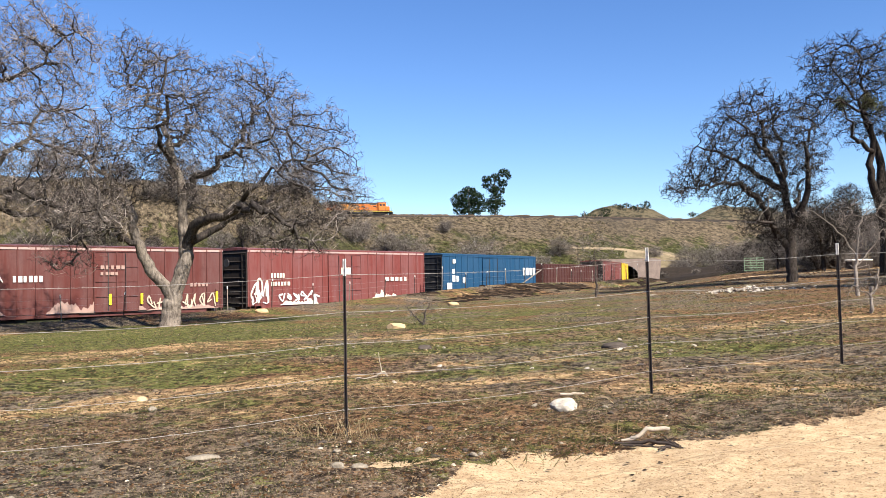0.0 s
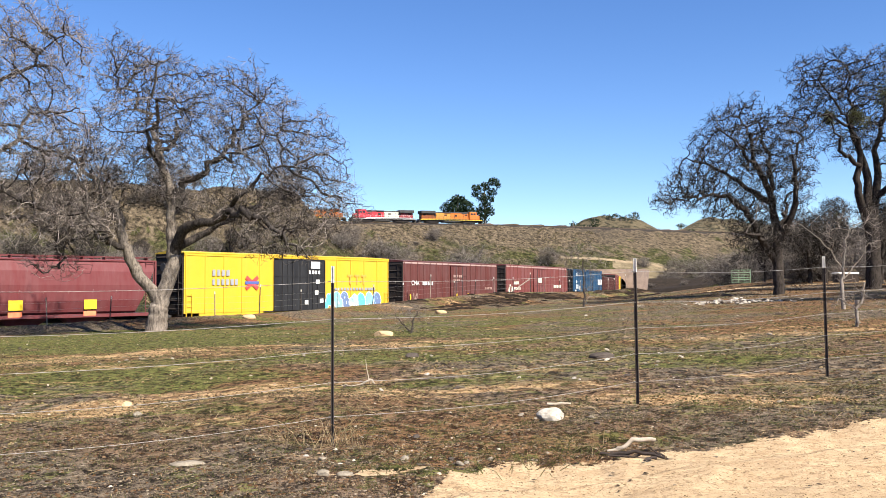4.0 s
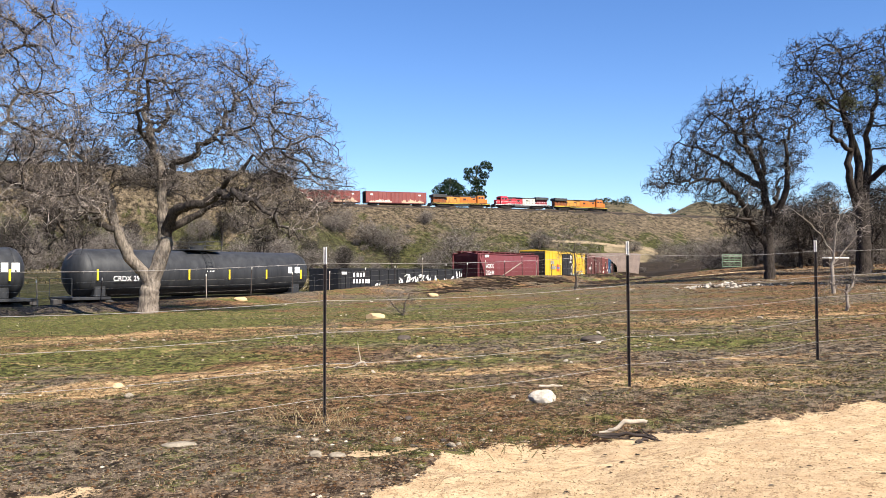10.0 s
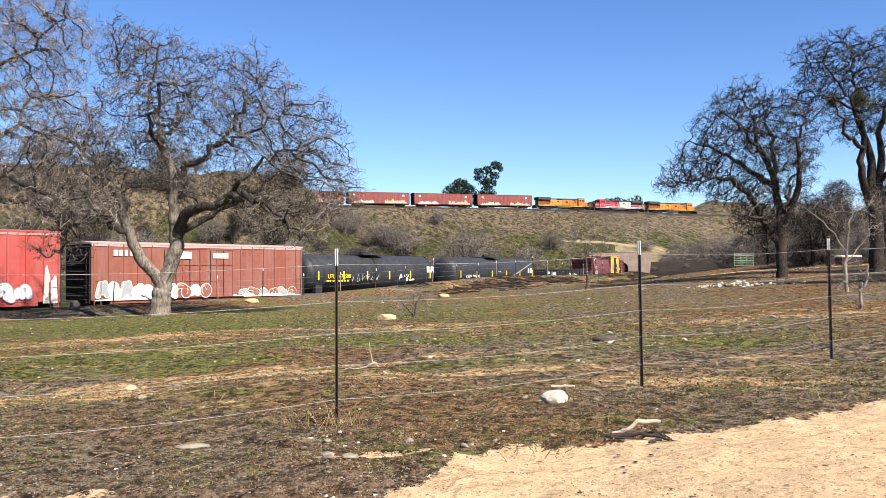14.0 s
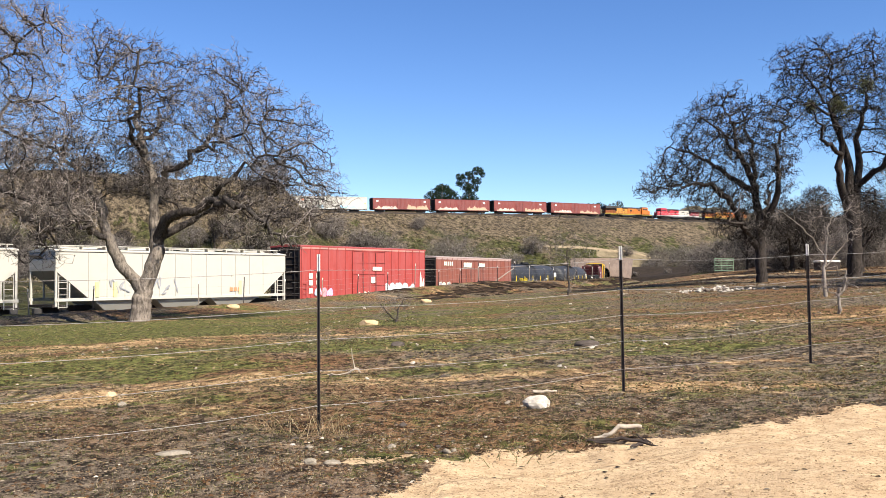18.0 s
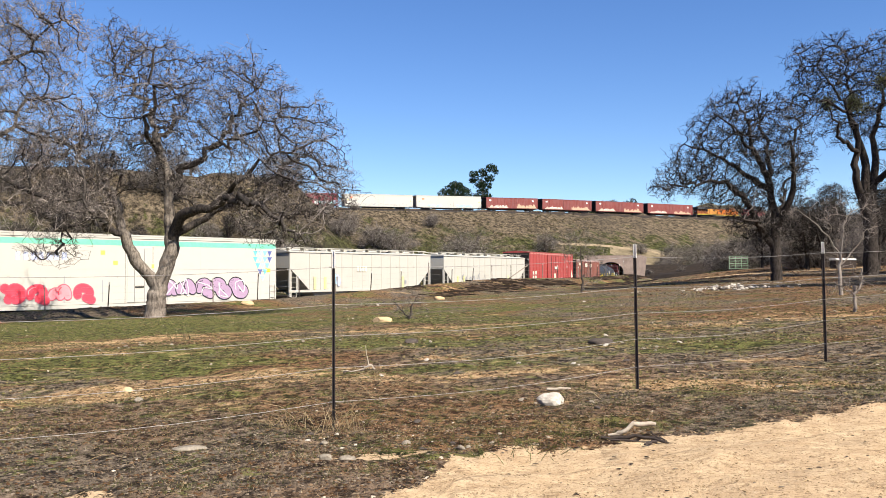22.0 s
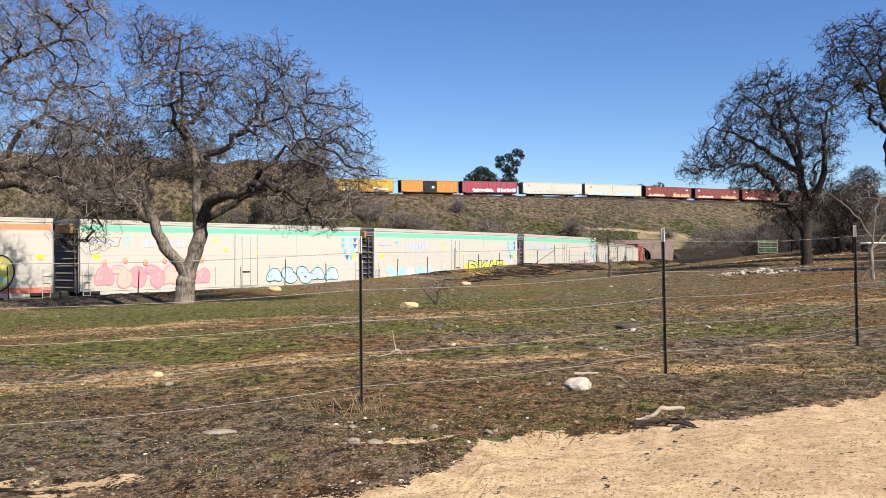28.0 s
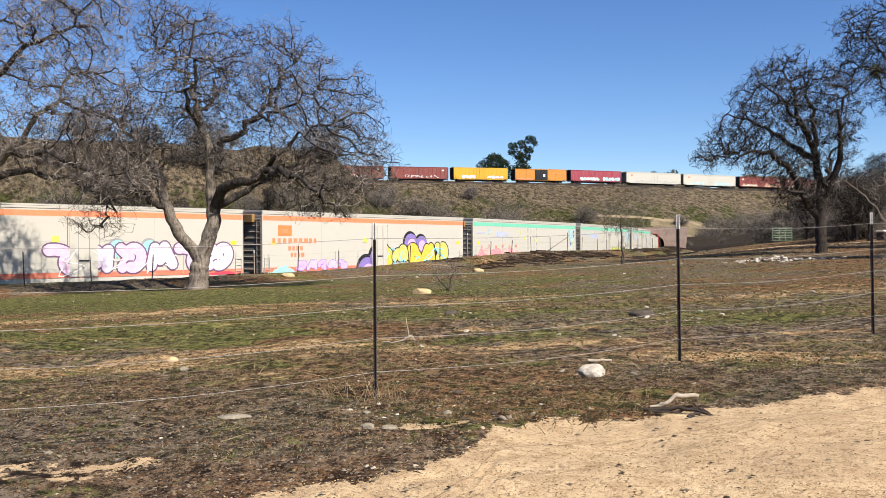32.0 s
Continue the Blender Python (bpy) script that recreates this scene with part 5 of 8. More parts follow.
def shell(car, L, W, z0, z1, mat, gable=0.16, roof_mat=None, rim=None):
    part("body", box(-L / 2, L / 2, -W, W, z0, z1, 0.015), mat, car)
    bm = bmesh.new()
    rows = []
    n = max(6, int(L / 1.6))
    for i in range(n + 1):
        x = -L / 2 - 0.04 + (L + 0.08) * i / n
        rows.append([bm.verts.new((x, y, z)) for y, z in ((-W - 0.05, z1 - 0.05), (-W - 0.05, z1 + 0.03), (0, z1 + gable), (W + 0.05, z1 + 0.03), (W + 0.05, z1 - 0.05))])
    for a, b in zip(rows, rows[1:]):
        for j in range(4):
            bm.faces.new((a[j], b[j], b[j + 1], a[j + 1]))
    for r, fl in ((rows[0], False), (rows[-1], True)):
        bm.faces.new(r if fl else r[::-1])
    for i in range(1, n):
        x = -L / 2 + L * i / n
        for s in (-1, 1):
            a = [bm.verts.new(v) for v in ((x - 0.04, s * W, z1 + 0.035), (x + 0.04, s * W, z1 + 0.035), (x + 0.04, 0, z1 + gable + 0.02), (x - 0.04, 0, z1 + gable + 0.02))]
            bm.faces.new(a)
    bmesh.ops.recalc_face_normals(bm, faces=bm.faces)
    part("roof", bm, roof_mat or mat, car)
    for s in (-1, 1):
        part("top_chord", box(-L / 2, L / 2, s * (W + 0.004) - 0.03, s * (W + 0.004) + 0.03, z1 - 0.20, z1 - 0.06, 0.01), rim or mat, car)
        part("side_sill", box(-L / 2 + 1.2, L / 2 - 1.2, s * (W - 0.06) - 0.04, s * (W - 0.06) + 0.04, z0 - 0.22, z0 + 0.02, 0.01), mat, car)


def ribs(car, xs, W, z0, z1, mat, w=0.09, t=0.05):
    for s in (-1, 1):
        for x in xs:
            key = ("rib", round(z0, 2), round(z1, 2), w, t, mat.name)

            def make():
                bm = bmesh.new()
                vs = [(-w / 2, 0, z0), (w / 2, 0, z0), (w / 3, -t, z0), (-w / 3, -t, z0)]
                a = [bm.verts.new(v) for v in vs]
                b = [bm.verts.new((v[0], v[1], z1)) for v in vs]
                for i in range(4):
                    bm.faces.new((a[i], a[(i + 1) % 4], b[(i + 1) % 4], b[i]))
                bm.faces.new(a[::-1])
                bm.faces.new(b)
                return bm, mat
            part("rib", shared(key, make), None, car, m=pose(x, s * W, 0, 0, 0, 0 if s < 0 else 180))


def door(car, x0, x1, z0, z1, W, mat, cols=2, rows=3, name="door", label=""):
    for s in (-1, 1):
        bm = bmesh.new()
        y = s * (W + 0.04)
        add_box(bm, x0, x1, y - 0.035, y + 0.035, z0, z1, 0.008)
        d = part(name, bm, mat, car, label)
        if s < 0:
            for i in range(cols + 1):
                x = x0 + (x1 - x0) * i / cols
                part("door_bar", box(x - 0.035, x + 0.035, y - 0.075, y - 0.03, z0 + 0.02, z1 - 0.02), mat, d)
            for j in range(rows + 1):
                z = z0 + (z1 - z0) * j / rows
                part("door_bar", box(x0 + 0.03, x1 - 0.03, y - 0.07, y - 0.03, z - 0.03, z + 0.03), mat, d)
            for x in (x0 + (x1 - x0) * 0.3, x0 + (x1 - x0) * 0.7):
                bm = bmesh.new()
                add_cyl(bm, (x, y - 0.09, z0 + 0.05), (x, y - 0.09, z1 - 0.1), 0.022, n=6)
                part("lock_rod", bm, M_STEEL, d)
            bm = bmesh.new()
            add_box(bm, x0 - 0.9, x1 + 0.9, y - 0.02, y + 0.05, z0 - 0.09, z0 - 0.02)
            part("door_track", bm, M_SHADE, car)


def base_car(name, label, category="train car"):
    return thing(name, label, category)


def boxcar(L, H, mat, label, rib_gap=1.15, door_at=(0.42, 0.62), end_mat=None, rim=None, roof=None, dbl=False, door_mat=None, name="boxcar"):
    car = base_car(name, label)
    W, z0 = 1.5, 1.08
    z1 = H - 0.16
    shell(car, L, W, z0, z1, mat, 0.16, roof, rim)
    dx0, dx1 = -L / 2 + L * door_at[0], -L / 2 + L * door_at[1]
    xs = [x for x in np.arange(-L / 2 + 0.12, L / 2 - 0.05, rib_gap) if x < dx0 - 0.2 or x > dx1 + 0.2] + [L / 2 - 0.1]
    ribs(car, xs, W, z0, z1 - 0.05, mat)
    if dbl:
        mid = (dx0 + dx1) / 2
        door(car, dx0, mid - 0.02, z0 + 0.05, z1 - 0.25, W, door_mat or mat)
        door(car, mid + 0.02, dx1, z0 + 0.05, z1 - 0.25, W, door_mat or mat)
    else:
        door(car, dx0, dx1, z0 + 0.05, z1 - 0.25, W, door_mat or mat, 2, 4)
    car_ends(car, L, W, z0, z1, end_mat or M_SHADE)
    ladder(car, -L / 2 + 0.35, -W - 0.06, 0.75, 2.3, mat)
    ladder(car, L / 2 - 0.35, -W - 0.06, 0.75, 2.3, mat)
    underbody(car, L, z0)
    return car, W


def reefer(L, H, stripe, label, name="refrigerator_car"):
    car = base_car(name, label)
    W, z0 = 1.55, 0.98
    z1 = H - 0.12
    wht = paint("dusty_white_paint", (0.64, 0.60, 0.52), 0.10, 0.0, 0.5)
    shell(car, L, W, z0, z1, wht, 0.12, wht, wht)
    side_plate(car, "stripe", -L / 2 + 0.03, L / 2 - 0.03, z1 - 0.62, z1 - 0.30, W, stripe, 0.006)
    for i, f in enumerate((0.245, 0.48, 0.565, 0.72)):
        x = -L / 2 + L * f
        part("panel_seam", box(x - 0.012, x + 0.012, -W - 0.006, -W, z0 + 0.02, z1 - 0.65), M_SHADE if i in (1, 2) else flat("seam_grey", (0.4, 0.38, 0.36)), car)
    part("panel_seam", box(-L / 2 + 0.05, L / 2 - 0.05, -W - 0.005, -W, z0 + 2.05, z0 + 2.075), flat("seam_grey", (0.4, 0.38, 0.36)), car)
    d0, d1 = -L / 2 + L * 0.485, -L / 2 + L * 0.56
    dr = part("plug_door", box(d0, d1, -W - 0.03, -W, z0 + 0.06, z1 - 0.7, 0.01), wht, car)
    for f in (0.3, 0.7):
        x = d0 + (d1 - d0) * f
        bm = bmesh.new()
        add_cyl(bm, (x, -W - 0.055, z0 + 0.08), (x, -W - 0.055, z1 - 0.8), 0.02, n=6)
        part("lock_rod", bm, flat("rod_grey", (0.35, 0.33, 0.31)), dr)
    part("door_handle", box(d0 + 0.5, d0 + 1.1, -W - 0.075, -W - 0.03, z0 + 0.95, z0 + 1.02, 0.005), M_SHADE, dr)
    end = paint("grey_end_paint", (0.26, 0.23, 0.20), 0.3, 0.05)
    car_ends(car, L, W, z0, z1 - 0.35, end, 9)
    part("generator_box", box(-L / 2 - 0.25, -L / 2, -0.8, 0.8, z1 - 0.75, z1 - 0.2, 0.03), paint("rusty_unit", (0.32, 0.18, 0.06), 0.6, 0.1), car)
    ladder(car, -L / 2 + 0.35, -W - 0.05, 0.7, 2.0, wht)
    ladder(car, L / 2 - 0.35, -W - 0.05, 0.7, 2.0, wht)
    for x in (-L / 2 + 0.75, L / 2 - 0.9):
        side_plate(car, "marker_plate", x, x + 0.42, 2.85, 3.1, W, YELLOW)
    underbody(car, L, z0, L / 2 - 3.6)
    part("skirt", box(-L / 2 + 0.2, L / 2 - 0.2, -W + 0.04, W - 0.04, z0 - 0.14, z0, 0.01), M_SHADE, car)
    return car, W


def shield(car, x, z, h, W, mats):
    """A shield of small triangles in rows, narrowing downwards."""
    k = 0
    for r in range(5):
        n = (4, 4, 3, 2, 1)[r]
        s = h / 5
        for i in range(n):
            cx = x + (i - (n - 1) / 2) * s * 0.95
            zz = z - r * s
            bm = bmesh.new()
            bm.faces.new([bm.verts.new(v) for v in ((cx - s * .46, -W - 0.008, zz), (cx, -W - 0.008, zz - s * .9), (cx + s * .46, -W - 0.008, zz))])
            part("logo_triangle", bm, mats[k % len(mats)], car)
            k += 1


def covered_hopper(L, H, mat, label, bays=3, name="covered_hopper_car"):
    car = base_car(name, label)
    W, z1, zs = 1.55, H - 0.15, 1.55
    cut = 2.1
    bm = bmesh.new()
    for s in (-1, 1):
        y = s * W
        prof = [(-L / 2 + 0.1, z1), (L / 2 - 0.1, z1), (L / 2 - 0.1, z1 - 1.15), (L / 2 - cut, zs), (-L / 2 + cut, zs), (-L / 2 + 0.1, z1 - 1.15)]
        vs = [bm.verts.new((x, y, z)) for x, z in prof]
        bm.faces.new(vs if s > 0 else vs[::-1])
        if s < 0:
            a = vs
        else:
            for i in range(6):
                bm.faces.new((a[i], a[(i + 1) % 6], vs[(i + 1) % 6], vs[i]))
    bmesh.ops.recalc_face_normals(bm, faces=bm.faces)
    part("body", bm, mat, car)
    bm = bmesh.new()
    secs = []
    for x in np.linspace(-L / 2 + 0.05, L / 2 - 0.05, 13):
        secs.append([bm.verts.new((x, y, z)) for y, z in ((-W - 0.05, z1 - 0.04), (-W - 0.05, z1 + 0.02), (-0.7, z1 + 0.15), (0.7, z1 + 0.15), (W + 0.05, z1 + 0.02), (W + 0.05, z1 - 0.04))])
    for a, b in zip(secs, secs[1:]):
        for j in range(5):
            bm.faces.new((a[j], b[j], b[j + 1], a[j + 1]))
    bm.faces.new(secs[0][::-1])
    bm.faces.new(secs[-1])
    part("roof", bm, mat, car)
    for s in (-1, 1):
        bm = bmesh.new()
        add_box(bm, -L / 2 + 0.2, L / 2 - 0.2, s * 0.95 - 0.2, s * 0.95 + 0.2, z1 + 0.30, z1 + 0.34)
        for x in np.linspace(-L / 2 + 0.5, L / 2 - 0.5, 12):
            add_box(bm, x - 0.03, x + 0.03, s * 0.95 - 0.18, s * 0.95 + 0.18, z1 + 0.05, z1 + 0.31)
        part("running_board", bm, M_SHADE if mat.name.startswith("red") else mat, car)
    for i in range(4):
        x = -L / 2 + L * (i + 0.5) / 4
        part("hatch", box(x - 1.2, x + 1.2, -0.3, 0.3, z1 + 0.14, z1 + 0.24, 0.03), mat, car)
    rb = [x for x in np.linspace(-L / 2 + cut, L / 2 - cut, 12)]
    if bays == 3:
        ribs(car, rb, W, zs, z1 - 0.08, mat, 0.06, 0.035)
    for s in (-1, 1):
        part("side_sill", box(-L / 2 + 0.05, L / 2 - 0.05, s * (W - 0.03) - 0.05, s * (W - 0.03) + 0.05, zs - 0.16, zs + 0.02, 0.01), mat, car)
    # chutes below
    step = (L - 2 * cut - 0.6) / bays
    for i in range(bays):
        x = -L / 2 + cut + 0.3 + step * (i + 0.5)
        bm = bmesh.new()
        a = [bm.verts.new(v) for v in ((x - step / 2, -W + 0.03, zs - 0.1), (x + step / 2, -W + 0.03, zs - 0.1), (x + step / 2, W - 0.03, zs - 0.1), (x - step / 2, W - 0.03, zs - 0.1))]
        b = [bm.verts.new(v) for v in ((x - 0.55, -0.9, 0.42), (x + 0.55, -0.9, 0.42), (x + 0.55, 0.9, 0.42), (x - 0.55, 0.9, 0.42))]
        for j in range(4):
            bm.faces.new((a[j], a[(j + 1) % 4], b[(j + 1) % 4], b[j]))
        bm.faces.new(b)
        bmesh.ops.recalc_face_normals(bm, faces=bm.faces)
        part("chute", bm, mat, car)
    # open ends: slope sheet in shade, corner posts and platform
    for s in (-1, 1):
        for sy in (-1, 1):
            part("corner_post", box(s * (L / 2 - 0.16) - 0.06, s * (L / 2 - 0.16) + 0.06, sy * (W - 0.08) - 0.06, sy * (W - 0.08) + 0.06, 1.1, z1 - 1.1), mat, car)
            part("brace_post", box(s * (L / 2 - 0.95) - 0.045, s * (L / 2 - 0.95) + 0.045, sy * (W - 0.08) - 0.045, sy * (W - 0.08) + 0.045, 1.5, z1 - 1.75), mat, car)
        part("end_platform", box(s * L / 2 - 0.9 * (s > 0) - 0.02, s * L / 2 + 0.9 * (s < 0) + 0.02, -W + 0.1, W - 0.1, 1.05, 1.2, 0.01), M_SHADE, car)
        ladder(car, s * (L / 2 - 0.55), -W + 0.04, 1.0, z1 - 1.4, mat, "x", 0.5)
    underbody(car, L, 1.15, L / 2 - 1.9)
    return car, W


def round_hopper(L, H, mat, label):
    """Slope-ended hopper with bowed sides."""
    car = base_car("covered_hopper_car", label)
    W, z1 = 1.58, H - 0.25
    bm = bmesh.new()
    secs = []
    prof = [(-1.0, 1.0), (-1.42, 1.35), (-W, 2.0), (-W - 0.02, 2.9), (-1.5, 3.7), (-1.35, z1 - 0.15), (-1.28, z1), (0, z1 + 0.18), (1.28, z1), (1.35, z1 - 0.15), (1.5, 3.7), (W + 0.02, 2.9), (W, 2.0), (1.42, 1.35), (1.0, 1.0)]
    for f in (0, 0.08, 0.16, 0.24, 0.76, 0.84, 0.92, 1.0):
        ring = []
        for y, z in prof:
            lean = (z1 - min(z, z1)) / (z1 - 1.0)
            half = L / 2 - 0.25 - 1.5 * lean
            ring.append(bm.verts.new((-half + 2 * half * f, y, z)))
        secs.append(ring)
    for a, b in zip(secs, secs[1:]):
        for j in range(len(prof)):
            k = (j + 1) % len(prof)
            bm.faces.new((a[j], a[k], b[k], b[j]))
    bm.faces.new(secs[0])
    bm.faces.new(secs[-1][::-1])
    bmesh.ops.recalc_face_normals(bm, faces=bm.faces)
    part("body", bm, mat, car, smooth=False)
    for s in (-1, 1):
        part("top_chord", box(-L / 2 + 0.2, L / 2 - 0.2, s * 1.3 - 0.06, s * 1.3 + 0.06, z1 - 0.02, z1 + 0.1, 0.02), mat, car)
        bm = bmesh.new()
        add_box(bm, -L / 2 + 0.3, L / 2 - 0.3, s * 0.8 - 0.22, s * 0.8 + 0.22, z1 + 0.26, z1 + 0.30)
        for x in np.linspace(-L / 2 + 0.6, L / 2 - 0.6, 12):
            add_box(bm, x - 0.03, x + 0.03, s * 0.8 - 0.2, s * 0.8 + 0.2, z1 + 0.05, z1 + 0.27)
        part("running_board", bm, mat, car)
        part("side_sill", box(-L / 2 + 0.1, L / 2 - 0.1, s * 1.45 - 0.06, s * 1.45 + 0.06, 1.02, 1.22, 0.01), mat, car)
    for i in range(3):
        x = (i - 1) * L * 0.22
        bm = bmesh.new()
        a = [bm.verts.new(v) for v in ((x - 1.6, -1.3, 1.15), (x + 1.6, -1.3, 1.15), (x + 1.6, 1.3, 1.15), (x - 1.6, 1.3, 1.15))]
        b = [bm.verts.new(v) for v in ((x - 0.5, -0.8, 0.4), (x + 0.5, -0.8, 0.4), (x + 0.5, 0.8, 0.4), (x - 0.5, 0.8, 0.4))]
        for j in range(4):
            bm.faces.new((a[j], a[(j + 1) % 4], b[(j + 1) % 4], b[j]))
        bm.faces.new(b)
        bmesh.ops.recalc_face_normals(bm, faces=bm.faces)
        part("chute", bm, mat, car)
    for s in (-1, 1):
        for sy in (-1, 1):
            part("corner_post", box(s * (L / 2 - 0.3) - 0.06, s * (L / 2 - 0.3) + 0.06, sy * 1.35 - 0.06, sy * 1.35 + 0.06, 1.1, z1), mat, car)
        part("end_platform", box(s * L / 2 - 1.4 * (s > 0), s * L / 2 + 1.4 * (s < 0), -1.45, 1.45, 1.05, 1.18, 0.01), M_SHADE, car)
        ladder(car, s * (L / 2 - 0.7), -1.42, 1.0, z1, mat, "x", 0.5)
    underbody(car, L, 1.05, L / 2 - 1.9)
    return car, W


def gondola(L, H, mat, label, rib_gap=1.25, name="gondola_car"):
    car = base_car(name, label)
    W, z0 = 1.5, 1.05
    part("floor", box(-L / 2, L / 2, -W, W, z0, z0 + 0.12), mat, car)
    for s in (-1, 1):
        part("side_wall", box(-L / 2, L / 2, s * W - 0.03, s * W + 0.03, z0, H, 0.008), mat, car)
        part("end_wall", box(s * (L / 2) - 0.04, s * (L / 2) + 0.04, -W + 0.03, W - 0.03, z0, H, 0.008), mat, car)
        part("top_rail", box(-L / 2 - 0.02, L / 2 + 0.02, s * W - 0.08, s * W + 0.08, H - 0.1, H + 0.02, 0.01), mat, car)
    ribs(car, np.arange(-L / 2 + 0.15, L / 2, rib_gap), W + 0.02, z0, H - 0.1, mat, 0.16, 0.10)
    ladder(car, -L / 2 + 0.45, -W - 0.09, 0.8, H - 0.1, mat)
    ladder(car, L / 2 - 0.45, -W - 0.09, 0.8, H - 0.1, mat)
    underbody(car, L, z0)
    return car, W + 0.03


def tank_car(L, label):
    car = base_car("tank_car", label)
    R, zc = 1.46, 2.52
    mat = paint("black_tank_paint", (0.024, 0.025, 0.028), 0.2, 0.08, 0.55)
    bm = bmesh.new()
    n, half = 36, L / 2 - 0.55
    secs = []
    prof = [(-half - 0.02, 0.02), (-half + 0.02, 0.45), (-half + 0.14, 0.75), (-half + 0.34, 0.93), (-half + 0.6, 1.0), (-2, 1.0), (0, 1.0), (2, 1.0), (half - 0.6, 1.0), (half - 0.34, 0.93), (half - 0.14, 0.75), (half - 0.02, 0.45), (half + 0.02, 0.02)]
    for x, k in prof:
        secs.append([bm.verts.new((x, R * k * math.cos(2 * math.pi * i / n), zc + R * k * math.sin(2 * math.pi * i / n))) for i in range(n)])
    for a, b in zip(secs, secs[1:]):
        for i in range(n):
            bm.faces.new((a[i], a[(i + 1) % n], b[(i + 1) % n], b[i]))
    bmesh.ops.recalc_face_normals(bm, faces=bm.faces)
    part("tank_shell", bm, mat, car, smooth=True)
    for x in (-half + 0.75, -0.1, 0.55, half - 0.75):
        bm = bmesh.new()
        add_cyl(bm, (x - 0.05, 0, zc), (x + 0.05, 0, zc), R + 0.025, n=36, caps=False)
        part("band", bm, mat, car)
    # curved centre ladder and manway platform
    bm = bmesh.new()
    for s in (-1, 1):
        for i in range(10):
            a0, a1 = math.radians(-150 + i * 10 - 20), math.radians(-150 + (i + 1) * 10 - 20)
            rr = R + 0.12
            add_cyl(bm, (s * 0.24, rr * math.cos(a0), zc + rr * -math.sin(a0) * 1), (s * 0.24, rr * math.cos(a1), zc + rr * -math.sin(a1)), 0.022, n=5)
    for i in range(10):
        a0 = math.radians(-170 + i * 10)
        rr = R + 0.12
        add_cyl(bm, (-0.24, rr * math.cos(a0), zc - rr * math.sin(a0)), (0.24, rr * math.cos(a0), zc - rr * math.sin(a0)), 0.018, n=5)
    part("ladder", bm, mat, car)
    top = zc + R
    part("manway", cyl((0, 0, top - 0.1), (0, 0, top + 0.28), 0.45, 0.45, 16), mat, car)
    part("platform", box(-1.3, 1.3, -1.0, 1.0, top + 0.02, top + 0.08, 0.01), mat, car)
    for s in (-1, 1):
        bm = bmesh.new()
        for x in (-1.28, 0, 1.28):
            add_cyl(bm, (x, s * 0.98, top + 0.05), (x, s * 0.98, top + 0.62), 0.022, n=5)
        for z in (0.35, 0.62):
            add_cyl(bm, (-1.28, s * 0.98, top + z), (1.28, s * 0.98, top + z), 0.02, n=5)
        part("handrail", bm, mat, car)
    for s in (-1, 1):
        bm = bmesh.new()
        add_box(bm, s * (L / 2 - 1.3) - 1.2, s * (L / 2 - 1.3) + 1.2, -1.4, 1.4, 0.95, 1.12, 0.02)
        add_box(bm, s * (L / 2 - 1.9) - 0.35, s * (L / 2 - 1.9) + 0.35, -1.25, 1.25, 1.1, 1.75, 0.05)
        part("end_platform", bm, mat, car)
        bm = bmesh.new()
        for y in (-1.3, 1.3):
            add_cyl(bm, (s * (L / 2 - 0.1), y, 1.1), (s * (L / 2 - 0.1), y, 2.2), 0.022, n=5)
        add_cyl(bm, (s * (L / 2 - 0.1), -1.3, 2.2), (s * (L / 2 - 0.1), 1.3, 2.2), 0.022, n=5)
        part("end_rail", bm, mat, car)
    # reflective strips on the lower flank
    for x in np.linspace(-L / 2 + 1.6, L / 2 - 1.6, 6):
        a = math.radians(193)
        part("reflector", box(x - 0.055, x + 0.055, -R - 0.015, -R + 0.03, zc - 0.42, zc + 0.22), YELLOW, car)
    underbody(car, L, 1.0, L / 2 - 1.9)
    return car, R


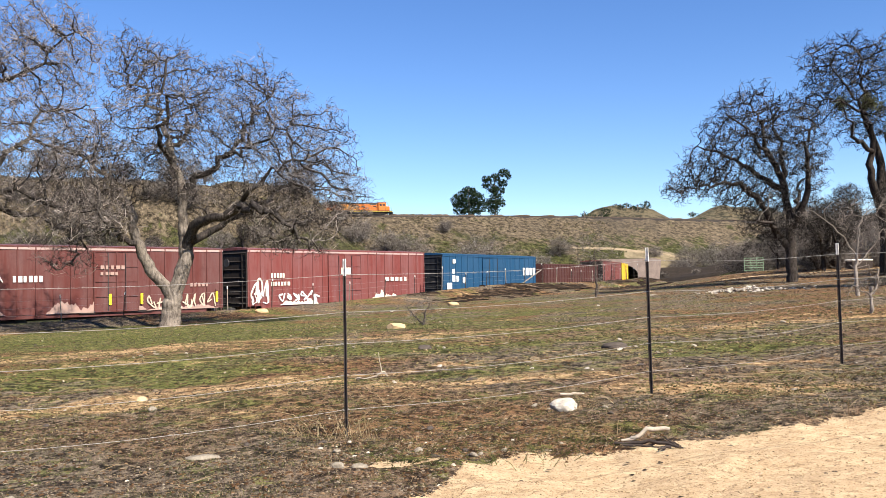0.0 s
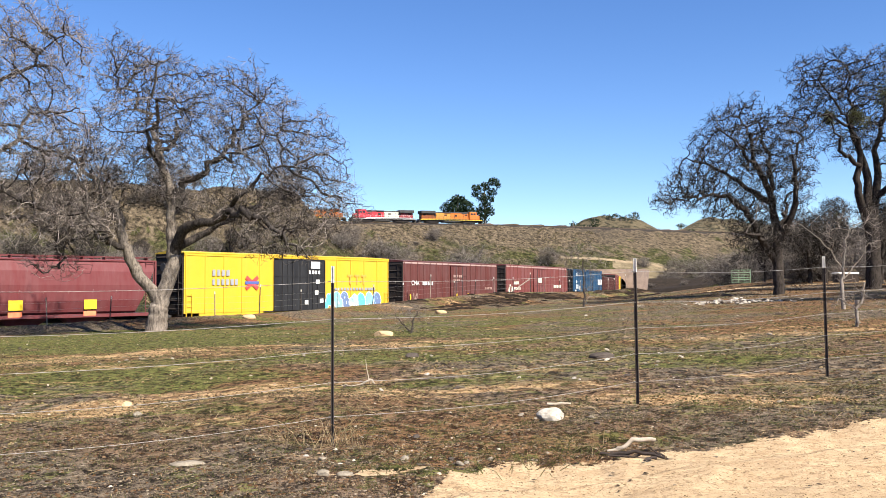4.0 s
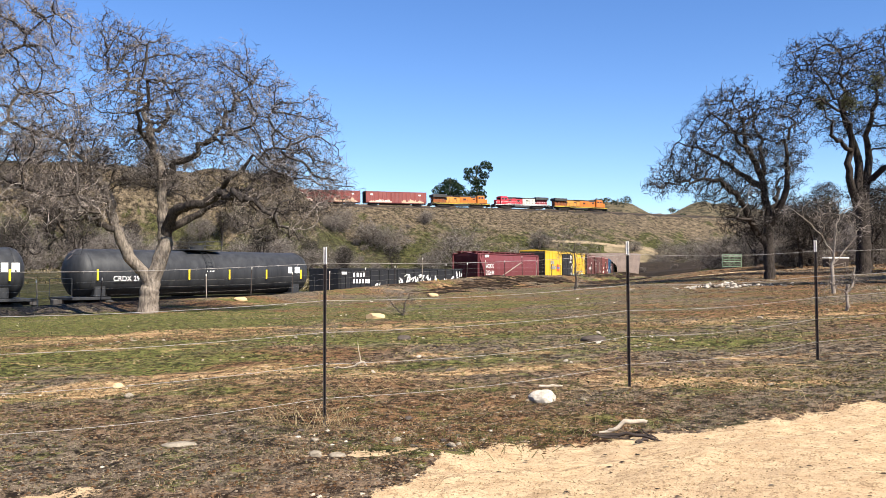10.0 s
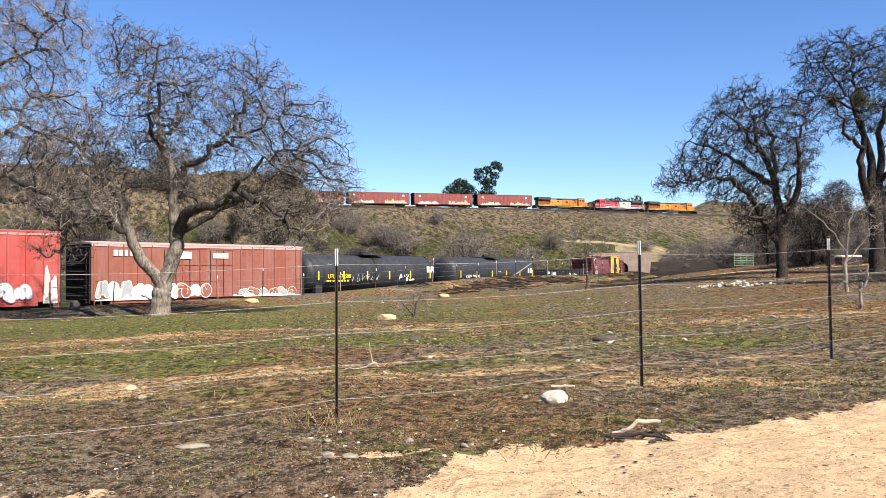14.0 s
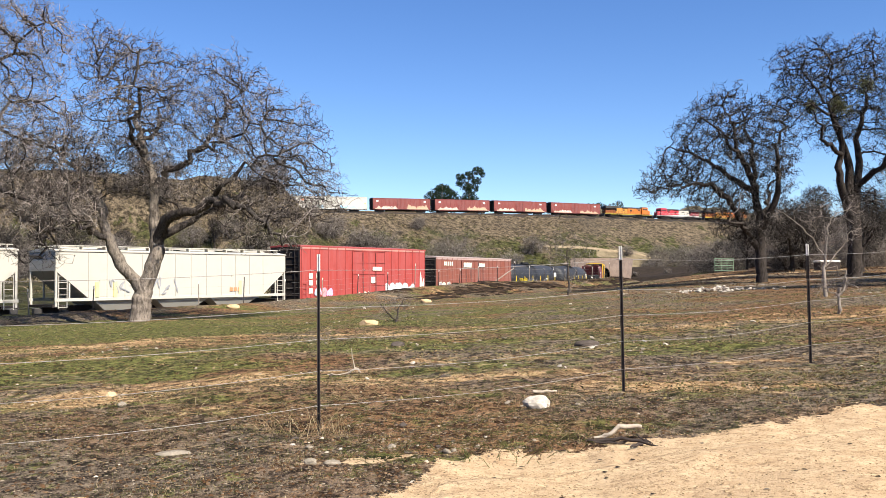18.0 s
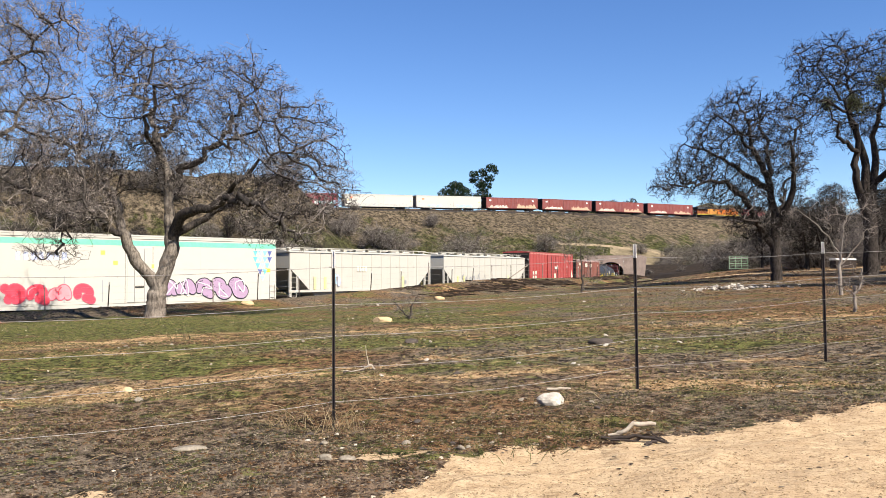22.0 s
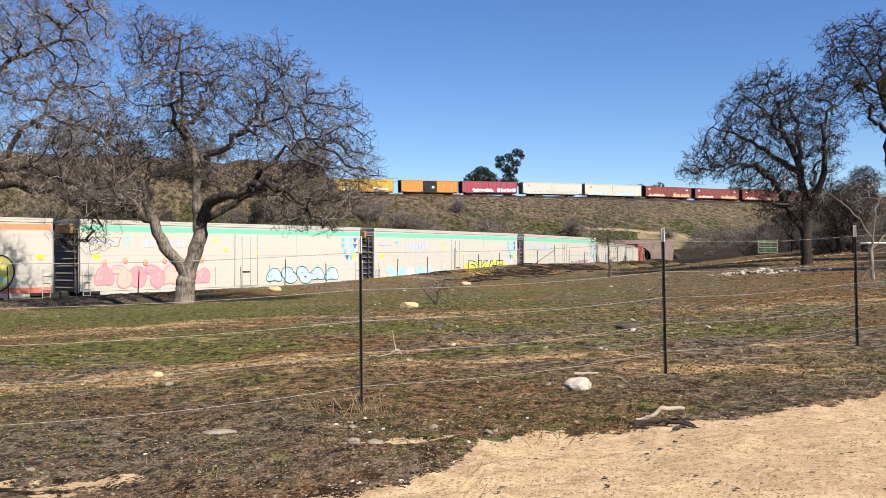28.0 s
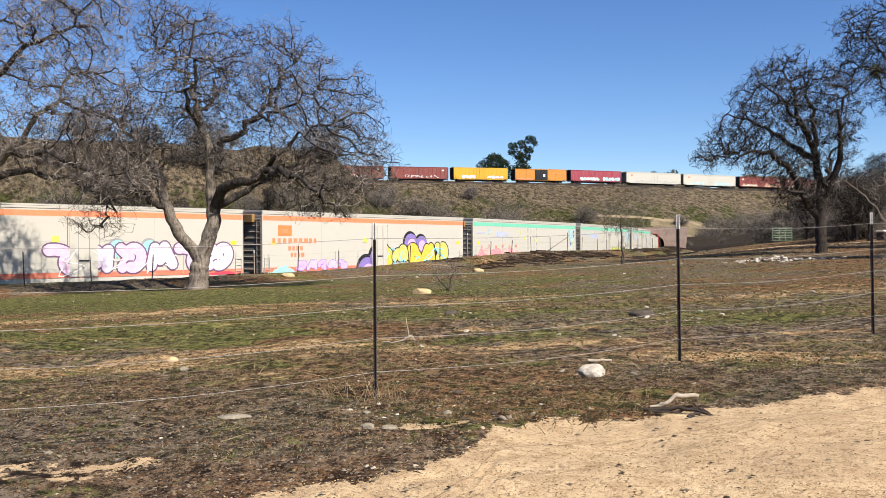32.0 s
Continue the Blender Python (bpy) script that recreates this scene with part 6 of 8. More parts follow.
def locomotive(L, main, label, hood2=None, hood3=None, back=False):
    """A six-axle road diesel; its cab leads unless it is turned round."""
    car = base_car("locomotive", label, "locomotive")
    dk = paint("dark_roof_grime", (0.045, 0.042, 0.04), 0.4, 0.1)
    f = -1 if back else 1
    X = lambda a, b: (min(a * f, b * f), max(a * f, b * f))
    part("frame", box(-L / 2 + 0.3, L / 2 - 0.3, -1.5, 1.5, 1.15, 1.5, 0.02), dk, car)
    part("walkway", box(-L / 2 + 0.3, L / 2 - 0.3, -1.55, 1.55, 1.5, 1.56), dk, car)
    part("fuel_tank", box(*X(-2.6, 3.0), -1.4, 1.4, 0.45, 1.15, 0.15), dk, car)
    # cab and nose
    a, b = X(L / 2 - 4.7, L / 2 - 2.2)
    cab = part("cab", box(a, b, -1.5, 1.5, 1.55, 4.45, 0.08), main, car)
    bm = bmesh.new()
    add_box(bm, a - 0.05, b + 0.05, -1.3, 1.3, 4.42, 4.62, 0.08)
    part("cab_roof", bm, dk if not back else main, car)
    glass = flat("dark_cab_glass", (0.02, 0.025, 0.03), 0.15)
    for x0 in (a + 0.35, a + 1.35):
        part("cab_window", box(x0, x0 + 0.75, -1.515, 1.515, 3.3, 3.95), glass, cab)
    part("windshield", box(*(sorted((f * (L / 2 - 2.19), f * (L / 2 - 2.21)))), -1.2, 1.2, 3.35, 4.0), glass, cab)
    part("nose", box(*X(L / 2 - 2.25, L / 2 - 0.9), -1.0, 1.0, 1.55, 3.2, 0.15), main, car)
    # hood in lengths
    h0, h1 = -L / 2 + 0.9, L / 2 - 4.75
    cuts = [h0, h0 + (h1 - h0) * 0.30, h0 + (h1 - h0) * 0.62, h1]
    for i, mt in enumerate((hood3 or main, hood2 or main, main)):
        part("hood", box(*X(cuts[i] + 0.005, cuts[i + 1] - 0.005), -0.95, 0.95, 1.55, 4.05, 0.06), mt, car)
        for j in range(4):
            x = cuts[i] + (cuts[i + 1] - cuts[i]) * (j + 0.5) / 4
            part("hood_door", box(*X(x - 0.42, x + 0.42), -0.975, -0.945, 1.75, 3.4, 0.008), mt, car)
            part("door_gap", box(*X(x + 0.44, x + 0.50), -0.97, -0.945, 1.7, 3.5), M_SHADE, car)
    part("hood_roof", box(*X(h0 + 0.1, h1 - 0.02), -0.99, 0.99, 3.86, 4.24, 0.06), dk, car, "sooty dark hood roof")
    part("cable_duct", box(-L / 2 + 1.0, L / 2 - 1.0, -1.1, 1.1, 0.62, 1.15, 0.03), M_SHADE, car)
    part("radiator", box(*X(h0 - 0.2, h0 + 4.6), -1.5, 1.5, 3.55, 4.62, 0.1), dk, car, "dark radiator housing")
    part("grille", box(*X(h0 + 0.2, h0 + 3.9), -1.46, 1.46, 3.85, 4.35), M_SHADE, car)
    part("exhaust_housing", box(*X(0.2, 3.2), -0.7, 0.7, 4.03, 4.42, 0.08), dk, car)
    part("dynamic_brake", box(*X(3.6, h1 - 0.4), -0.98, 0.98, 3.5, 4.4, 0.08), dk, car)
    part("air_reservoir", cyl((-2.4, -1.1, 4.15), (0, -1.1, 4.15), 0.18, n=10), dk, car)
    for i, x0 in enumerate(np.linspace(h0 + 0.6, h1 - 1.4, 5)):
        part("hood_grille", box(*X(x0, x0 + 0.9), -0.985, -0.95, 2.7 if i % 2 else 2.9, 3.35), M_SHADE, car)
    part("hood_band", box(*X(h0 + 0.1, h1 - 0.1), -0.983, -0.95, 1.66, 1.86), AMBER if not back else WHITE, car)
    part("stripe", box(-L / 2 + 0.35, L / 2 - 0.35, -1.513, -1.5, 1.26, 1.36), YELLOW if not back else WHITE, car)
    bm = bmesh.new()
    for x in np.linspace(-L / 2 + 0.6, L / 2 - 0.6, 12):
        add_cyl(bm, (x, -1.5, 1.55), (x, -1.5, 2.55), 0.025, n=5)
    add_cyl(bm, (-L / 2 + 0.6, -1.5, 2.55), (L / 2 - 0.6, -1.5, 2.55), 0.025, n=5)
    part("handrail", bm, WHITE if back else dk, car)
    for s in (-1, 1):
        truck(car, s * (L / 2 - 4.6), (-1.75, 0.0, 1.75), 1.9)
        part("pilot", box(s * L / 2 - 0.35 * (s > 0) - 0.0, s * L / 2 + 0.35 * (s < 0), -1.4, 1.4, 0.25, 1.2, 0.05), dk, car)
        part("headlight", cyl((s * (L / 2 - 0.88), 0, 2.7), (s * (L / 2 - 0.82), 0, 2.7), 0.14, n=10), WHITE, car)
    return car

# ---- brush, saplings, pines and the trees behind ----
def bush(name, label, seed, w, h, n, bark, twigs, size):
    rng = np.random.RandomState(seed)
    limbs = []
    for i in range(6):
        a = rng.uniform(0, 6.28)
        r = rng.uniform(.25, .6) * w / 2
        limbs.append([(0.1 * math.cos(a), 0.1 * math.sin(a), -.3, .09 * size), (r * .4 * math.cos(a), r * .4 * math.sin(a), h * .3, .07 * size), (r * math.cos(a), r * math.sin(a), h * rng.uniform(.55, .8), .03 * size)])
    crown = [((0, 0, h * .55), (w / 2, w / 2, h * .45), 1)]
    return bare_tree(name, label, pose(0, 0, -50), limbs, crown, seed, n, (4, 4, 0), size, bark, twigs, 1.0, "bush")


BUSH_L = "leafless grey-brown brush on the hillside"
bush_a = bush("bush", BUSH_L, 61, 9.0, 5.5, 90, M_TWIG, M_GREYTWIG, 1.9)
bush_b = bush("bush", BUSH_L, 62, 5.0, 3.4, 60, M_TWIG, M_GREYTWIG, 1.6)
BUSHES = [(bush_a, 820, 234, 1.6), (bush_b, 925, 242, 1.7), (bush_b, 962, 256, 1.3), (bush_a, 700, 236, 1.2), (bush_b, 660, 238, 1.7), (bush_a, 770, 228, .9),
          (bush_a, 1192, 262, 1.1), (bush_a, 1240, 256, 1.4), (bush_a, 1290, 252, 1.3), (bush_b, 610, 243, 1.6), (bush_b, 760, 258, .9), (bush_b, 1130, 268, .9), (bush_b, 1085, 272, .8), (bush_b, 870, 226, 1.0)]
rb_ = random.Random(8)
for i in range(46):       # thick brush on the slope behind the left half of the train
    BUSHES.append((rb_.choice((bush_a, bush_b)), rb_.uniform(-40, 620), rb_.uniform(175, 248), rb_.uniform(.9, 1.6)))
for i in range(64):
    BUSHES.append((rb_.choice((bush_a, bush_b)), rb_.uniform(1275, 1640), rb_.uniform(118, 235), rb_.uniform(.8, 1.3)))
for i in range(22):       # brown brush under and behind the oaks
    BUSHES.append((rb_.choice((bush_a, bush_b)), rb_.choice((rb_.uniform(1385, 1465), rb_.uniform(1535, 1640))), rb_.uniform(84, 118), rb_.uniform(.45, .8)))
for i in range(44):
    BUSHES.append((bush_b, rb_.uniform(560, 1320), rb_.uniform(205, 262), rb_.uniform(.28, .6)))
xs = np.array([(b[1] - 784) / 1580 * b[2] for b in BUSHES])
ys = np.array([b[2] for b in BUSHES])
zs = height(xs, ys)
dd_, _s = to_track(xs, ys)
for (b, px_, Z, k), x, y, z, d in zip(BUSHES, xs, ys, zs, dd_):
    if abs(d) < 6:
        continue
    copy_thing(b, pose(x, y, z - .1, 0, 0, rb_.uniform(0, 360)) @ Matrix.Diagonal((k, k, k * rb_.uniform(.85, 1.1), 1)))
for b in (bush_a, bush_b):
    b.matrix_world = pose(-70 if b is bush_a else -78, 150, zat(-70 if b is bush_a else -78, 150) - .1)
# scrub too small to count, in low clumps over the slopes
def scrub_stuff():
    rng = np.random.RandomState(90)
    n = 15000
    ang = np.radians(rng.uniform(-30, 30, n))
    r = rng.uniform(105, 300, n)
    x, y = r * np.sin(ang), r * np.cos(ang)
    d, s = to_track(x, y)
    e = (x - U0[0]) * UN[0] + (y - U0[1]) * UN[1]
    ok = (d < -8) & (e > 4.5) & (fbm(x, y, 25.0, 3) + rng.normal(0, .12, n) > -0.08)
    x, y = x[ok], y[ok]
    z = height(x, y)
    br = []
    for px_, py_, pz_ in zip(x, y, z):
        k = rng.uniform(.2, .8)
        for j in range(6):
            v = rng.normal(0, 1, 3) * np.array((.6, .6, .3)) + np.array((0, 0, .75))
            a = np.array((px_, py_, pz_ - .05)) + np.append(rng.normal(0, .25 * k, 2), 0)
            br.append((np.array([a, a + v * k * .5, a + v * k + np.append(rng.normal(0, .15, 2), 0)]), np.array([.05, .07, .015]) * k * 1.6, 3))
    tagged(new("hill_scrub", tubes("hill_scrub", br, twig_mat("dry_scrub", [(0, (.03, .025, .014)), (.35, (.08, .07, .03)), (.7, (.17, .135, .075)), (1, (.32, .255, .16))]))), "low dry scrub and grass clumps scattered over the hillside", "scrub", kind="stuff")


scrub_stuff()


def pine(name, label, m, h, clumps, seed, leaf=0.5):
    rng = np.random.RandomState(seed)
    t = thing(name, label, "tree", m)
    trunk = np.array([(0, 0, -.5), (.1, 0, h * .35), (-.1, .1, h * .7), (0, 0, h * .95)])
    part("trunk", tubes("trunk", [(trunk, np.array([.35, .28, .18, .06]), 8)], M_BARK), None, t)
    br, nd = [], []
    for (cx_, cz_, rx_, rz_, n) in clumps:
        c0 = np.array((cx_, 0, cz_))
        br.append((bend_path(rng, np.array((0, 0, min(h * .8, max(.3 * h, cz_ - rx_)))), c0, 5, .2), np.linspace(.12, .03, 5), 5))
        for i in range(n):
            v = rng.normal(0, 1, 3)
            v = v / np.linalg.norm(v) * rng.uniform(.2, 1) ** .5
            p = c0 + v * np.array((rx_, rx_ * .9, rz_))
            for q in range(5):
                u = rng.normal(0, 1, 3) + np.array((0, 0, .4))
                u /= np.linalg.norm(u)
                nd.append((np.array([p, p + u * leaf * .5, p + u * leaf]), np.array([.02, .10, .01]) * leaf * 1.6, 3))
    tagged(part("branch", tubes("branch", br, M_BARK), None, t), kind="stuff")
    tagged(part("crown", tubes("crown", nd, M_PINE), None, t), kind="stuff")
    return t


def at_px(px_, Z):
    x = (px_ - 784) / 1580 * Z
    return x, Z, zat(x, Z)


pine("pine_tree", "round dark green pine beyond the upper track", pose(*at_px(803, 290)) @ Matrix.Diagonal((1.15, 1.15, 1.2, 1)), 9.0, [(0, 5.6, 3.9, 2.5, 420), (-2.8, 4.6, 2.4, 1.9, 170), (2.6, 4.8, 2.4, 1.9, 170), (0, 7.2, 2.3, 1.3, 130), (-2.2, 2.4, 2.6, 1.8, 170), (2.2, 2.4, 2.6, 1.8, 170), (.2, 2.0, 3.0, 1.6, 150)], 3)
pine("pine_tree", "tall open dark pine beyond the upper track", pose(*at_px(850, 291)) @ Matrix.Diagonal((1.0, 1.0, 1.12, 1)), 13.0, [(-2.6, 10.4, 1.7, 1.3, 110), (2.9, 12.4, 1.9, 1.3, 120), (.2, 11.0, 1.6, 1.3, 100), (2.4, 9.4, 1.8, 1.2, 110), (-1.2, 8.0, 2.0, 1.5, 130), (1.0, 7.2, 2.4, 1.5, 150), (0, 5.0, 2.4, 1.8, 150), (-.4, 3.2, 2.4, 1.5, 130), (4.4, 11.3, 1.0, .8, 40), (-3.4, 8.8, 1.0, .8, 40), (-.6, 1.6, 2.2, 1.5, 120), (1.6, 3.6, 1.9, 1.5, 100), (-3.0, 3.4, 1.6, 1.6, 90)], 4)
pine("pine_tree", "small far evergreen on the skyline", pose(*at_px(1112, 440)) @ Matrix.Diagonal((1.5, 1.5, 1.6, 1)), 7.0, [(0, 5.6, 1.9, 2.0, 40), (1.0, 7.2, 1.4, 1.0, 25), (-.8, 3.6, 1.6, 1.4, 25)], 5)
pine("pine_tree", "dark evergreen bush on the skyline", pose(*at_px(700, 320)), 3.2, [(0, 2.2, 1.7, 1.5, 40), (1.8, 1.6, 1.1, 1.0, 20)], 6)
pine("evergreen_shrub", "small dark green shrub beside the upper track", pose(*at_px(760, 262)), 1.7, [(0, 1.0, .9, .8, 30)], 7, .35)
pine("evergreen_shrub", "small dark green shrub on the slope", pose(*at_px(694, 205)), 2.2, [(0, 1.4, .8, 1.1, 30)], 8, .35)
kr = random.Random(4)
for i in range(64):       # dark scrub oaks on the far knolls
    a = kr.choice(((1065, 402, 75), (1065, 395, 60), (1230, 465, 110), (640, 420, 40)))
    px_ = a[0] + kr.uniform(-a[2], a[2])
    Z = a[1] + kr.uniform(-25, 25)
    s_ = kr.uniform(.7, 1.5)
    pine("evergreen_shrub", "dark scrub oak on the far knoll", pose(*at_px(px_, Z)), 2.0 * s_, [(0, .7 * s_, 1.7 * s_, 1.0 * s_, 22), (1.2 * s_, .5 * s_, 1.1 * s_, .7 * s_, 10)], 20 + i, .6)

# trees behind the right-hand oaks: copies of the two oaks, turned
tr_ = random.Random(31)
for px_, Z, k, src in ((1425, 85, .52, oak_c), (1470, 98, .52, oak_d), (1345, 118, .45, oak_c), (1400, 130, .48, oak_d), (1560, 92, .6, oak_c), (1490, 125, .55, oak_c), (1440, 165, .55, oak_c), (1300, 140, .4, oak_c), (1530, 140, .5, oak_d), (1452, 84, .50, oak_c), (1550, 72, .48, oak_c)):
    x, y, z = at_px(px_, Z)
    copy_thing(src, pose(x, y, z - .05, 0, 0, tr_.uniform(40, 320)) @ Matrix.Diagonal((k, k, k, 1)))
# trees on the slope behind the left half of the train
for px_, Z, k, src in ((40, 130, .6, oak_c), (150, 150, .55, oak_d), (330, 165, .5, oak_c), (470, 175, .5, oak_d), (560, 190, .5, oak_c), (620, 170, .42, oak_c), (700, 160, .32, oak_d), (240, 190, .6, oak_d), (90, 200, .6, oak_c), (400, 215, .5, oak_d)):
    x, y, z = at_px(px_, Z)
    copy_thing(src, pose(x, y, z - .05, 0, 0, tr_.uniform(40, 320)) @ Matrix.Diagonal((k, k, k, 1)))
# shade trees past the field's right-hand end
for x, y, k, src in ((34, 50.5, 1.0, oak_c), (42, 57, 1.0, oak_d), (50, 72, .9, oak_c), (30.5, 41, 1.0, oak_d), (38, 44, 1.0, oak_c)):
    copy_thing(src, pose(x, y, zat(x, y) - .05, 0, 0, tr_.uniform(40, 320)) @ Matrix.Diagonal((k, k, k, 1)))
oak_c["group"] = oak_d["group"] = "bare oaks at the far side"


def sapling(label, x, y, limbs, crown, seed, n, bark, size=.5):
    return bare_tree("sapling", label, pose(x, y, zat(x, y)), limbs, crown, seed, n, (3, 3, 0), size, bark, M_GREYTWIG, .9)


sapling("thin leafless sapling in front of the railway fence", 8.53, 55.95,
        [[(0, 0, -.2, .07), (.05, 0, 1.0, .055), (-.05, 0, 2.0, .04), (.0, 0, 3.0, .02)]], [((0, 0, 2.9), (1.5, 1.2, 1.0), 3), ((.5, 0, .7), (.7, .5, .5), 1)], 71, 46, M_TWIG, .8)
sapling("pale-barked young tree with crooked branches", 13.18, 29.79,
        [[(0, 0, -.2, .065), (0, 0, .7, .052), (.0, 0, 1.35, .042)], [(.0, 0, 1.3, .026), (-.4, 0, 2.0, .018), (-.9, .1, 2.5, .012), (-1.5, .1, 2.9, .006)],
         [(.0, 0, 1.3, .026), (.1, 0, 2.2, .02), (.35, -.1, 2.8, .013), (.9, -.1, 3.0, .006)], [(.02, 0, 1.0, .02), (.5, 0, 1.5, .013), (.9, 0, 2.2, .008)]],
        [((-.5, 0, 2.6), (1.3, .9, .9), 2), ((.7, 0, 2.6), (1.0, .9, .8), 2)], 72, 30, M_PALEBARK, .55)
sapling("small bare forked shrub with a pale broken stem", 8.55, 18.69,
        [[(0, 0, -.1, .032), (0, 0, .35, .028), (.02, 0, .55, .036)], [(.02, 0, .4, .02), (.14, 0, .6, .017), (.17, 0, .92, .010)], [(.0, 0, .35, .02), (-.18, 0, .48, .012), (-.36, 0, .58, .006)]],
        [((-.2, 0, .7), (.5, .4, .4), 1)], 73, 14, M_PALEBARK, .3)
sapling("dry twiggy bush in the field", *(lambda q: (q[0], q[1]))((-1.02, 25.2)), [[(0, 0, -.05, .03), (.05, 0, .3, .02), (.2, 0, .6, .01)], [(0, 0, 0, .02), (-.3, .1, .3, .012), (-.45, .1, .5, .006)]], [((0, 0, .4), (.6, .5, .35), 1)], 74, 22, M_TWIG, .3)

# ---- stones, litter, grass ----
M_STONE = plain("field_stone", (0.22, 0.185, 0.14), .95, 0, .5, 6)
M_CHALK = plain("white_quartz", (0.40, 0.35, 0.285), .9, 0, .5, 7)
M_OCHRE = plain("ochre_rock", (0.48, 0.33, 0.18), .95, 0, .3, 5)
M_DARKROCK = plain("dark_rock", (0.075, 0.06, 0.05), .95, 0, .4, 6)
M_DRIFT = plain("bleached_wood", (0.36, 0.30, 0.23), .9, 0, .3, 14)
M_CHAR = plain("dark_dead_wood", (0.045, 0.035, 0.03), .95, 0, .4, 14)


def rock(name, label, x, y, w, d, h, mat, seed, group="", turn=0):
    rng = np.random.RandomState(seed)
    bm = bmesh.new()
    bmesh.ops.create_icosphere(bm, subdivisions=3, radius=1.0)
    ax = rng.normal(0, 1, (7, 3))
    ax /= np.linalg.norm(ax, axis=1, keepdims=True)
    for v in bm.verts:
        p = np.array(v.co)
        k = 1.0
        for a, c in zip(ax, (.72, .8, .66, .85, .78, .7, .82)):
            t = float(p @ a)
            if t * k > c:
                k *= c / (t * k)
        k *= 1 + .08 * noise.noise(Vector(p) * 3 + Vector((seed, 0, 0))) + .04 * noise.noise(Vector(p) * 8)
        v.co = (p[0] * k * w / 2, p[1] * k * d / 2, p[2] * k * h / 2 + h * .22)
    ob = part(name, bm, mat, None, smooth=False)
    ob.matrix_world = pose(x, y, zat(x, y) - h * .08, 0, 0, turn)
    return tagged(ob, label, "rock", group)


rock("rock", "large white quartz rock lying in the grass", .93, 7.95, .27, .2, .17, M_CHALK, 1)
rock("rock", "flat pale slab of rock in the dirt", -1.93, 6.72, .27, .14, .06, M_STONE, 2)
rock("rock", "small chalky rock at the road's edge", -.79, 5.83, .1, .08, .06, M_STONE, 3)
rock("rock", "broken pale rock at the road's edge", -.66, 5.9, .12, .07, .05, M_STONE, 4)
rock("rock", "tan boulder out in the field", -1.64, 23.0, .55, .4, .28, M_OCHRE, 5)
rock("rock", "pale yellow stone in the field", -3.69, 10.35, .13, .12, .09, M_OCHRE, 6)
rock("rock", "dark lump of rock in the field", -.59, 15.4, .28, .2, .12, M_DARKROCK, 7)
rock("rock", "ochre rock beside the railway bank", -11.2, 50.5, .8, .5, .4, M_OCHRE, 8)
rock("rock", "pale yellow boulder on the railway bank", -.4, 53.6, .75, .5, .35, M_OCHRE, 9)
rock("stump", "dark weathered stump in the field", 2.38, 13.7, .42, .3, .14, M_DARKROCK, 10)
kr = random.Random(77)
FIELD_STONES = []
for i in range(185):
    r = 5.5 * (45 / 5.5) ** kr.random()
    a = math.radians(kr.uniform(-28, 28))
    x, y = r * math.sin(a), r * math.cos(a)
    if FIELD_STONES and kr.random() < .6:      # in loose clusters
        x, y = [q + kr.gauss(0, .035 * FIELD_STONES[-1][1]) for q in FIELD_STONES[-1]]
    if y < float(road_edge(x)) + .12:
        continue
    FIELD_STONES.append((x, y))
for i in range(120):       # rock pile to the right
    FIELD_STONES.append((15.9 + kr.gauss(0, .8 if i < 80 else 3.0), 50 + kr.gauss(0, 1.2 if i < 80 else 2.4)))
for i, (x, y) in enumerate(FIELD_STONES):
    k = kr.uniform(.03, .085) * (1.0 + .025 * y) * (1.75 if i >= len(FIELD_STONES) - 120 else 1)
    m = kr.choice((M_STONE, M_STONE, M_STONE, M_DARKROCK, M_DARKROCK, M_CHALK))
    if i >= len(FIELD_STONES) - 120:
        m = kr.choice((M_STONE, M_CHALK, M_CHALK, M_CHALK, M_DARKROCK))
    key = "stone_%d_%s" % (i % 5, m.name)
    if key not in MESHES:
        tmp = rock("stone", "x", 0, 0, 1, .8, .55, m, 100 + i % 5)
        MESHES[key] = tmp.data
        bpy.data.objects.remove(tmp)
    st = new("stone", MESHES[key])
    up = kr.uniform(0, max(0, .34 - .16 * math.hypot(x - 15.9, y - 50))) if i >= len(FIELD_STONES) - 120 else 0
    st.matrix_world = pose(x, y, zat(x, y) - .05 * k + up, kr.uniform(-35, 35), kr.uniform(-35, 35), kr.uniform(0, 360)) @ Matrix.Diagonal((k * kr.uniform(.8, 1.3), k, k * kr.uniform(.6, 1.1), 1))
    tagged(st, "small weathered stone lying in the field" if i < len(FIELD_STONES) - 120 else "pale broken rock in the heap of stones", "stone", "stones of the rock heap" if i >= len(FIELD_STONES) - 120 else "loose stones in the field")


def scatter(n, seed, r0, r1, power=1.0, half=30):
    rng = np.random.RandomState(seed)
    f = rng.rand(n)
    r = r0 * (r1 / r0) ** f if power == 1 else (r0 ** (1 - power) + f * (r1 ** (1 - power) - r0 ** (1 - power))) ** (1 / (1 - power))
    a = np.radians(rng.uniform(-half, half, n))
    return r * np.sin(a), r * np.cos(a), rng


def stuff_mesh(name, V, F, mat, label, category):
    me = bpy.data.meshes.new(name)
    k = F.shape[1]
    me.vertices.add(len(V))
    me.vertices.foreach_set("co", V.astype(np.float32).ravel())
    me.loops.add(F.size)
    me.loops.foreach_set("vertex_index", F.astype(np.int32).ravel())
    me.polygons.add(len(F))
    me.polygons.foreach_set("loop_start", np.arange(0, F.size, k, dtype=np.int32))
    me.materials.append(mat)
    me.update(calc_edges=True)
    return tagged(new(name, me), label, category, kind="stuff")


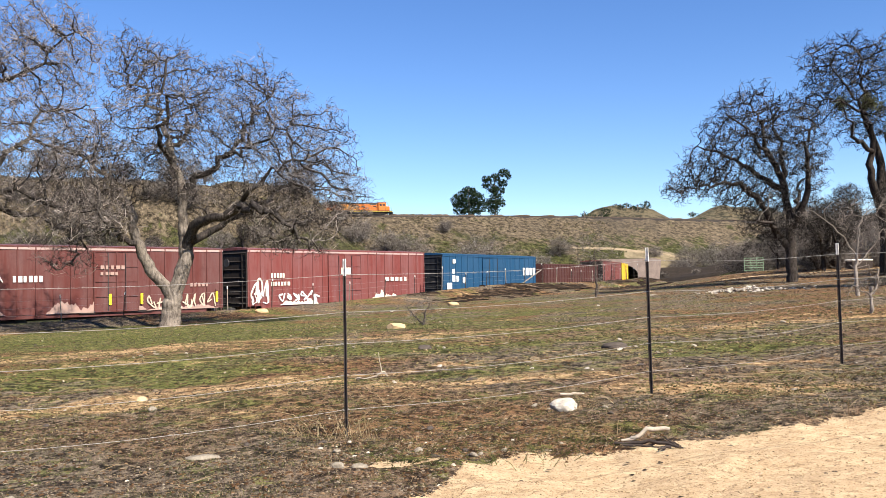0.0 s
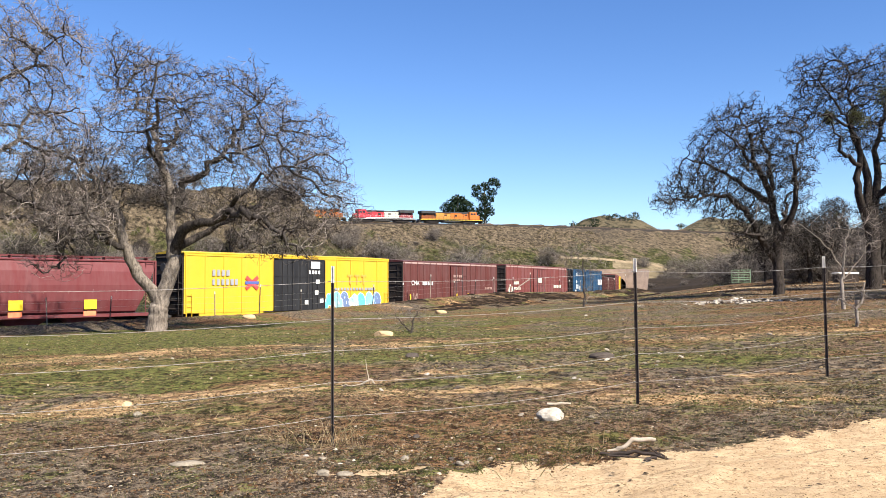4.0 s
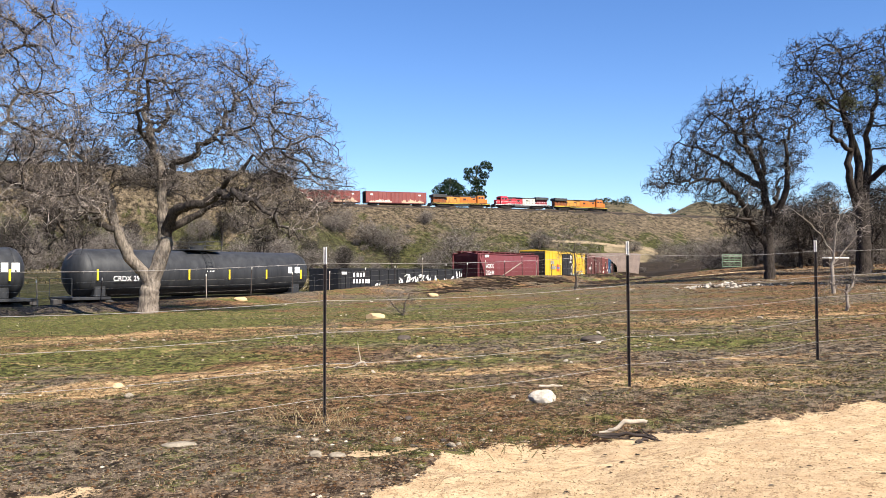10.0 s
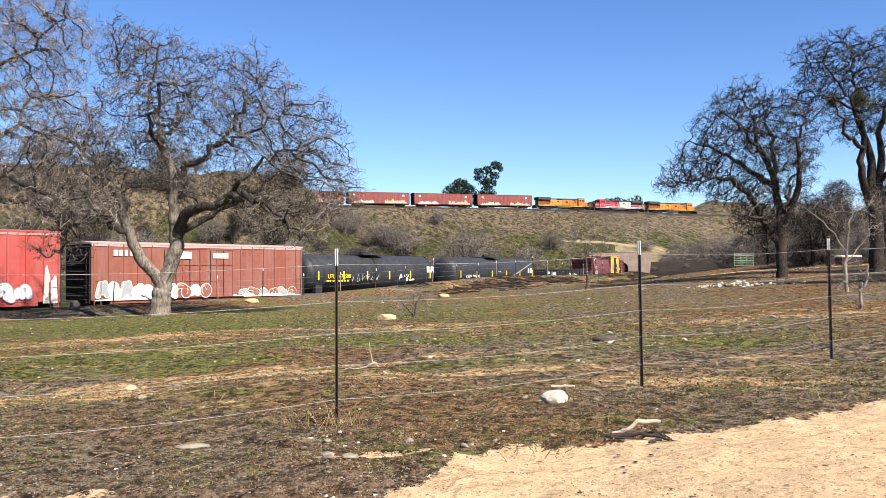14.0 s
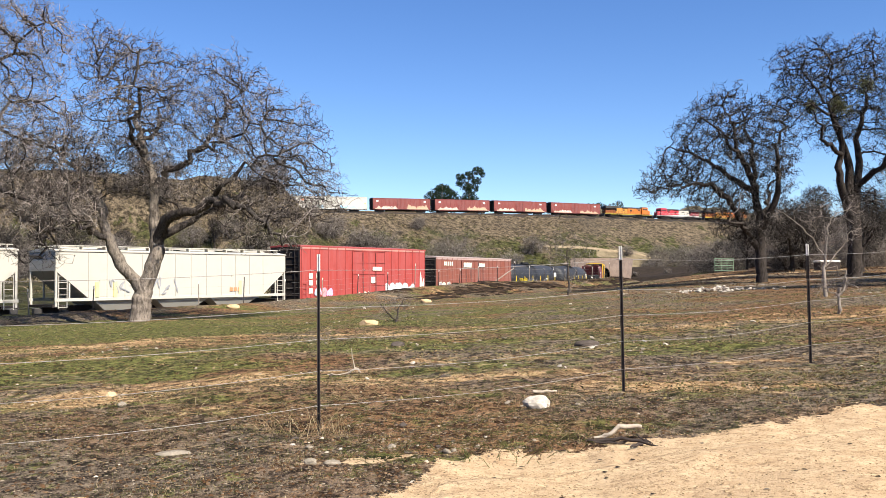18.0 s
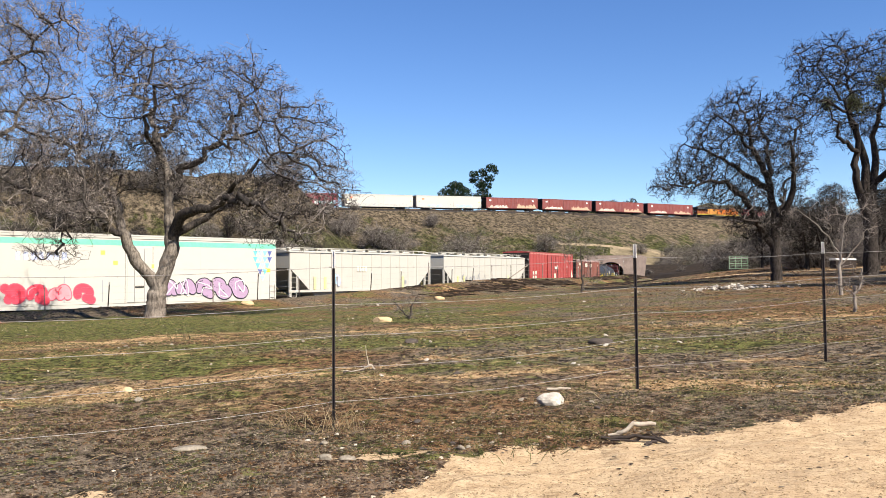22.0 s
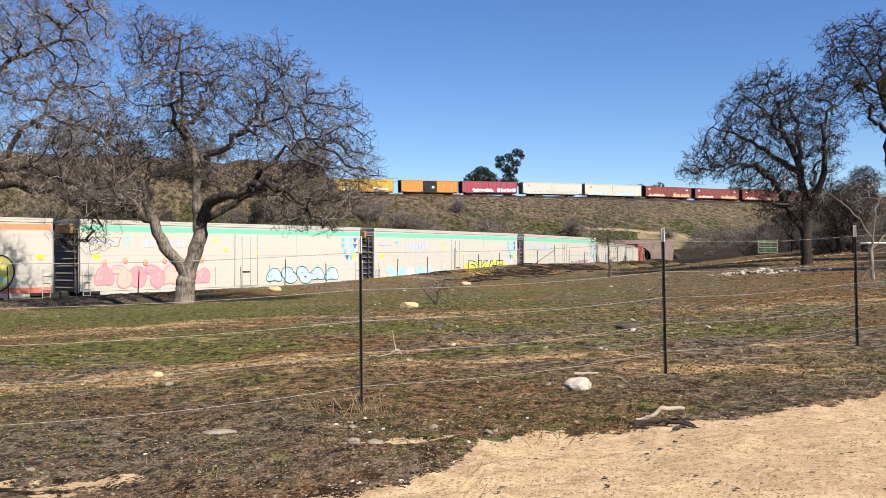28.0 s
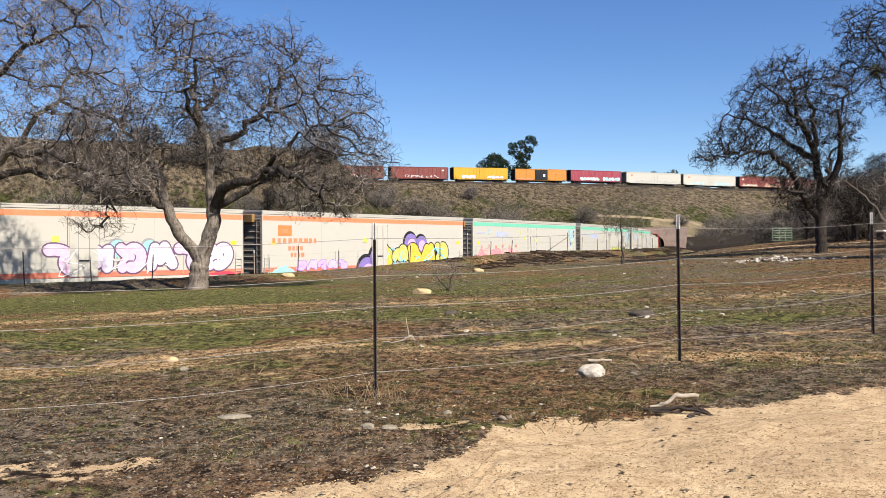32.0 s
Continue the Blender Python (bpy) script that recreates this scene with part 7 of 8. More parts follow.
def island(name, stops, rough=.9):
    """A material whose colour changes from piece to piece."""
    m, nt, b = mat_base(name, rough)
    g = nt.nodes.new("ShaderNodeNewGeometry")
    nt.links.new(ramp(nt, g.outputs["Random Per Island"], stops), b.inputs["Base Color"])
    return m


def blades(name, n, seed, r0, r1, h, w, mat, label, mask, per=5, spread=.05, lean=.5):
    x, y, rng = scatter(n, seed, r0, r1)
    ok = mask(x, y, rng) & (y > road_edge(x) + rng.normal(.04, .10, n)) & (worn_patch_at(x, y) < rng.rand(n) * .6)
    d, s = to_track(x, y)
    ok &= d > 5.5
    x, y = x[ok], y[ok]
    x, y = np.repeat(x, per) + rng.normal(0, spread, len(x) * per), np.repeat(y, per) + rng.normal(0, spread, len(y) * per)
    z = height(x, y)
    r = np.hypot(x, y)
    hh = h * rng.uniform(.5, 1.3, len(x)) * (1 + .012 * r)
    ww = w * (1 + .07 * r)
    a = rng.uniform(0, 2 * np.pi, len(x))
    dx, dy = np.cos(a) * ww, np.sin(a) * ww
    lx, ly = rng.normal(0, lean, len(x)) * hh, rng.normal(0, lean, len(x)) * hh
    V = np.stack([np.stack([x - dx, y - dy, z - .01], 1), np.stack([x + dx, y + dy, z - .01], 1), np.stack([x + lx, y + ly, z + hh], 1)], 1).reshape(-1, 3)
    return stuff_mesh(name, V, np.arange(len(V)).reshape(-1, 3), mat, label, "grass")


def clods(name, n, seed, r0, r1, size, mat, label, category, flat_=.5, mask=None, half=30, road=False):
    x, y, rng = scatter(n, seed, r0, r1, 1.0, half)
    d, s = to_track(x, y)
    e = road_edge(x)
    ok = (d > 5) & ((y > e - np.abs(rng.normal(0, .09, n))) & (worn_patch_at(x, y) < rng.rand(n) * .8) if not road else (y < e + rng.normal(0, .05, n)) & (y > 3.6))
    if mask is not None:
        ok &= mask(x, y, rng)
    x, y = x[ok], y[ok]
    m = len(x)
    z = height(x, y)
    r = np.hypot(x, y)
    k = size * rng.uniform(.4, 1.6, m) ** 1.5 * (1 + .035 * r)
    base = np.array([(1, 0, 0), (-.5, .87, 0), (-.5, -.87, 0), (.25, .4, .8), (.2, -.45, .7), (-.5, .05, .75)])
    P = base[None] * (1 + rng.normal(0, .22, (m, 6, 3)))
    P[:, :, 2] *= flat_
    a = rng.uniform(0, 6.28, m)
    c, s2 = np.cos(a), np.sin(a)
    Q = np.stack([P[:, :, 0] * c[:, None] - P[:, :, 1] * s2[:, None], P[:, :, 0] * s2[:, None] + P[:, :, 1] * c[:, None], P[:, :, 2]], -1) * k[:, None, None]
    Q += np.stack([x, y, z - .08 * k + (.014 if road else 0)], 1)[:, None]
    tri = np.array([(0, 1, 3), (1, 5, 3), (1, 2, 5), (2, 4, 5), (2, 0, 4), (0, 3, 4), (3, 5, 4)])
    F = (np.arange(m)[:, None, None] * 6 + tri[None]).reshape(-1, 3)
    return stuff_mesh(name, Q.reshape(-1, 3), F, mat, label, category)


GREEN = island("short_green_grass", [(0, (.028, .032, .010)), (.5, (.070, .076, .022)), (1, (.115, .118, .042))])
STRAW = island("dry_straw", [(0, (.12, .075, .035)), (.5, (.22, .16, .09)), (1, (.38, .295, .175))])
LITTER = island("dead_leaf_litter", [(0, (.018, .013, .010)), (.55, (.07, .05, .036)), (.85, (.15, .115, .082)), (1, (.25, .20, .145))])
GRAVEL = island("loose_gravel", [(0, (.05, .035, .025)), (.6, (.20, .15, .10)), (1, (.46, .40, .31))])
SANDGRIT = island("sand_grit", [(0, (.07, .045, .024)), (.4, (.22, .145, .075)), (1, (.46, .34, .19))])
near_left = lambda x, y: np.exp(-((x + 1.6) / 3.2) ** 2 - ((y - 6.2) / 1.5) ** 2) + np.exp(-((x - 2.5) / 3.5) ** 2 - ((y - road_edge(x) - .5) / .6) ** 2)
blades("green_grass", 34000, 1, 4.6, 46, .013, .0019, GREEN, "short green winter grass in uneven patches over the field", lambda x, y, g: fbm(x * .45, y * 1.2, 2.4, 4) + g.normal(0, .08, len(x)) > .05, 7, .04, .7)
blades("dry_grass", 15000, 2, 4.6, 40, .016, .0021, STRAW, "dry straw-coloured grass over the field", lambda x, y, g: fbm(x * .5, y, 3.0, 4) + g.normal(0, .15, len(x)) < .0, 4, .06, 1.1)
clods("leaf_litter", 90000, 3, 4.4, 30, .008, LITTER, "dead leaves and twigs littering the ground", "litter", .35, lambda x, y, g: (near_left(x, y) > g.rand(len(x)) * .7) | (fbm(x * .5, y, 2.0, 3) + g.normal(0, .1, len(x)) > .12))
clods("gravel", 1000, 4, 4.5, 42, .010, GRAVEL, "loose pale stones strewn over the field", "gravel", .7)
CLOD = island("dirt_clod", [(0, (.03, .017, .009)), (.5, (.08, .042, .02)), (.9, (.14, .085, .046)), (1, (.22, .15, .09))])
clods("dirt_clods", 24000, 14, 4.5, 34, .0085, CLOD, "crumbled clods of reddish dirt over the field", "soil", .6)
TUSSOCK = island("earthy_tussock", [(0, (.03, .021, .012)), (.4, (.085, .064, .03)), (.75, (.14, .12, .045)), (1, (.28, .20, .11))])
clods("grass_tussocks", 15000, 44, 8.5, 48, .0095, TUSSOCK, "small earthy grass tussocks standing over the field", "grass", 1.0, lambda x, y, g: fbm(x * .5, y, 4.0, 4) + .12 * np.tanh(x / 4) + g.normal(0, .15, len(x)) > .0)
CLUMP = island("dead_weed_clump", [(0, (.016, .014, .007)), (.5, (.05, .048, .016)), (.9, (.11, .10, .035)), (1, (.22, .17, .10))])
clods("weed_clumps", 52000, 24, 9, 76, .0075, CLUMP, "low weeds and dead clumps dotting the field", "weeds", .9, lambda x, y, g: fbm(x * .3, y, 5.0, 4) + g.normal(0, .12, len(x)) > .03)
clods("oak_litter", 30000, 34, 40, 100, .016, island("fallen_oak_leaves", [(0, (.02, .012, .007)), (.6, (.06, .034, .018)), (1, (.15, .09, .045))]), "brown fallen leaves under the oaks", "litter", .6, lambda x, y, g: (x / y > .24 + g.normal(0, .03, len(x))) & (fbm(x * .4, y, 6.0, 3) + g.normal(0, .12, len(x)) > -.08))
clods("road_grit", 34000, 5, 3.9, 16, .0034, SANDGRIT, "coarse sand grains and grit on the road", "gravel", .6, None, 34, True)
clods("road_litter", 520, 6, 4.2, 12, .010, LITTER, "dark bits of leaf and bark on the road", "litter", .3, None, 34, True)

DARKSOIL = island("dark_bank_soil", [(0, (.010, .007, .005)), (.7, (.028, .019, .013)), (1, (.09, .06, .038))])


def bank_soil():
    rng = np.random.RandomState(15)
    n = 9000
    s = rng.uniform(8, 78, n)
    d = rng.normal(10.2, 1.0, n)
    ok = fbm(s * .35, d * 2.2, 2.6, 4) + rng.normal(0, .08, n) > -.02
    s, d = s[ok], d[ok]
    hd = np.interp(s, TS, HEAD)
    x, y = np.interp(s, TS, TX) + np.cos(hd) * d, np.interp(s, TS, TY) - np.sin(hd) * d
    z = height(x, y)
    m = len(x)
    k = rng.uniform(.08, .34, m)
    base = np.array([(1, 0, 0), (-.5, .87, 0), (-.5, -.87, 0), (.25, .4, .5), (.2, -.45, .45), (-.5, .05, .5)])
    P = base[None] * (1 + rng.normal(0, .25, (m, 6, 3))) * k[:, None, None] * np.array((1.8, 1, .6))
    P += np.stack([x, y, z - .03], 1)[:, None]
    tri = np.array([(0, 1, 3), (1, 5, 3), (1, 2, 5), (2, 4, 5), (2, 0, 4), (0, 3, 4), (3, 5, 4)])
    stuff_mesh("bank_soil", P.reshape(-1, 3), (np.arange(m)[:, None, None] * 6 + tri[None]).reshape(-1, 3), DARKSOIL, "dark damp soil and dead brush on the railway bank", "soil")


bank_soil()


def tuft(x, y, n, h, seed, label, mat=None, sp=.12, droop=.5):
    rng = np.random.RandomState(seed)
    br = []
    for i in range(n):
        a = np.append(rng.normal(0, sp, 2), -.02)
        v = np.append(rng.normal(0, droop, 2), 1.0)
        k = h * rng.uniform(.4, 1.1)
        b_ = a + v * k * .6
        c_ = b_ + np.append(v[:2] * k * .8, k * rng.uniform(-.1, .4))
        br.append((np.array([a, b_, c_]), np.array([.0025, .002, .001]), 3))
    me = tubes("grass_tuft", br, mat or STRAW)
    ob = new("grass_tuft", me)
    ob["kind"] = "stuff"
    ob.matrix_world = pose(x, y, zat(x, y))
    tagged(ob, label, "grass")


tuft(-.85, 7.3, 46, .26, 1, "tall dry grass tuft at the foot of a fence post")
tuft(-1.25, 7.5, 40, .24, 2, "dry grass tuft beside a fence post", None, .16)
tuft(.98, 6.75, 60, .13, 3, "low green grass tuft by the road", GREEN, .16, .7)
tuft(.35, 6.35, 60, .10, 4, "low green grass tuft by the road", GREEN, .25, .7)
tuft(-.35, 6.1, 40, .1, 5, "small green grass tuft in the dirt", GREEN, .15, .7)
tuft(3.9, 9.1, 36, .3, 6, "pale bent straw stalks by the road", None, .2, 1.5)
tuft(3.4, 9.6, 26, .22, 7, "pale bent straw stalks by the fence", None, .25, 1.4)
tuft(5.6, 10.4, 30, .26, 8, "pale dry grass along the fence", None, .4, 1.2)
for i in range(14):
    tuft(kr.uniform(-3.2, 4.5), kr.uniform(6.9, 10.5), 16, .15, 30 + i, "sparse dry grass stalks", None, .2, 1.0)


def stick(name, label, x, y, paths, mat, seed, z=0.0):
    rng = np.random.RandomState(seed)
    br = []
    for pts in paths:
        f = fine(pts, max(5, len(pts) * 2))
        f[1:-1, :3] += rng.normal(0, .006, (len(f) - 2, 3))
        br.append((f[:, :3], f[:, 3], 7))
    ob = new(name, tubes(name, br, mat))
    ob.matrix_world = pose(x, y, zat(x, y) + z)
    return tagged(ob, label, "branch")


stick("driftwood_branch", "bleached crooked branch lying at the road's edge", 1.36, 6.6,
      [[(-.17, .02, .02, .009), (-.06, .0, .05, .015), (.0, 0, .10, .018), (.08, .01, .11, .019), (.18, .0, .10, .016)], [(-.06, 0, .05, .016), (-.12, .02, .03, .01)]], M_DRIFT, 1)
stick("dead_branch", "dark dead branch lying on the road", 1.36, 6.46,
      [[(-.24, .06, .02, .012), (-.08, .02, .035, .014), (.06, -.04, .03, .012), (.16, -.12, .03, .010), (.24, -.22, .015, .006)], [(-.2, .0, .015, .008), (0, -.03, .02, .008), (.14, -.02, .04, .008), (.2, -.1, .02, .006)], [(.12, -.14, .02, .012), (.02, -.2, .015, .008)], [(.16, -.1, .03, .007), (.1, -.03, .08, .004)]], M_CHAR, 2)
stick("dead_branch", "fallen pale branch behind the fence post", -1.02, 11.4, [[(-.06, 0, .02, .012), (.0, 0, .05, .014), (.06, .02, .08, .013), (.11, 0, .03, .009)], [(.03, 0, .07, .008), (.01, 0, .22, .005), (-.01, .02, .33, .003)], [(-.06, 0, .02, .008), (-.3, -.1, .01, .004)]], M_DRIFT, 3)
stick("dead_branch", "short pale stick in the grass", 1.15, 9.2, [[(-.12, 0, .015, .015), (0, .01, .02, .017), (.13, 0, .015, .012)]], M_DRIFT, 4)
for i in range(6):
    x, y = kr.uniform(-2.6, .2), kr.uniform(5.6, 7.0)
    a = kr.uniform(-.4, .9)
    l = kr.uniform(.08, .22)
    stick("dry_stalk", "thin pale dry stalk on the ground", x, y, [[(-l * math.cos(a), -l * math.sin(a), .01, .002), (0, 0, kr.uniform(.02, .07), .002), (l * math.cos(a), l * math.sin(a), .012, .001)]], STRAW, 40 + i)


# ---- gate, corral and house at the far side ----
def gate():
    x, y, z = at_px(1303, 96)
    g = thing("field_gate", "pale green tubular steel field gate", "gate", pose(x, y, z, 0, 0, -14))
    mt = plain("pale_green_tube", (.26, .36, .23), .6, .2, .2)
    for i in range(6):
        part("rail", cyl((-.95, 0, .25 + i * .26), (.95, 0, .25 + i * .26), .035, n=8), mt, g)
    for xx in (-.95, -.3, .3, .95):
        part("upright", cyl((xx, 0, .15), (xx, 0, 1.6), .035, n=8), mt, g)


gate()


def rail_fence():
    for i in range(3, 15):
        x = 30 + i * 2.6
        y = 104 - .35 * i
        z = zat(x, y)
        p = thing("rail_fence_panel", "dark wooden rail fence panel under the oaks", "fence", pose(x, y, z, 0, 0, -8), "panels of the rail fence")
        part("post", box(-.06, .06, -.06, .06, -.3, 1.25, .01), M_TIE, p)
        for h in (.45, .8, 1.12):
            part("rail", box(.06, 2.55, -.03, .03, h - .05, h + .05, .01), M_TIE, p)


rail_fence()


def house():
    x, y, z = at_px(1508, 118)
    m = pose(x, y, z - .3, 0, 0, -12)
    h = thing("house", "small cream-walled building behind the oaks", "house", m)
    cream = plain("cream_render", (.72, .60, .36), .9, 0, .12)
    brown = plain("brown_boards", (.16, .09, .055), .9, 0, .3)
    part("wall", box(-.6, 2.0, 0, 5, 0, 3.0, .02), cream, h)
    part("wall", box(-2.6, -.62, .4, 5, 0, 2.3, .02), brown, h, "dark brown boarded wall")
    bm = bmesh.new()
    vs = [bm.verts.new(v) for v in ((-2.9, -.2, 2.95), (2.3, -.2, 3.05), (2.3, 2.5, 3.4), (-2.9, 2.5, 3.3), (-2.9, 5.5, 2.95), (2.3, 5.5, 3.05))]
    bm.faces.new((vs[0], vs[1], vs[2], vs[3]))
    bm.faces.new((vs[3], vs[2], vs[5], vs[4]))
    r = bmesh.ops.extrude_face_region(bm, geom=list(bm.faces))
    bmesh.ops.translate(bm, verts=[g for g in r["geom"] if isinstance(g, bmesh.types.BMVert)], vec=(0, 0, .15))
    part("roof", bm, brown, h)
    part("window", box(1.1, 1.7, -.03, .02, 1.2, 2.1, .01), flat("dark_pane", (.03, .035, .04), .2), h)
    part("door", box(.0, .9, -.03, .02, 0, 2.05, .01), brown, h)


house()
WHITE_LID = plain("white_lid", (.7, .68, .64), .6)
for px_, Z in ((1487, 82), (1455, 90)):
    x, y, z = at_px(px_, Z)
    b = thing("storage_bin", "white-topped dark storage bin under the oaks", "bin", pose(x, y, z, 0, 0, 10))
    part("bin_body", box(-1.0, 1.0, -.5, .5, 0, .75, .03), M_CHAR, b)
    part("lid", box(-1.05, 1.05, -.55, .55, .75, .9, .05), WHITE_LID if px_ == 1487 else M_CHAR, b)

# ---- the two halves of the train ----
K = 0.92            # plan scale of the lower track


def lower_shift(t):
    dt = t - 28.0
    return K * (9.35 * dt - 0.00873 * dt * dt / 2)


def chord(at, s, half):
    a, b = at(s - half), at(s + half)
    c, d = (a + b) / 2, b - a
    return pose(*c) @ Matrix.Rotation(math.atan2(d[1], d[0]), 4, "Z") @ Matrix.Rotation(-math.atan2(d[2], math.hypot(d[0], d[1])), 4, "Y")


MOVERS = []


def lower_car(car, r, f):
    MOVERS.append((car, K * (r + f) / 2, K * (f - r) * 0.36, True))
    return car


def upper_car(car, r, f):
    if car.name.split(".")[0] != "locomotive":
        part("brake_gear", box(-5.0, 5.0, -0.45, 0.45, 0.40, 1.0, 0.04), M_SHADE, car)
    car.scale = (1, 1, 0.83)          # the far cars are low for their length
    MOVERS.append((car, (r + f) / 2, (f - r) * 0.36, False))
    return car


rg = random.Random(12)
RED_A = paint("red_oxide_paint_old", (0.120, 0.034, 0.028), 0.45, 0.12)
RED_B = paint("red_oxide_paint", (0.185, 0.045, 0.038), 0.4, 0.16)
BRICK = paint("brick_brown_paint", (0.26, 0.080, 0.052), 0.5, 0.2)
BRIGHT = paint("bright_red_paint", (0.40, 0.062, 0.052), 0.35, 0.14)
MAROON = paint("red_maroon_hopper_paint", (0.155, 0.034, 0.036), 0.2, 0.08)
BLUE = paint("blue_paint", (0.014, 0.068, 0.145), 0.3, 0.05)
YEL = paint("yellow_paint", (0.68, 0.43, 0.032), 0.14, 0.05)
ORANGE = paint("orange_paint", (0.60, 0.16, 0.018), 0.2, 0.08)
AMBER = paint("amber_paint", (0.60, 0.25, 0.04), 0.25, 0.12)
BLK = paint("black_car_paint", (0.020, 0.020, 0.022), 0.3, 0.05)
WHT = paint("white_hopper_paint", (0.60, 0.56, 0.48), 0.16, 0.0)
GRN = flat("green_stripe_paint", (0.16, 0.50, 0.34))
ORS = flat("orange_stripe_paint", (0.80, 0.22, 0.10))
PALE = flat("pale_roof_edge", (0.40, 0.27, 0.24))
BUFF = flat("buffed_paint", (0.34, 0.22, 0.18))
PINK, RED, CYAN, LIME = flat("pink_spray", (0.80, 0.26, 0.28)), flat("red_spray", (0.75, 0.05, 0.08)), flat("cyan_spray", (0.22, 0.62, 0.74)), flat("lime_spray", (0.56, 0.60, 0.16))
LILAC, PURPLE, GOLD, MINT = flat("lilac_spray", (0.58, 0.36, 0.62)), flat("purple_spray", (0.22, 0.16, 0.42)), flat("gold_spray", (0.62, 0.46, 0.05)), flat("mint_spray", (0.30, 0.62, 0.55))
GREYP, TEAL, SKYB, ORP = flat("grey_spray", (0.28, 0.28, 0.29)), flat("teal_mark", (0.13, 0.45, 0.48)), flat("sky_spray", (0.35, 0.62, 0.80)), flat("orange_logo", (0.80, 0.20, 0.06))
CREAMP, NAVY, FADEBLUE = flat("cream_spray", (0.72, 0.66, 0.52)), flat("navy_mark", (0.08, 0.11, 0.30)), flat("faded_blue_mark", (0.42, 0.45, 0.60))


def lower_train():
    # two far cars already at the tunnel when the clip begins
    c, W = boxcar(17.4, 5.0, YEL, "yellow boxcar running into the tunnel")
    lower_car(c, 358.2, 377.2)
    c, W = boxcar(17.4, 5.0, RED_B, "dusty red boxcar near the tunnel portal")
    lower_car(c, 337.0, 356.2)
    c, W = gondola(21.3, 4.2, paint("brown_hopper_paint", (0.085, 0.03, 0.025), 0.5, 0.06), "brown open-topped hopper with heavy side ribs", 1.0, "open_hopper_car")
    lower_car(c, 309.9, 333.2)
    # blue boxcar
    L = 18.5
    c, W = boxcar(L, 5.05, BLUE, "blue ribbed boxcar with white stencils and low graffiti", 1.05, (0.38, 0.60), BLK)
    text = [(6.2 + i * 0.75) for i in range(4)]
    for x in text:
        side_plate(c, "stencil_bar", x, x + 0.5, 3.0, 3.75, W + 0.052, WHITE)
    for x, z, w, h in ((-7.7, 2.5, .5, .55), (-7.0, 2.5, .4, .5), (-5.9, 2.4, .5, .45), (-7.7, 3.2, .4, .4), (-8.6, 1.5, .8, .9), (-2.0, 3.9, .6, .4), (1.2, 3.9, .6, .4), (-7.6, 4.1, .5, .35)):
        side_plate(c, "stencil_bar", x, x + w, z, z + h, W + 0.052, WHITE)
    scribble(c, -7.6, -2.6, 1.15, 1.9, W + 0.06, WHITE, 3, 6, 0.08)
    scribble(c, -1.6, 6.4, 1.2, 1.8, W + 0.085, CREAMP, 8, 7, 0.06)
    lower_car(c, 287.7, 308.0)
    # red boxcar with three tags
    L = 18.8
    c, W = boxcar(L, 5.1, RED_B, "faded red boxcar with white graffiti along its foot", 0.98, (0.40, 0.585), M_SHADE, PALE)
    V = W + 0.055
    scribble(c, -9.2, -7.6, 1.2, 3.0, V, CREAMP, 4, 3, .09)
    scribble(c, -9.1, -7.7, 1.2, 2.6, V + .006, WHITE, 44, 3, .05)
    worn_patch(c, -6.6, -2.9, 1.1, 1.5, V, CREAMP, 45)
    scribble(c, -6.7, -2.8, 1.15, 2.05, V + .004, WHITE, 6, 6, .08)
    worn_patch(c, 2.3, 6.2, 1.1, 2.0, V, CREAMP, 7)
    bars(c, 4.5, 2.65, 2.8, .30, V, 5, CREAMP, rg)
    bars(c, -7.4, 3.0, 1.3, .3, V, 5, CREAMP, rg)
    bars(c, -7.4, 2.45, 1.8, .26, V, 6, CREAMP, rg)
    side_plate(c, "placard", -0.6, 0.4, 3.2, 3.7, W + 0.13, CREAMP)
    lower_car(c, 264.5, 285.1)
    # old red boxcar
    L = 16.0
    c, W = boxcar(L, 5.05, RED_A, "weathered red boxcar with buffed graffiti patches", 0.98, (0.46, 0.63), M_SHADE, PALE)
    V = W + 0.055
    worn_patch(c, -7.4, -5.6, 1.1, 1.5, V, BUFF, 5)
    scribble(c, -7.0, -6.0, 1.5, 2.3, V + .004, BUFF, 15, 2, .07)
    worn_patch(c, -3.4, 0.4, 1.1, 2.0, V, BUFF, 6)
    worn_patch(c, .6, 2.6, 1.15, 1.5, V, BUFF, 16)
    scribble(c, 2.7, 7.4, 1.15, 2.1, V + .004, flat("faded_cream_spray", (.5, .4, .3)), 9, 8, .06)
    worn_patch(c, 2.6, 7.6, 1.1, 1.5, V, BUFF, 17)
    for x in (-7.2, 0.2, 2.2, 7.4):
        side_plate(c, "reflector", x, x + .16, 1.5, 2.15, W + 0.12, YELLOW)
    text_on(c, "CNA", -6.9, 2.9, .55, V, WHITE)
    bars(c, -5.2, 2.9, 1.7, .34, V, 6, WHITE, rg)
    bars(c, -.3, 3.6, 1.6, .22, W + .13, 5, BUFF, rg)
    bars(c, -.3, 3.25, 1.2, .18, W + .13, 4, BUFF, rg)
    bars(c, 5.6, 2.5, 1.4, .22, V, 5, BUFF, rg)
    lower_car(c, 245.2, 262.6)
    # yellow boxcar with black doors
    L = 19.5
    c, W = boxcar(L, 5.13, YEL, "bright yellow boxcar with a black double door", 1.5, (0.38, 0.63), M_SHADE, YEL, None, True, BLK)
    V = W + 0.055
    for a in (-1, 1):
        part("logo_bar", box(-0.65, 0.65, -0.004, 0.004, -0.13, 0.13), flat("red_logo", (0.6, 0.06, 0.05)), c, m=pose(-4.3, -V - 0.004 - .004 * a, 3.05, 0, a * 38, 0))
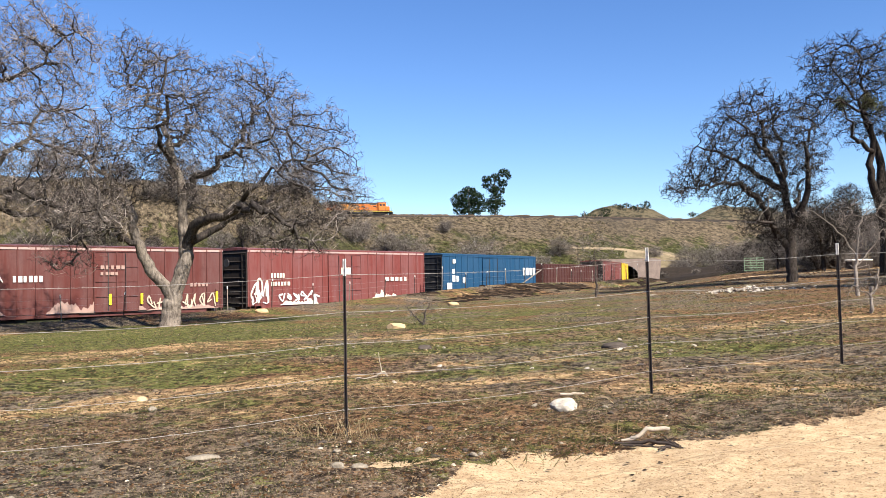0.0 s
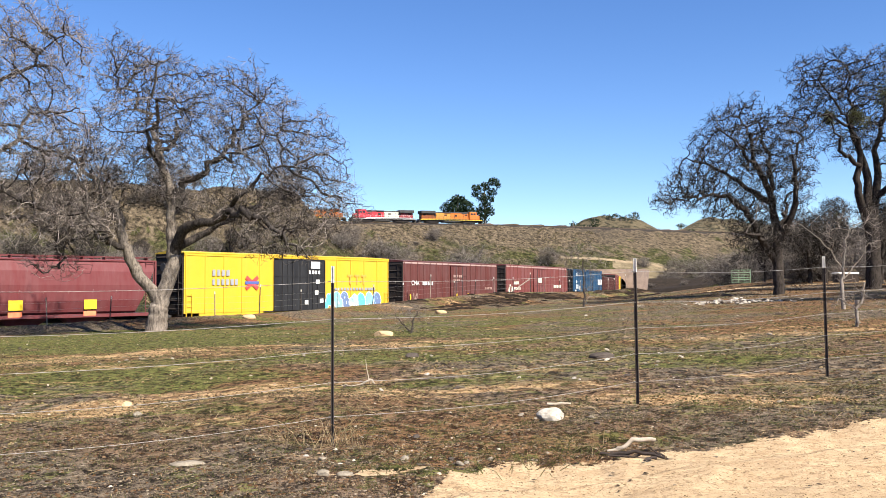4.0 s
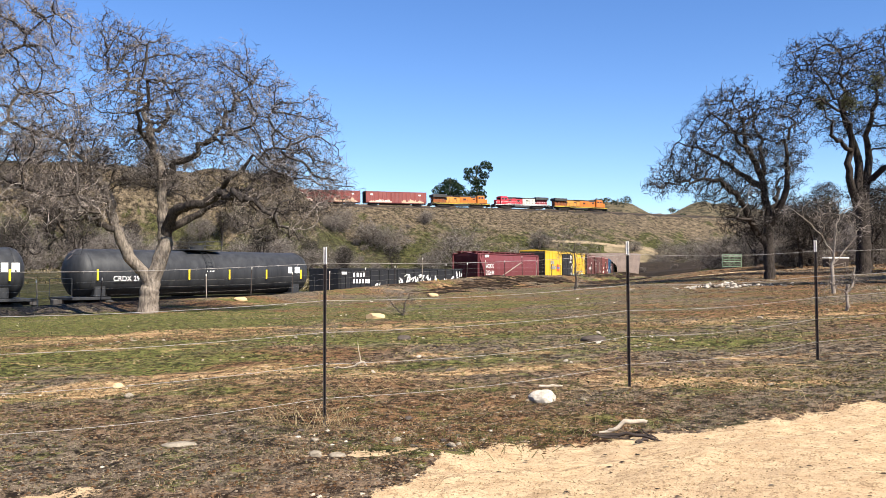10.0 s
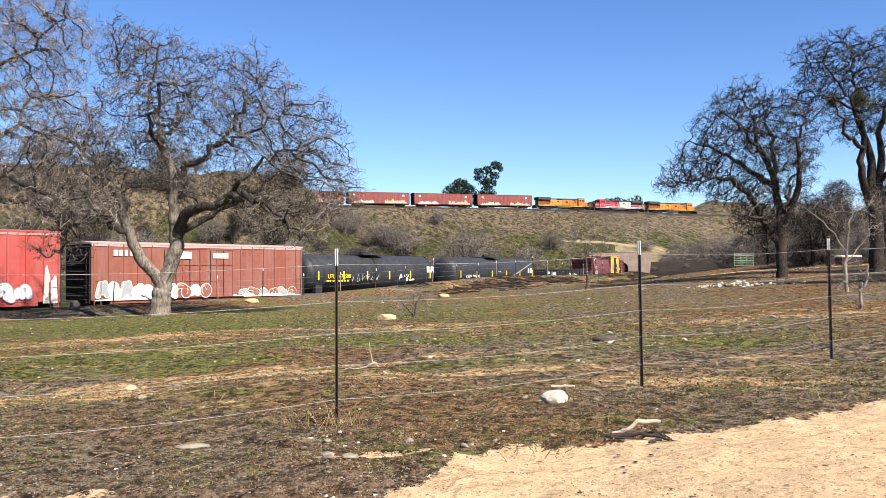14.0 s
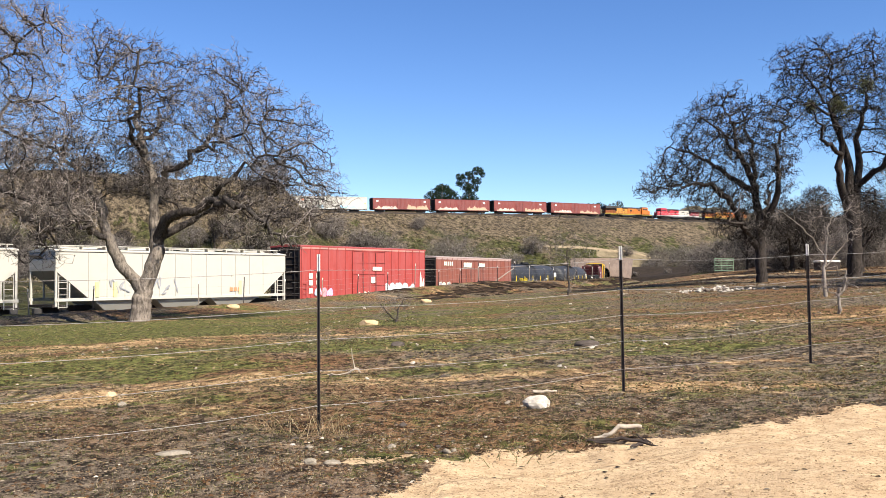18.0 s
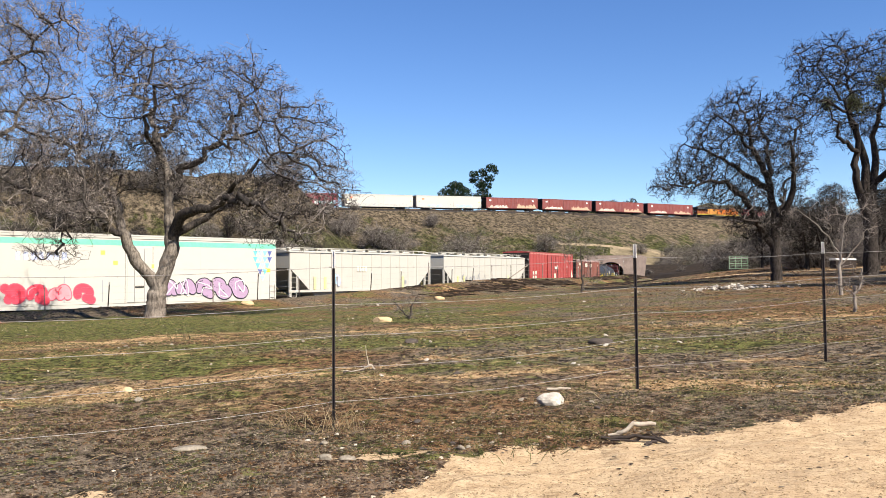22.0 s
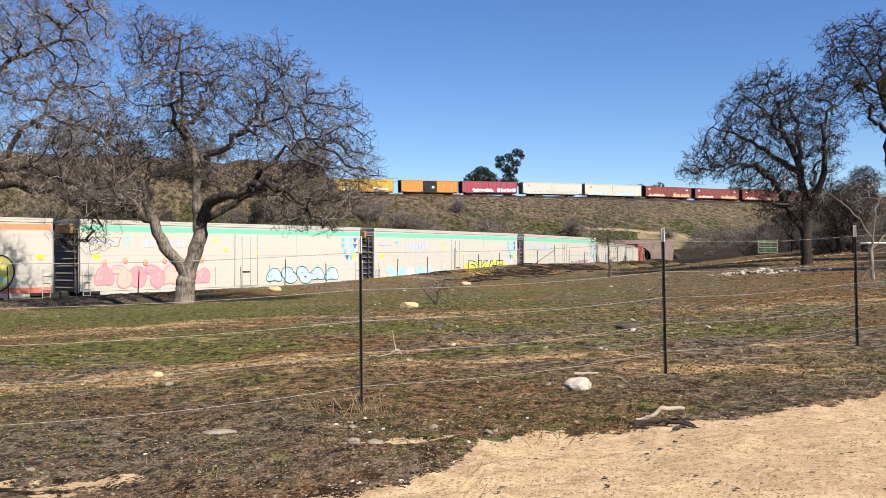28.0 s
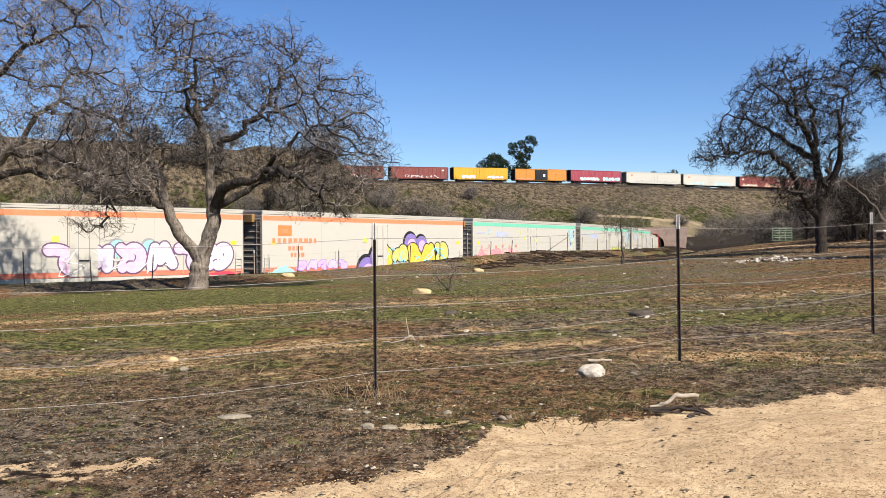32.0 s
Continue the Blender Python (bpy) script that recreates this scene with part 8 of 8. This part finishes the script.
    side_plate(c, "logo_bar", -4.9, -3.7, 2.95, 3.15, V, NAVY, .014)
    for i, (x, w) in enumerate(((5.0, .55), (5.75, .55), (6.5, .55))):
        side_plate(c, "logo_bar", x, x + w, 3.55, 3.7, V, flat("faded_orange_logo", (0.62, 0.30, 0.05)))
        side_plate(c, "logo_bar", x + .2, x + .35, 2.95, 3.55, V, flat("faded_orange_logo", (0.62, 0.30, 0.05)))
    bars(c, 3.6, 2.5, 4.6, .2, V, 14, GREYP, rg)
    bars(c, -7.6, 3.5, 1.5, .4, V, 4, GREYP, rg)
    bars(c, -7.6, 2.9, 2.2, .4, V, 6, GREYP, rg)
    spray(c, 2.6, 8.7, 1.0, 2.5, V, [flat("turquoise_spray", (.10, .45, .50)), CYAN, flat("slate_blue_spray", (.12, .17, .30)), SKYB], WHITE, 14, 7, 0.45)
    worn_patch(c, 2.4, 8.9, 1.0, 1.6, V - .002, flat("slate_blue_spray", (.12, .17, .30)), 214)
    side_plate(c, "logo_bar", 1.1, 2.0, 4.1, 4.6, W + .13, WHITE)
    bars(c, 0.9, 3.7, 1.2, .25, W + .13, 4, WHITE, rg)
    for x, z in ((.5, 1.5), (1.5, 2.2), (1.6, 3.0), (2.0, 1.6)):
        side_plate(c, "stencil_bar", x, x + .35, z, z + .3, W + .13, WHITE)
    lower_car(c, 221.9, 243.3)
    # maroon hopper
    L = 16.1
    c, W = round_hopper(L, 4.55, MAROON, "dark red covered hopper with sloped ends")
    text_on(c, "AOKX", -6.5, 2.95, .62, W + .02, WHITE)
    text_on(c, "202694", -6.5, 2.3, .62, W + .02, WHITE)
    bars(c, -6.4, 1.55, 2.0, .28, W - .06, 4, WHITE, rg)
    bars(c, -6.5, 4.0, 1.0, .25, W - .10, 4, WHITE, rg)
    for x in (-1.0, 3.2):
        side_plate(c, "placard", x, x + .75, 1.5, 2.05, W + .0, YELLOW)
        side_plate(c, "placard", x, x + .75, 1.12, 1.4, 1.51, ORS)
    lower_car(c, 202.9, 220.4)
    # black gondola
    L = 17.4
    c, W = gondola(L, 2.85, BLK, "black steel gondola covered in white graffiti", 1.2)
    V = W + 0.11
    scribble(c, -1.7, 3.7, 1.1, 2.35, V, WHITE, 17, 5, .06)
    scribble(c, -1.4, 3.4, 1.1, 2.3, V + .01, WHITE, 18, 6, .07)
    scribble(c, 3.8, 7.2, 1.3, 2.2, V, WHITE, 19, 4, .08)
    scribble(c, -4.6, -2.4, 1.1, 1.7, V, WHITE, 20, 4, .06)
    scribble(c, 7.6, 8.5, 1.9, 2.6, V, WHITE, 22, 3, .05)
    bars(c, -7.2, 2.2, 1.6, .32, V, 4, WHITE, rg)
    bars(c, -7.2, 1.7, 2.1, .32, V, 6, WHITE, rg)
    bars(c, 3.9, 1.4, .9, .5, V, 2, YELLOW, rg)
    side_plate(c, "placard", -8.6, -8.0, 2.4, 2.6, V, WHITE)
    lower_car(c, 180.6, 199.5)
    # two tank cars
    for i, (r, f) in enumerate(((157.6, 178.2), (137.4, 155.8))):
        L = K * (f - r)
        c, W = tank_car(L, "glossy black tank car with yellow reflective strips")
        if i:
            text_on(c, "UTLX", -5.9, 2.2, .44, W + .01, YELLOW)
            text_on(c, "673588", -4.65, 2.2, .44, W + .01, YELLOW)
            bars(c, -6.0, 1.95, 2.6, .12, W - .02, 8, YELLOW, rg)
            scribble(c, -3.2, 0, 1.9, 2.5, W - .0, GREYP, 31, 6, .03)
            scribble(c, 2.6, 4.6, 1.95, 2.5, W - .0, WHITE, 32, 3, .05)
            bars(c, 6.4, 2.6, 1.1, .5, W, 2, WHITE, rg)
        else:
            text_on(c, "CRDX 290093", -6.9, 2.05, .44, W + .01, WHITE)
            bars(c, 6.7, 2.5, 1.2, .45, W, 2, WHITE, rg)
            bars(c, -.2, 2.6, .6, .08, W, 3, WHITE, rg)
        lower_car(c, r, f)
    # brown boxcar with double doors
    L = 15.9
    c, W = boxcar(L, 4.6, BRICK, "faded brick-brown boxcar with tall double doors", 0.95, (0.30, 0.62), M_SHADE, PALE, paint("pale_roof", (0.45, 0.33, 0.28), .3, .1), True)
    V = W + 0.055
    spray(c, -7.7, -4.6, 1.0, 2.3, V, [GREYP, CREAMP], CREAMP, 41, 4, 0.3)
    worn_patch(c, -7.8, 7.8, 1.05, 1.5, V - .003, CREAMP, 44)
    spray(c, -4.8, .2, 1.0, 2.1, W + .125, [CREAMP, BRICK], WHITE, 42, 6, 0.3)
    spray(c, 2.4, 7.4, 1.05, 1.75, V, [GREYP, BRICK], CREAMP, 43, 6, 0.2)
    side_plate(c, "placard", -2.9, -1.3, 3.55, 4.0, W + .13, CREAMP)
    side_plate(c, "placard", 0.3, 1.5, 3.6, 3.95, W + .13, CREAMP)
    bars(c, -6.6, 3.7, 1.8, .35, V, 5, CREAMP, rg)
    lower_car(c, 120.1, 137.4)
    # bright red boxcar
    L = 15.7
    c, W = boxcar(L, 5.15, BRIGHT, "sun-bleached bright red boxcar with white graffiti", 0.98, (0.37, 0.63), M_SHADE, paint("salmon_edge", (0.6, 0.25, 0.2), .2, .2))
    V = W + 0.055
    spray(c, 1.7, 6.2, .95, 2.4, V, [WHITE], GREYP, 51, 5, 0.3)
    spray(c, -6.4, -4.4, 1.0, 2.1, V, [SKYB, PINK, LILAC], BRIGHT, 52, 3, 0.4)
    for x, z in ((-7.0, 2.6), (-7.0, 2.1), (-6.2, 2.6), (-6.2, 2.1), (-7.0, 1.5), (-6.2, 1.5)):
        side_plate(c, "stencil_bar", x, x + .4, z, z + .38, V, CREAMP)
    side_plate(c, "placard", .4, 1.6, 3.2, 3.5, W + .13, CREAMP)
    side_plate(c, "placard", .2, .7, 2.2, 2.7, W + .13, CREAMP)
    worn_patch(c, 6.9, 7.7, 1.0, 4.4, V, CREAMP, 55)
    worn_patch(c, -1.8, 1.2, 1.1, 1.7, W + .12, CREAMP, 56)
    lower_car(c, 101.2, 118.3)
    # two white hoppers
    for i, (r, f) in enumerate(((81.2, 99.8), (60.8, 79.3))):
        L = K * (f - r)
        c, W = covered_hopper(L, 4.45, WHT, "dusty off-white covered hopper with open sloped ends")
        V = W + 0.04
        if i:
            spray(c, -4.0, -3.2, 1.7, 2.9, V, [SKYB, FADEBLUE], GREYP, 61, 2, .3)
            bars(c, 4.4, 1.9, .7, .3, V, 2, GREYP, rg)
            bars(c, -1.2, 2.9, 1.2, .4, V, 4, CREAMP, rg)
        else:
            scribble(c, -5.3, -.2, 1.7, 2.75, V, GREYP, 62, 7, .05)
            bars(c, 3.6, 1.8, 1.0, .25, V, 3, ORS, rg)
        for x in (-L / 2 + 2.5, -4.9, -L / 2 + 2.3 + 10.6):
            side_plate(c, "reflector", x, x + .25, 1.6, 2.5, V, flat("faded_yellow", (0.75, 0.68, 0.25)))
        lower_car(c, r, f)
    # refrigerator cars
    L = 21.7
    for i in range(1, 6):
        green = i < 4
        c, W = reefer(L, 5.2, GRN if green else ORS, "long white refrigerator car with a green top stripe and graffiti" if green else "long white refrigerator car with an orange top stripe and graffiti")
        V = W + 0.008
        if green:
            shield(c, 9.7, 4.3, 2.1, V, [TEAL, SKYB, CYAN, NAVY])
            shield(c, -8.0, 4.2, .7, V, [MINT, SKYB])
            bars(c, -6.9, 3.55, 3.0, .45, V, 7, FADEBLUE, rg)
            bars(c, -10.2, 3.8, 1.6, .16, V, 6, FADEBLUE, rg)
            for x, z in ((-1.2, 3.3), (-2.0, 3.9), (1.2, 3.1)):
                side_plate(c, "marker_plate", x, x + .28, z, z + .24, V, flat("lime_plate", (.55, .62, .10)))
        else:
            side_plate(c, "stripe", -L / 2 + .03, L / 2 - .03, 1.0, 1.3, W, flat("faded_red_stripe", (.62, .17, .10)), .004)
            side_plate(c, "logo_plate", -9.5, -8.3, 3.45, 4.15, V, ORP, .008)
            side_plate(c, "logo_plate", -9.2, -8.6, 3.62, 3.9, V + .008, ORS, .006)
            bars(c, -10.0, 2.95, 4.2, .32, V, 9, ORS, rg)
            bars(c, -8.6, 2.45, 1.4, .28, V, 4, ORS, rg)
            bars(c, -8.4, 2.0, 1.3, .28, V, 4, ORS, rg)
            side_plate(c, "marker_plate", -1.3, -.9, 3.0, 3.35, V, flat("lime_plate", (.55, .62, .10)))
        # small fittings and grime on the lower side
        for x in (-10.4, -4.2, -1.9, 2.4, 6.6, 10.3):
            side_plate(c, "hasp", x, x + .05, 1.1, 2.2 + .5 * rg.random(), V, GREYP)
        if i == 1:
            spray(c, -10.3, -2.4, .95, 2.4, V, [RED, PINK, RED], flat("dark_pink", (.55, .08, .12)), 71, 6, .35)
            spray(c, 1.7, 8.4, 1.0, 2.7, V, [flat("dusty_mauve_spray", (.36, .24, .34))], BLACK, 72, 5, .4)
            scribble(c, 1.9, 8.2, 1.2, 2.5, V + .024, WHITE, 172, 5, .035)
        elif i == 2:
            spray(c, -9.4, -3.2, .8, 2.35, V, [SKYB, MINT, flat("pale_pink_spray", (.80, .58, .55)), MINT, SKYB], flat("dull_rose_outline", (.55, .40, .42)), 73, 5, .3)
            worn_patch(c, -10.2, -2.6, .95, 1.35, V - .003, SKYB, 173)
            worn_patch(c, -10.4, -9.0, .95, 1.6, V - .004, LIME, 74)
            spray(c, 1.6, 8.7, 1.0, 2.65, V, [flat("bright_yellow_spray", (.8, .68, .03))], flat("bright_yellow_spray", (.8, .68, .03)), 74, 5, .4, .008)
            text_on(c, "DKAE", 2.1, 1.1, 2.0, V + .016, BLACK, "graffiti", .11, .012, "black and lime spray-painted letters", 1.15)
            text_on(c, "DKAE", 2.1, 1.1, 2.0, V + .022, LIME, "graffiti", .03, .014, "", 1.15)
        elif i == 3:
            spray(c, -10.0, -2.4, .95, 2.6, V, [PINK, flat("salmon_spray", (.82, .40, .32)), PINK], flat("rose_spray", (.66, .22, .27)), 75, 7, .3)
            for q in range(6):
                bubble(c, -9.4 + 1.3 * q, 2.62 + .12 * (q % 2), .16, V, [ORS, flat("salmon_spray", (.82, .40, .32)), ORS], .03)
            spray(c, 2.2, 8.6, 1.0, 2.35, V, [flat("pale_cyan_spray", (.42, .70, .80))], BLACK, 76, 5, .3)
        elif i == 4:
            spray(c, -7.9, -3.0, .95, 1.9, V, [LILAC, flat("mauve_spray", (.60, .42, .66))], PURPLE, 77, 5, .45)
            worn_patch(c, -10.4, -8.0, .95, 1.5, V - .004, MINT, 78)
            for bx_, bz_, br_ in ((-1.0, 1.1, 1.05), (.2, 1.9, 1.0), (4.0, 3.05, .85), (5.3, 2.95, .75), (7.9, 2.1, .8)):
                bubble(c, bx_, bz_, br_, V, [BLACK, PURPLE, LILAC])
            spray(c, .2, 8.7, .95, 3.25, V, [GOLD, flat("olive_gold_spray", (.55, .50, .14)), GOLD], BLACK, 81, 5, .3, .012)
            scribble(c, 1.0, 8.6, 1.0, 2.6, V + .026, CYAN, 82, 5, .05)
        else:
            for q in (2.4, 4.4, 8.2):
                bubble(c, q, 2.7, .55, V, [GREYP, MINT, CYAN])
            spray(c, -1.6, 10.0, .95, 3.2, V, [flat("rosy_lilac_spray", (.66, .44, .60)), flat("pale_mauve_spray", (.62, .52, .66))], flat("plum_outline", (.13, .07, .13)), 83, 6, .6)
            scribble(c, -1.0, 9.6, 1.1, 2.8, V + .024, WHITE, 84, 7, .04)
            worn_patch(c, 7.0, 10.5, .95, 1.25, V - .003, RED, 85)
        lower_car(c, 61.1 - 25.05 * i, 61.1 - 25.05 * i + 23.6)


def upper_train():
    RUSTO = paint("dull_rust_orange", (0.26, 0.075, 0.02), 0.4, 0.05)
    upper_car(locomotive(21.8, ORANGE, "orange diesel locomotive with a dark roof leading the train", AMBER, RUSTO), 134.5, 156.3)
    REDL = paint("crimson_paint", (0.5, 0.035, 0.05), 0.15, 0.1)
    upper_car(locomotive(20.8, REDL, "red, white and green diesel locomotive running in reverse", WHT, flat("dark_crimson", (.22, .03, .035)), True), 112.7, 133.5)
    upper_car(locomotive(20.8, ORANGE, "orange diesel locomotive behind the red one", AMBER, RUSTO), 90.4, 111.2)
    UPRED = paint("faded_red_oxide_paint", (0.235, 0.055, 0.045), 0.35, 0.15)
    spans = [(68.9, 89.0), (47.4, 67.5), (26.6, 46.2), (6.0, 25.3)]
    for k, (r, f) in enumerate(spans):
        c, W = boxcar(f - r - .4, 5.2, UPRED, "red boxcar with pale buffed paint along its foot", 1.3, (.42, .58), M_SHADE)
        V = W + .055
        worn_patch(c, -8.8, -1.2, 1.1, 2.5, V, flat("pale_buff", (.5, .36, .27)), 90 + k)
        worn_patch(c, .4, 9.0, 1.1, 2.6 + .2 * k, V, flat("tan_buff", (.46, .30, .19)), 95 + k)
        side_plate(c, "placard", -8.4, -7.7, 3.7, 4.2, V, WHITE)
        side_plate(c, "placard", 7.2, 7.9, 3.7, 4.2, V, WHITE)
        scribble(c, -6.8, -2, 1.2, 2.1, V + .01, WHITE, 100 + k, 5, .07)
        upper_car(c, r, f)
    for k, (r, f) in enumerate(((-18.0, 4.5), (-40.9, -18.8))):
        c, W = reefer(f - r - .4, 5.3, WHT, "cream refrigerator car with pale green graffiti")
        V = W + .01
        side_plate(c, "logo_plate", -9.2, -8.4, 3.6, 4.2, V, ORS)
        if k:
            scribble(c, -8, 9, 1.1, 2.1, V, GREYP, 110, 16, .07)
        else:
            spray(c, -7.5, -2.5, 1, 2.1, V, [MINT, SKYB, WHITE], GREYP, 111, 5, .4)
            spray(c, 2.5, 8, 1, 2.2, V, [SKYB, MINT], GREYP, 112, 5, .4)
        upper_car(c, r, f)
    c, W = boxcar(18.9, 5.3, paint("crimson_box_paint", (0.36, 0.05, 0.075), .3, .2), "crimson boxcar with white and green graffiti", 1.3, (.42, .58), M_SHADE)
    spray(c, -6, 1.0, 1.1, 2.6, W + .13, [WHITE, MINT], CREAMP, 113, 6, .45)
    spray(c, 2.5, 9, 1.1, 2.8, W + .06, [WHITE, MINT, SKYB], GREYP, 114, 6, .45)
    upper_car(c, -61.9, -42.8)
    c, W = boxcar(18.4, 5.3, AMBER, "amber boxcar with a black double door", 1.3, (.38, .62), M_SHADE, AMBER, None, True, BLK)
    worn_patch(c, -8.8, -3, 1.1, 2.0, W + .055, ORS, 115)
    bars(c, 4, 3.3, 3, .5, W + .06, 4, ORS, rg)
    side_plate(c, "logo_bar", .6, 1.4, 2.3, 3.2, W + .13, WHITE)
    upper_car(c, -81.9, -63.3)
    GOLDEN = paint("golden_yellow_paint", (0.66, 0.38, 0.03), 0.2, 0.1)
    c, W = boxcar(18.3, 5.4, GOLDEN, "golden yellow boxcar with white graffiti", 1.3, (.42, .58), M_SHADE, GOLDEN)
    spray(c, -6.5, -2, 1.1, 2.6, W + .06, [WHITE], LILAC, 116, 4, .45)
    spray(c, 2, 7.5, 1.1, 2.5, W + .06, [WHITE], LILAC, 117, 4, .45)
    upper_car(c, -102.8, -84.3)
    for k, (r, f, m) in enumerate(((-122.9, -104.4, UPRED), (-143.5, -125.0, BRICK), (-164.0, -145.4, AMBER), (-184.5, -166, UPRED), (-205, -186.5, UPRED))):
        c, W = boxcar(f - r - .3, 5.3, m, "dark red boxcar with white tags" if m is not AMBER else "amber boxcar with white tags", 1.3, (.42, .58), M_SHADE)
        scribble(c, -5, 6, 1.2, 2.2, W + .13, WHITE, 120 + k, 7, .09)
        side_plate(c, "placard", 7.0, 7.7, 3.7, 4.2, W + .055, WHITE)
        upper_car(c, r, f)


lower_train()
upper_train()


def motions():
    for car, mid, half, low in MOVERS:
        rows = []
        for k in range(17):
            t = 2.0 * k
            if low:
                rows.append((t, chord(lower, mid + lower_shift(t), half)))
            else:
                rows.append((t, chord(upper, mid + 8.45 * (t - 20.0), half)))
        walk(car, rows)


motions()
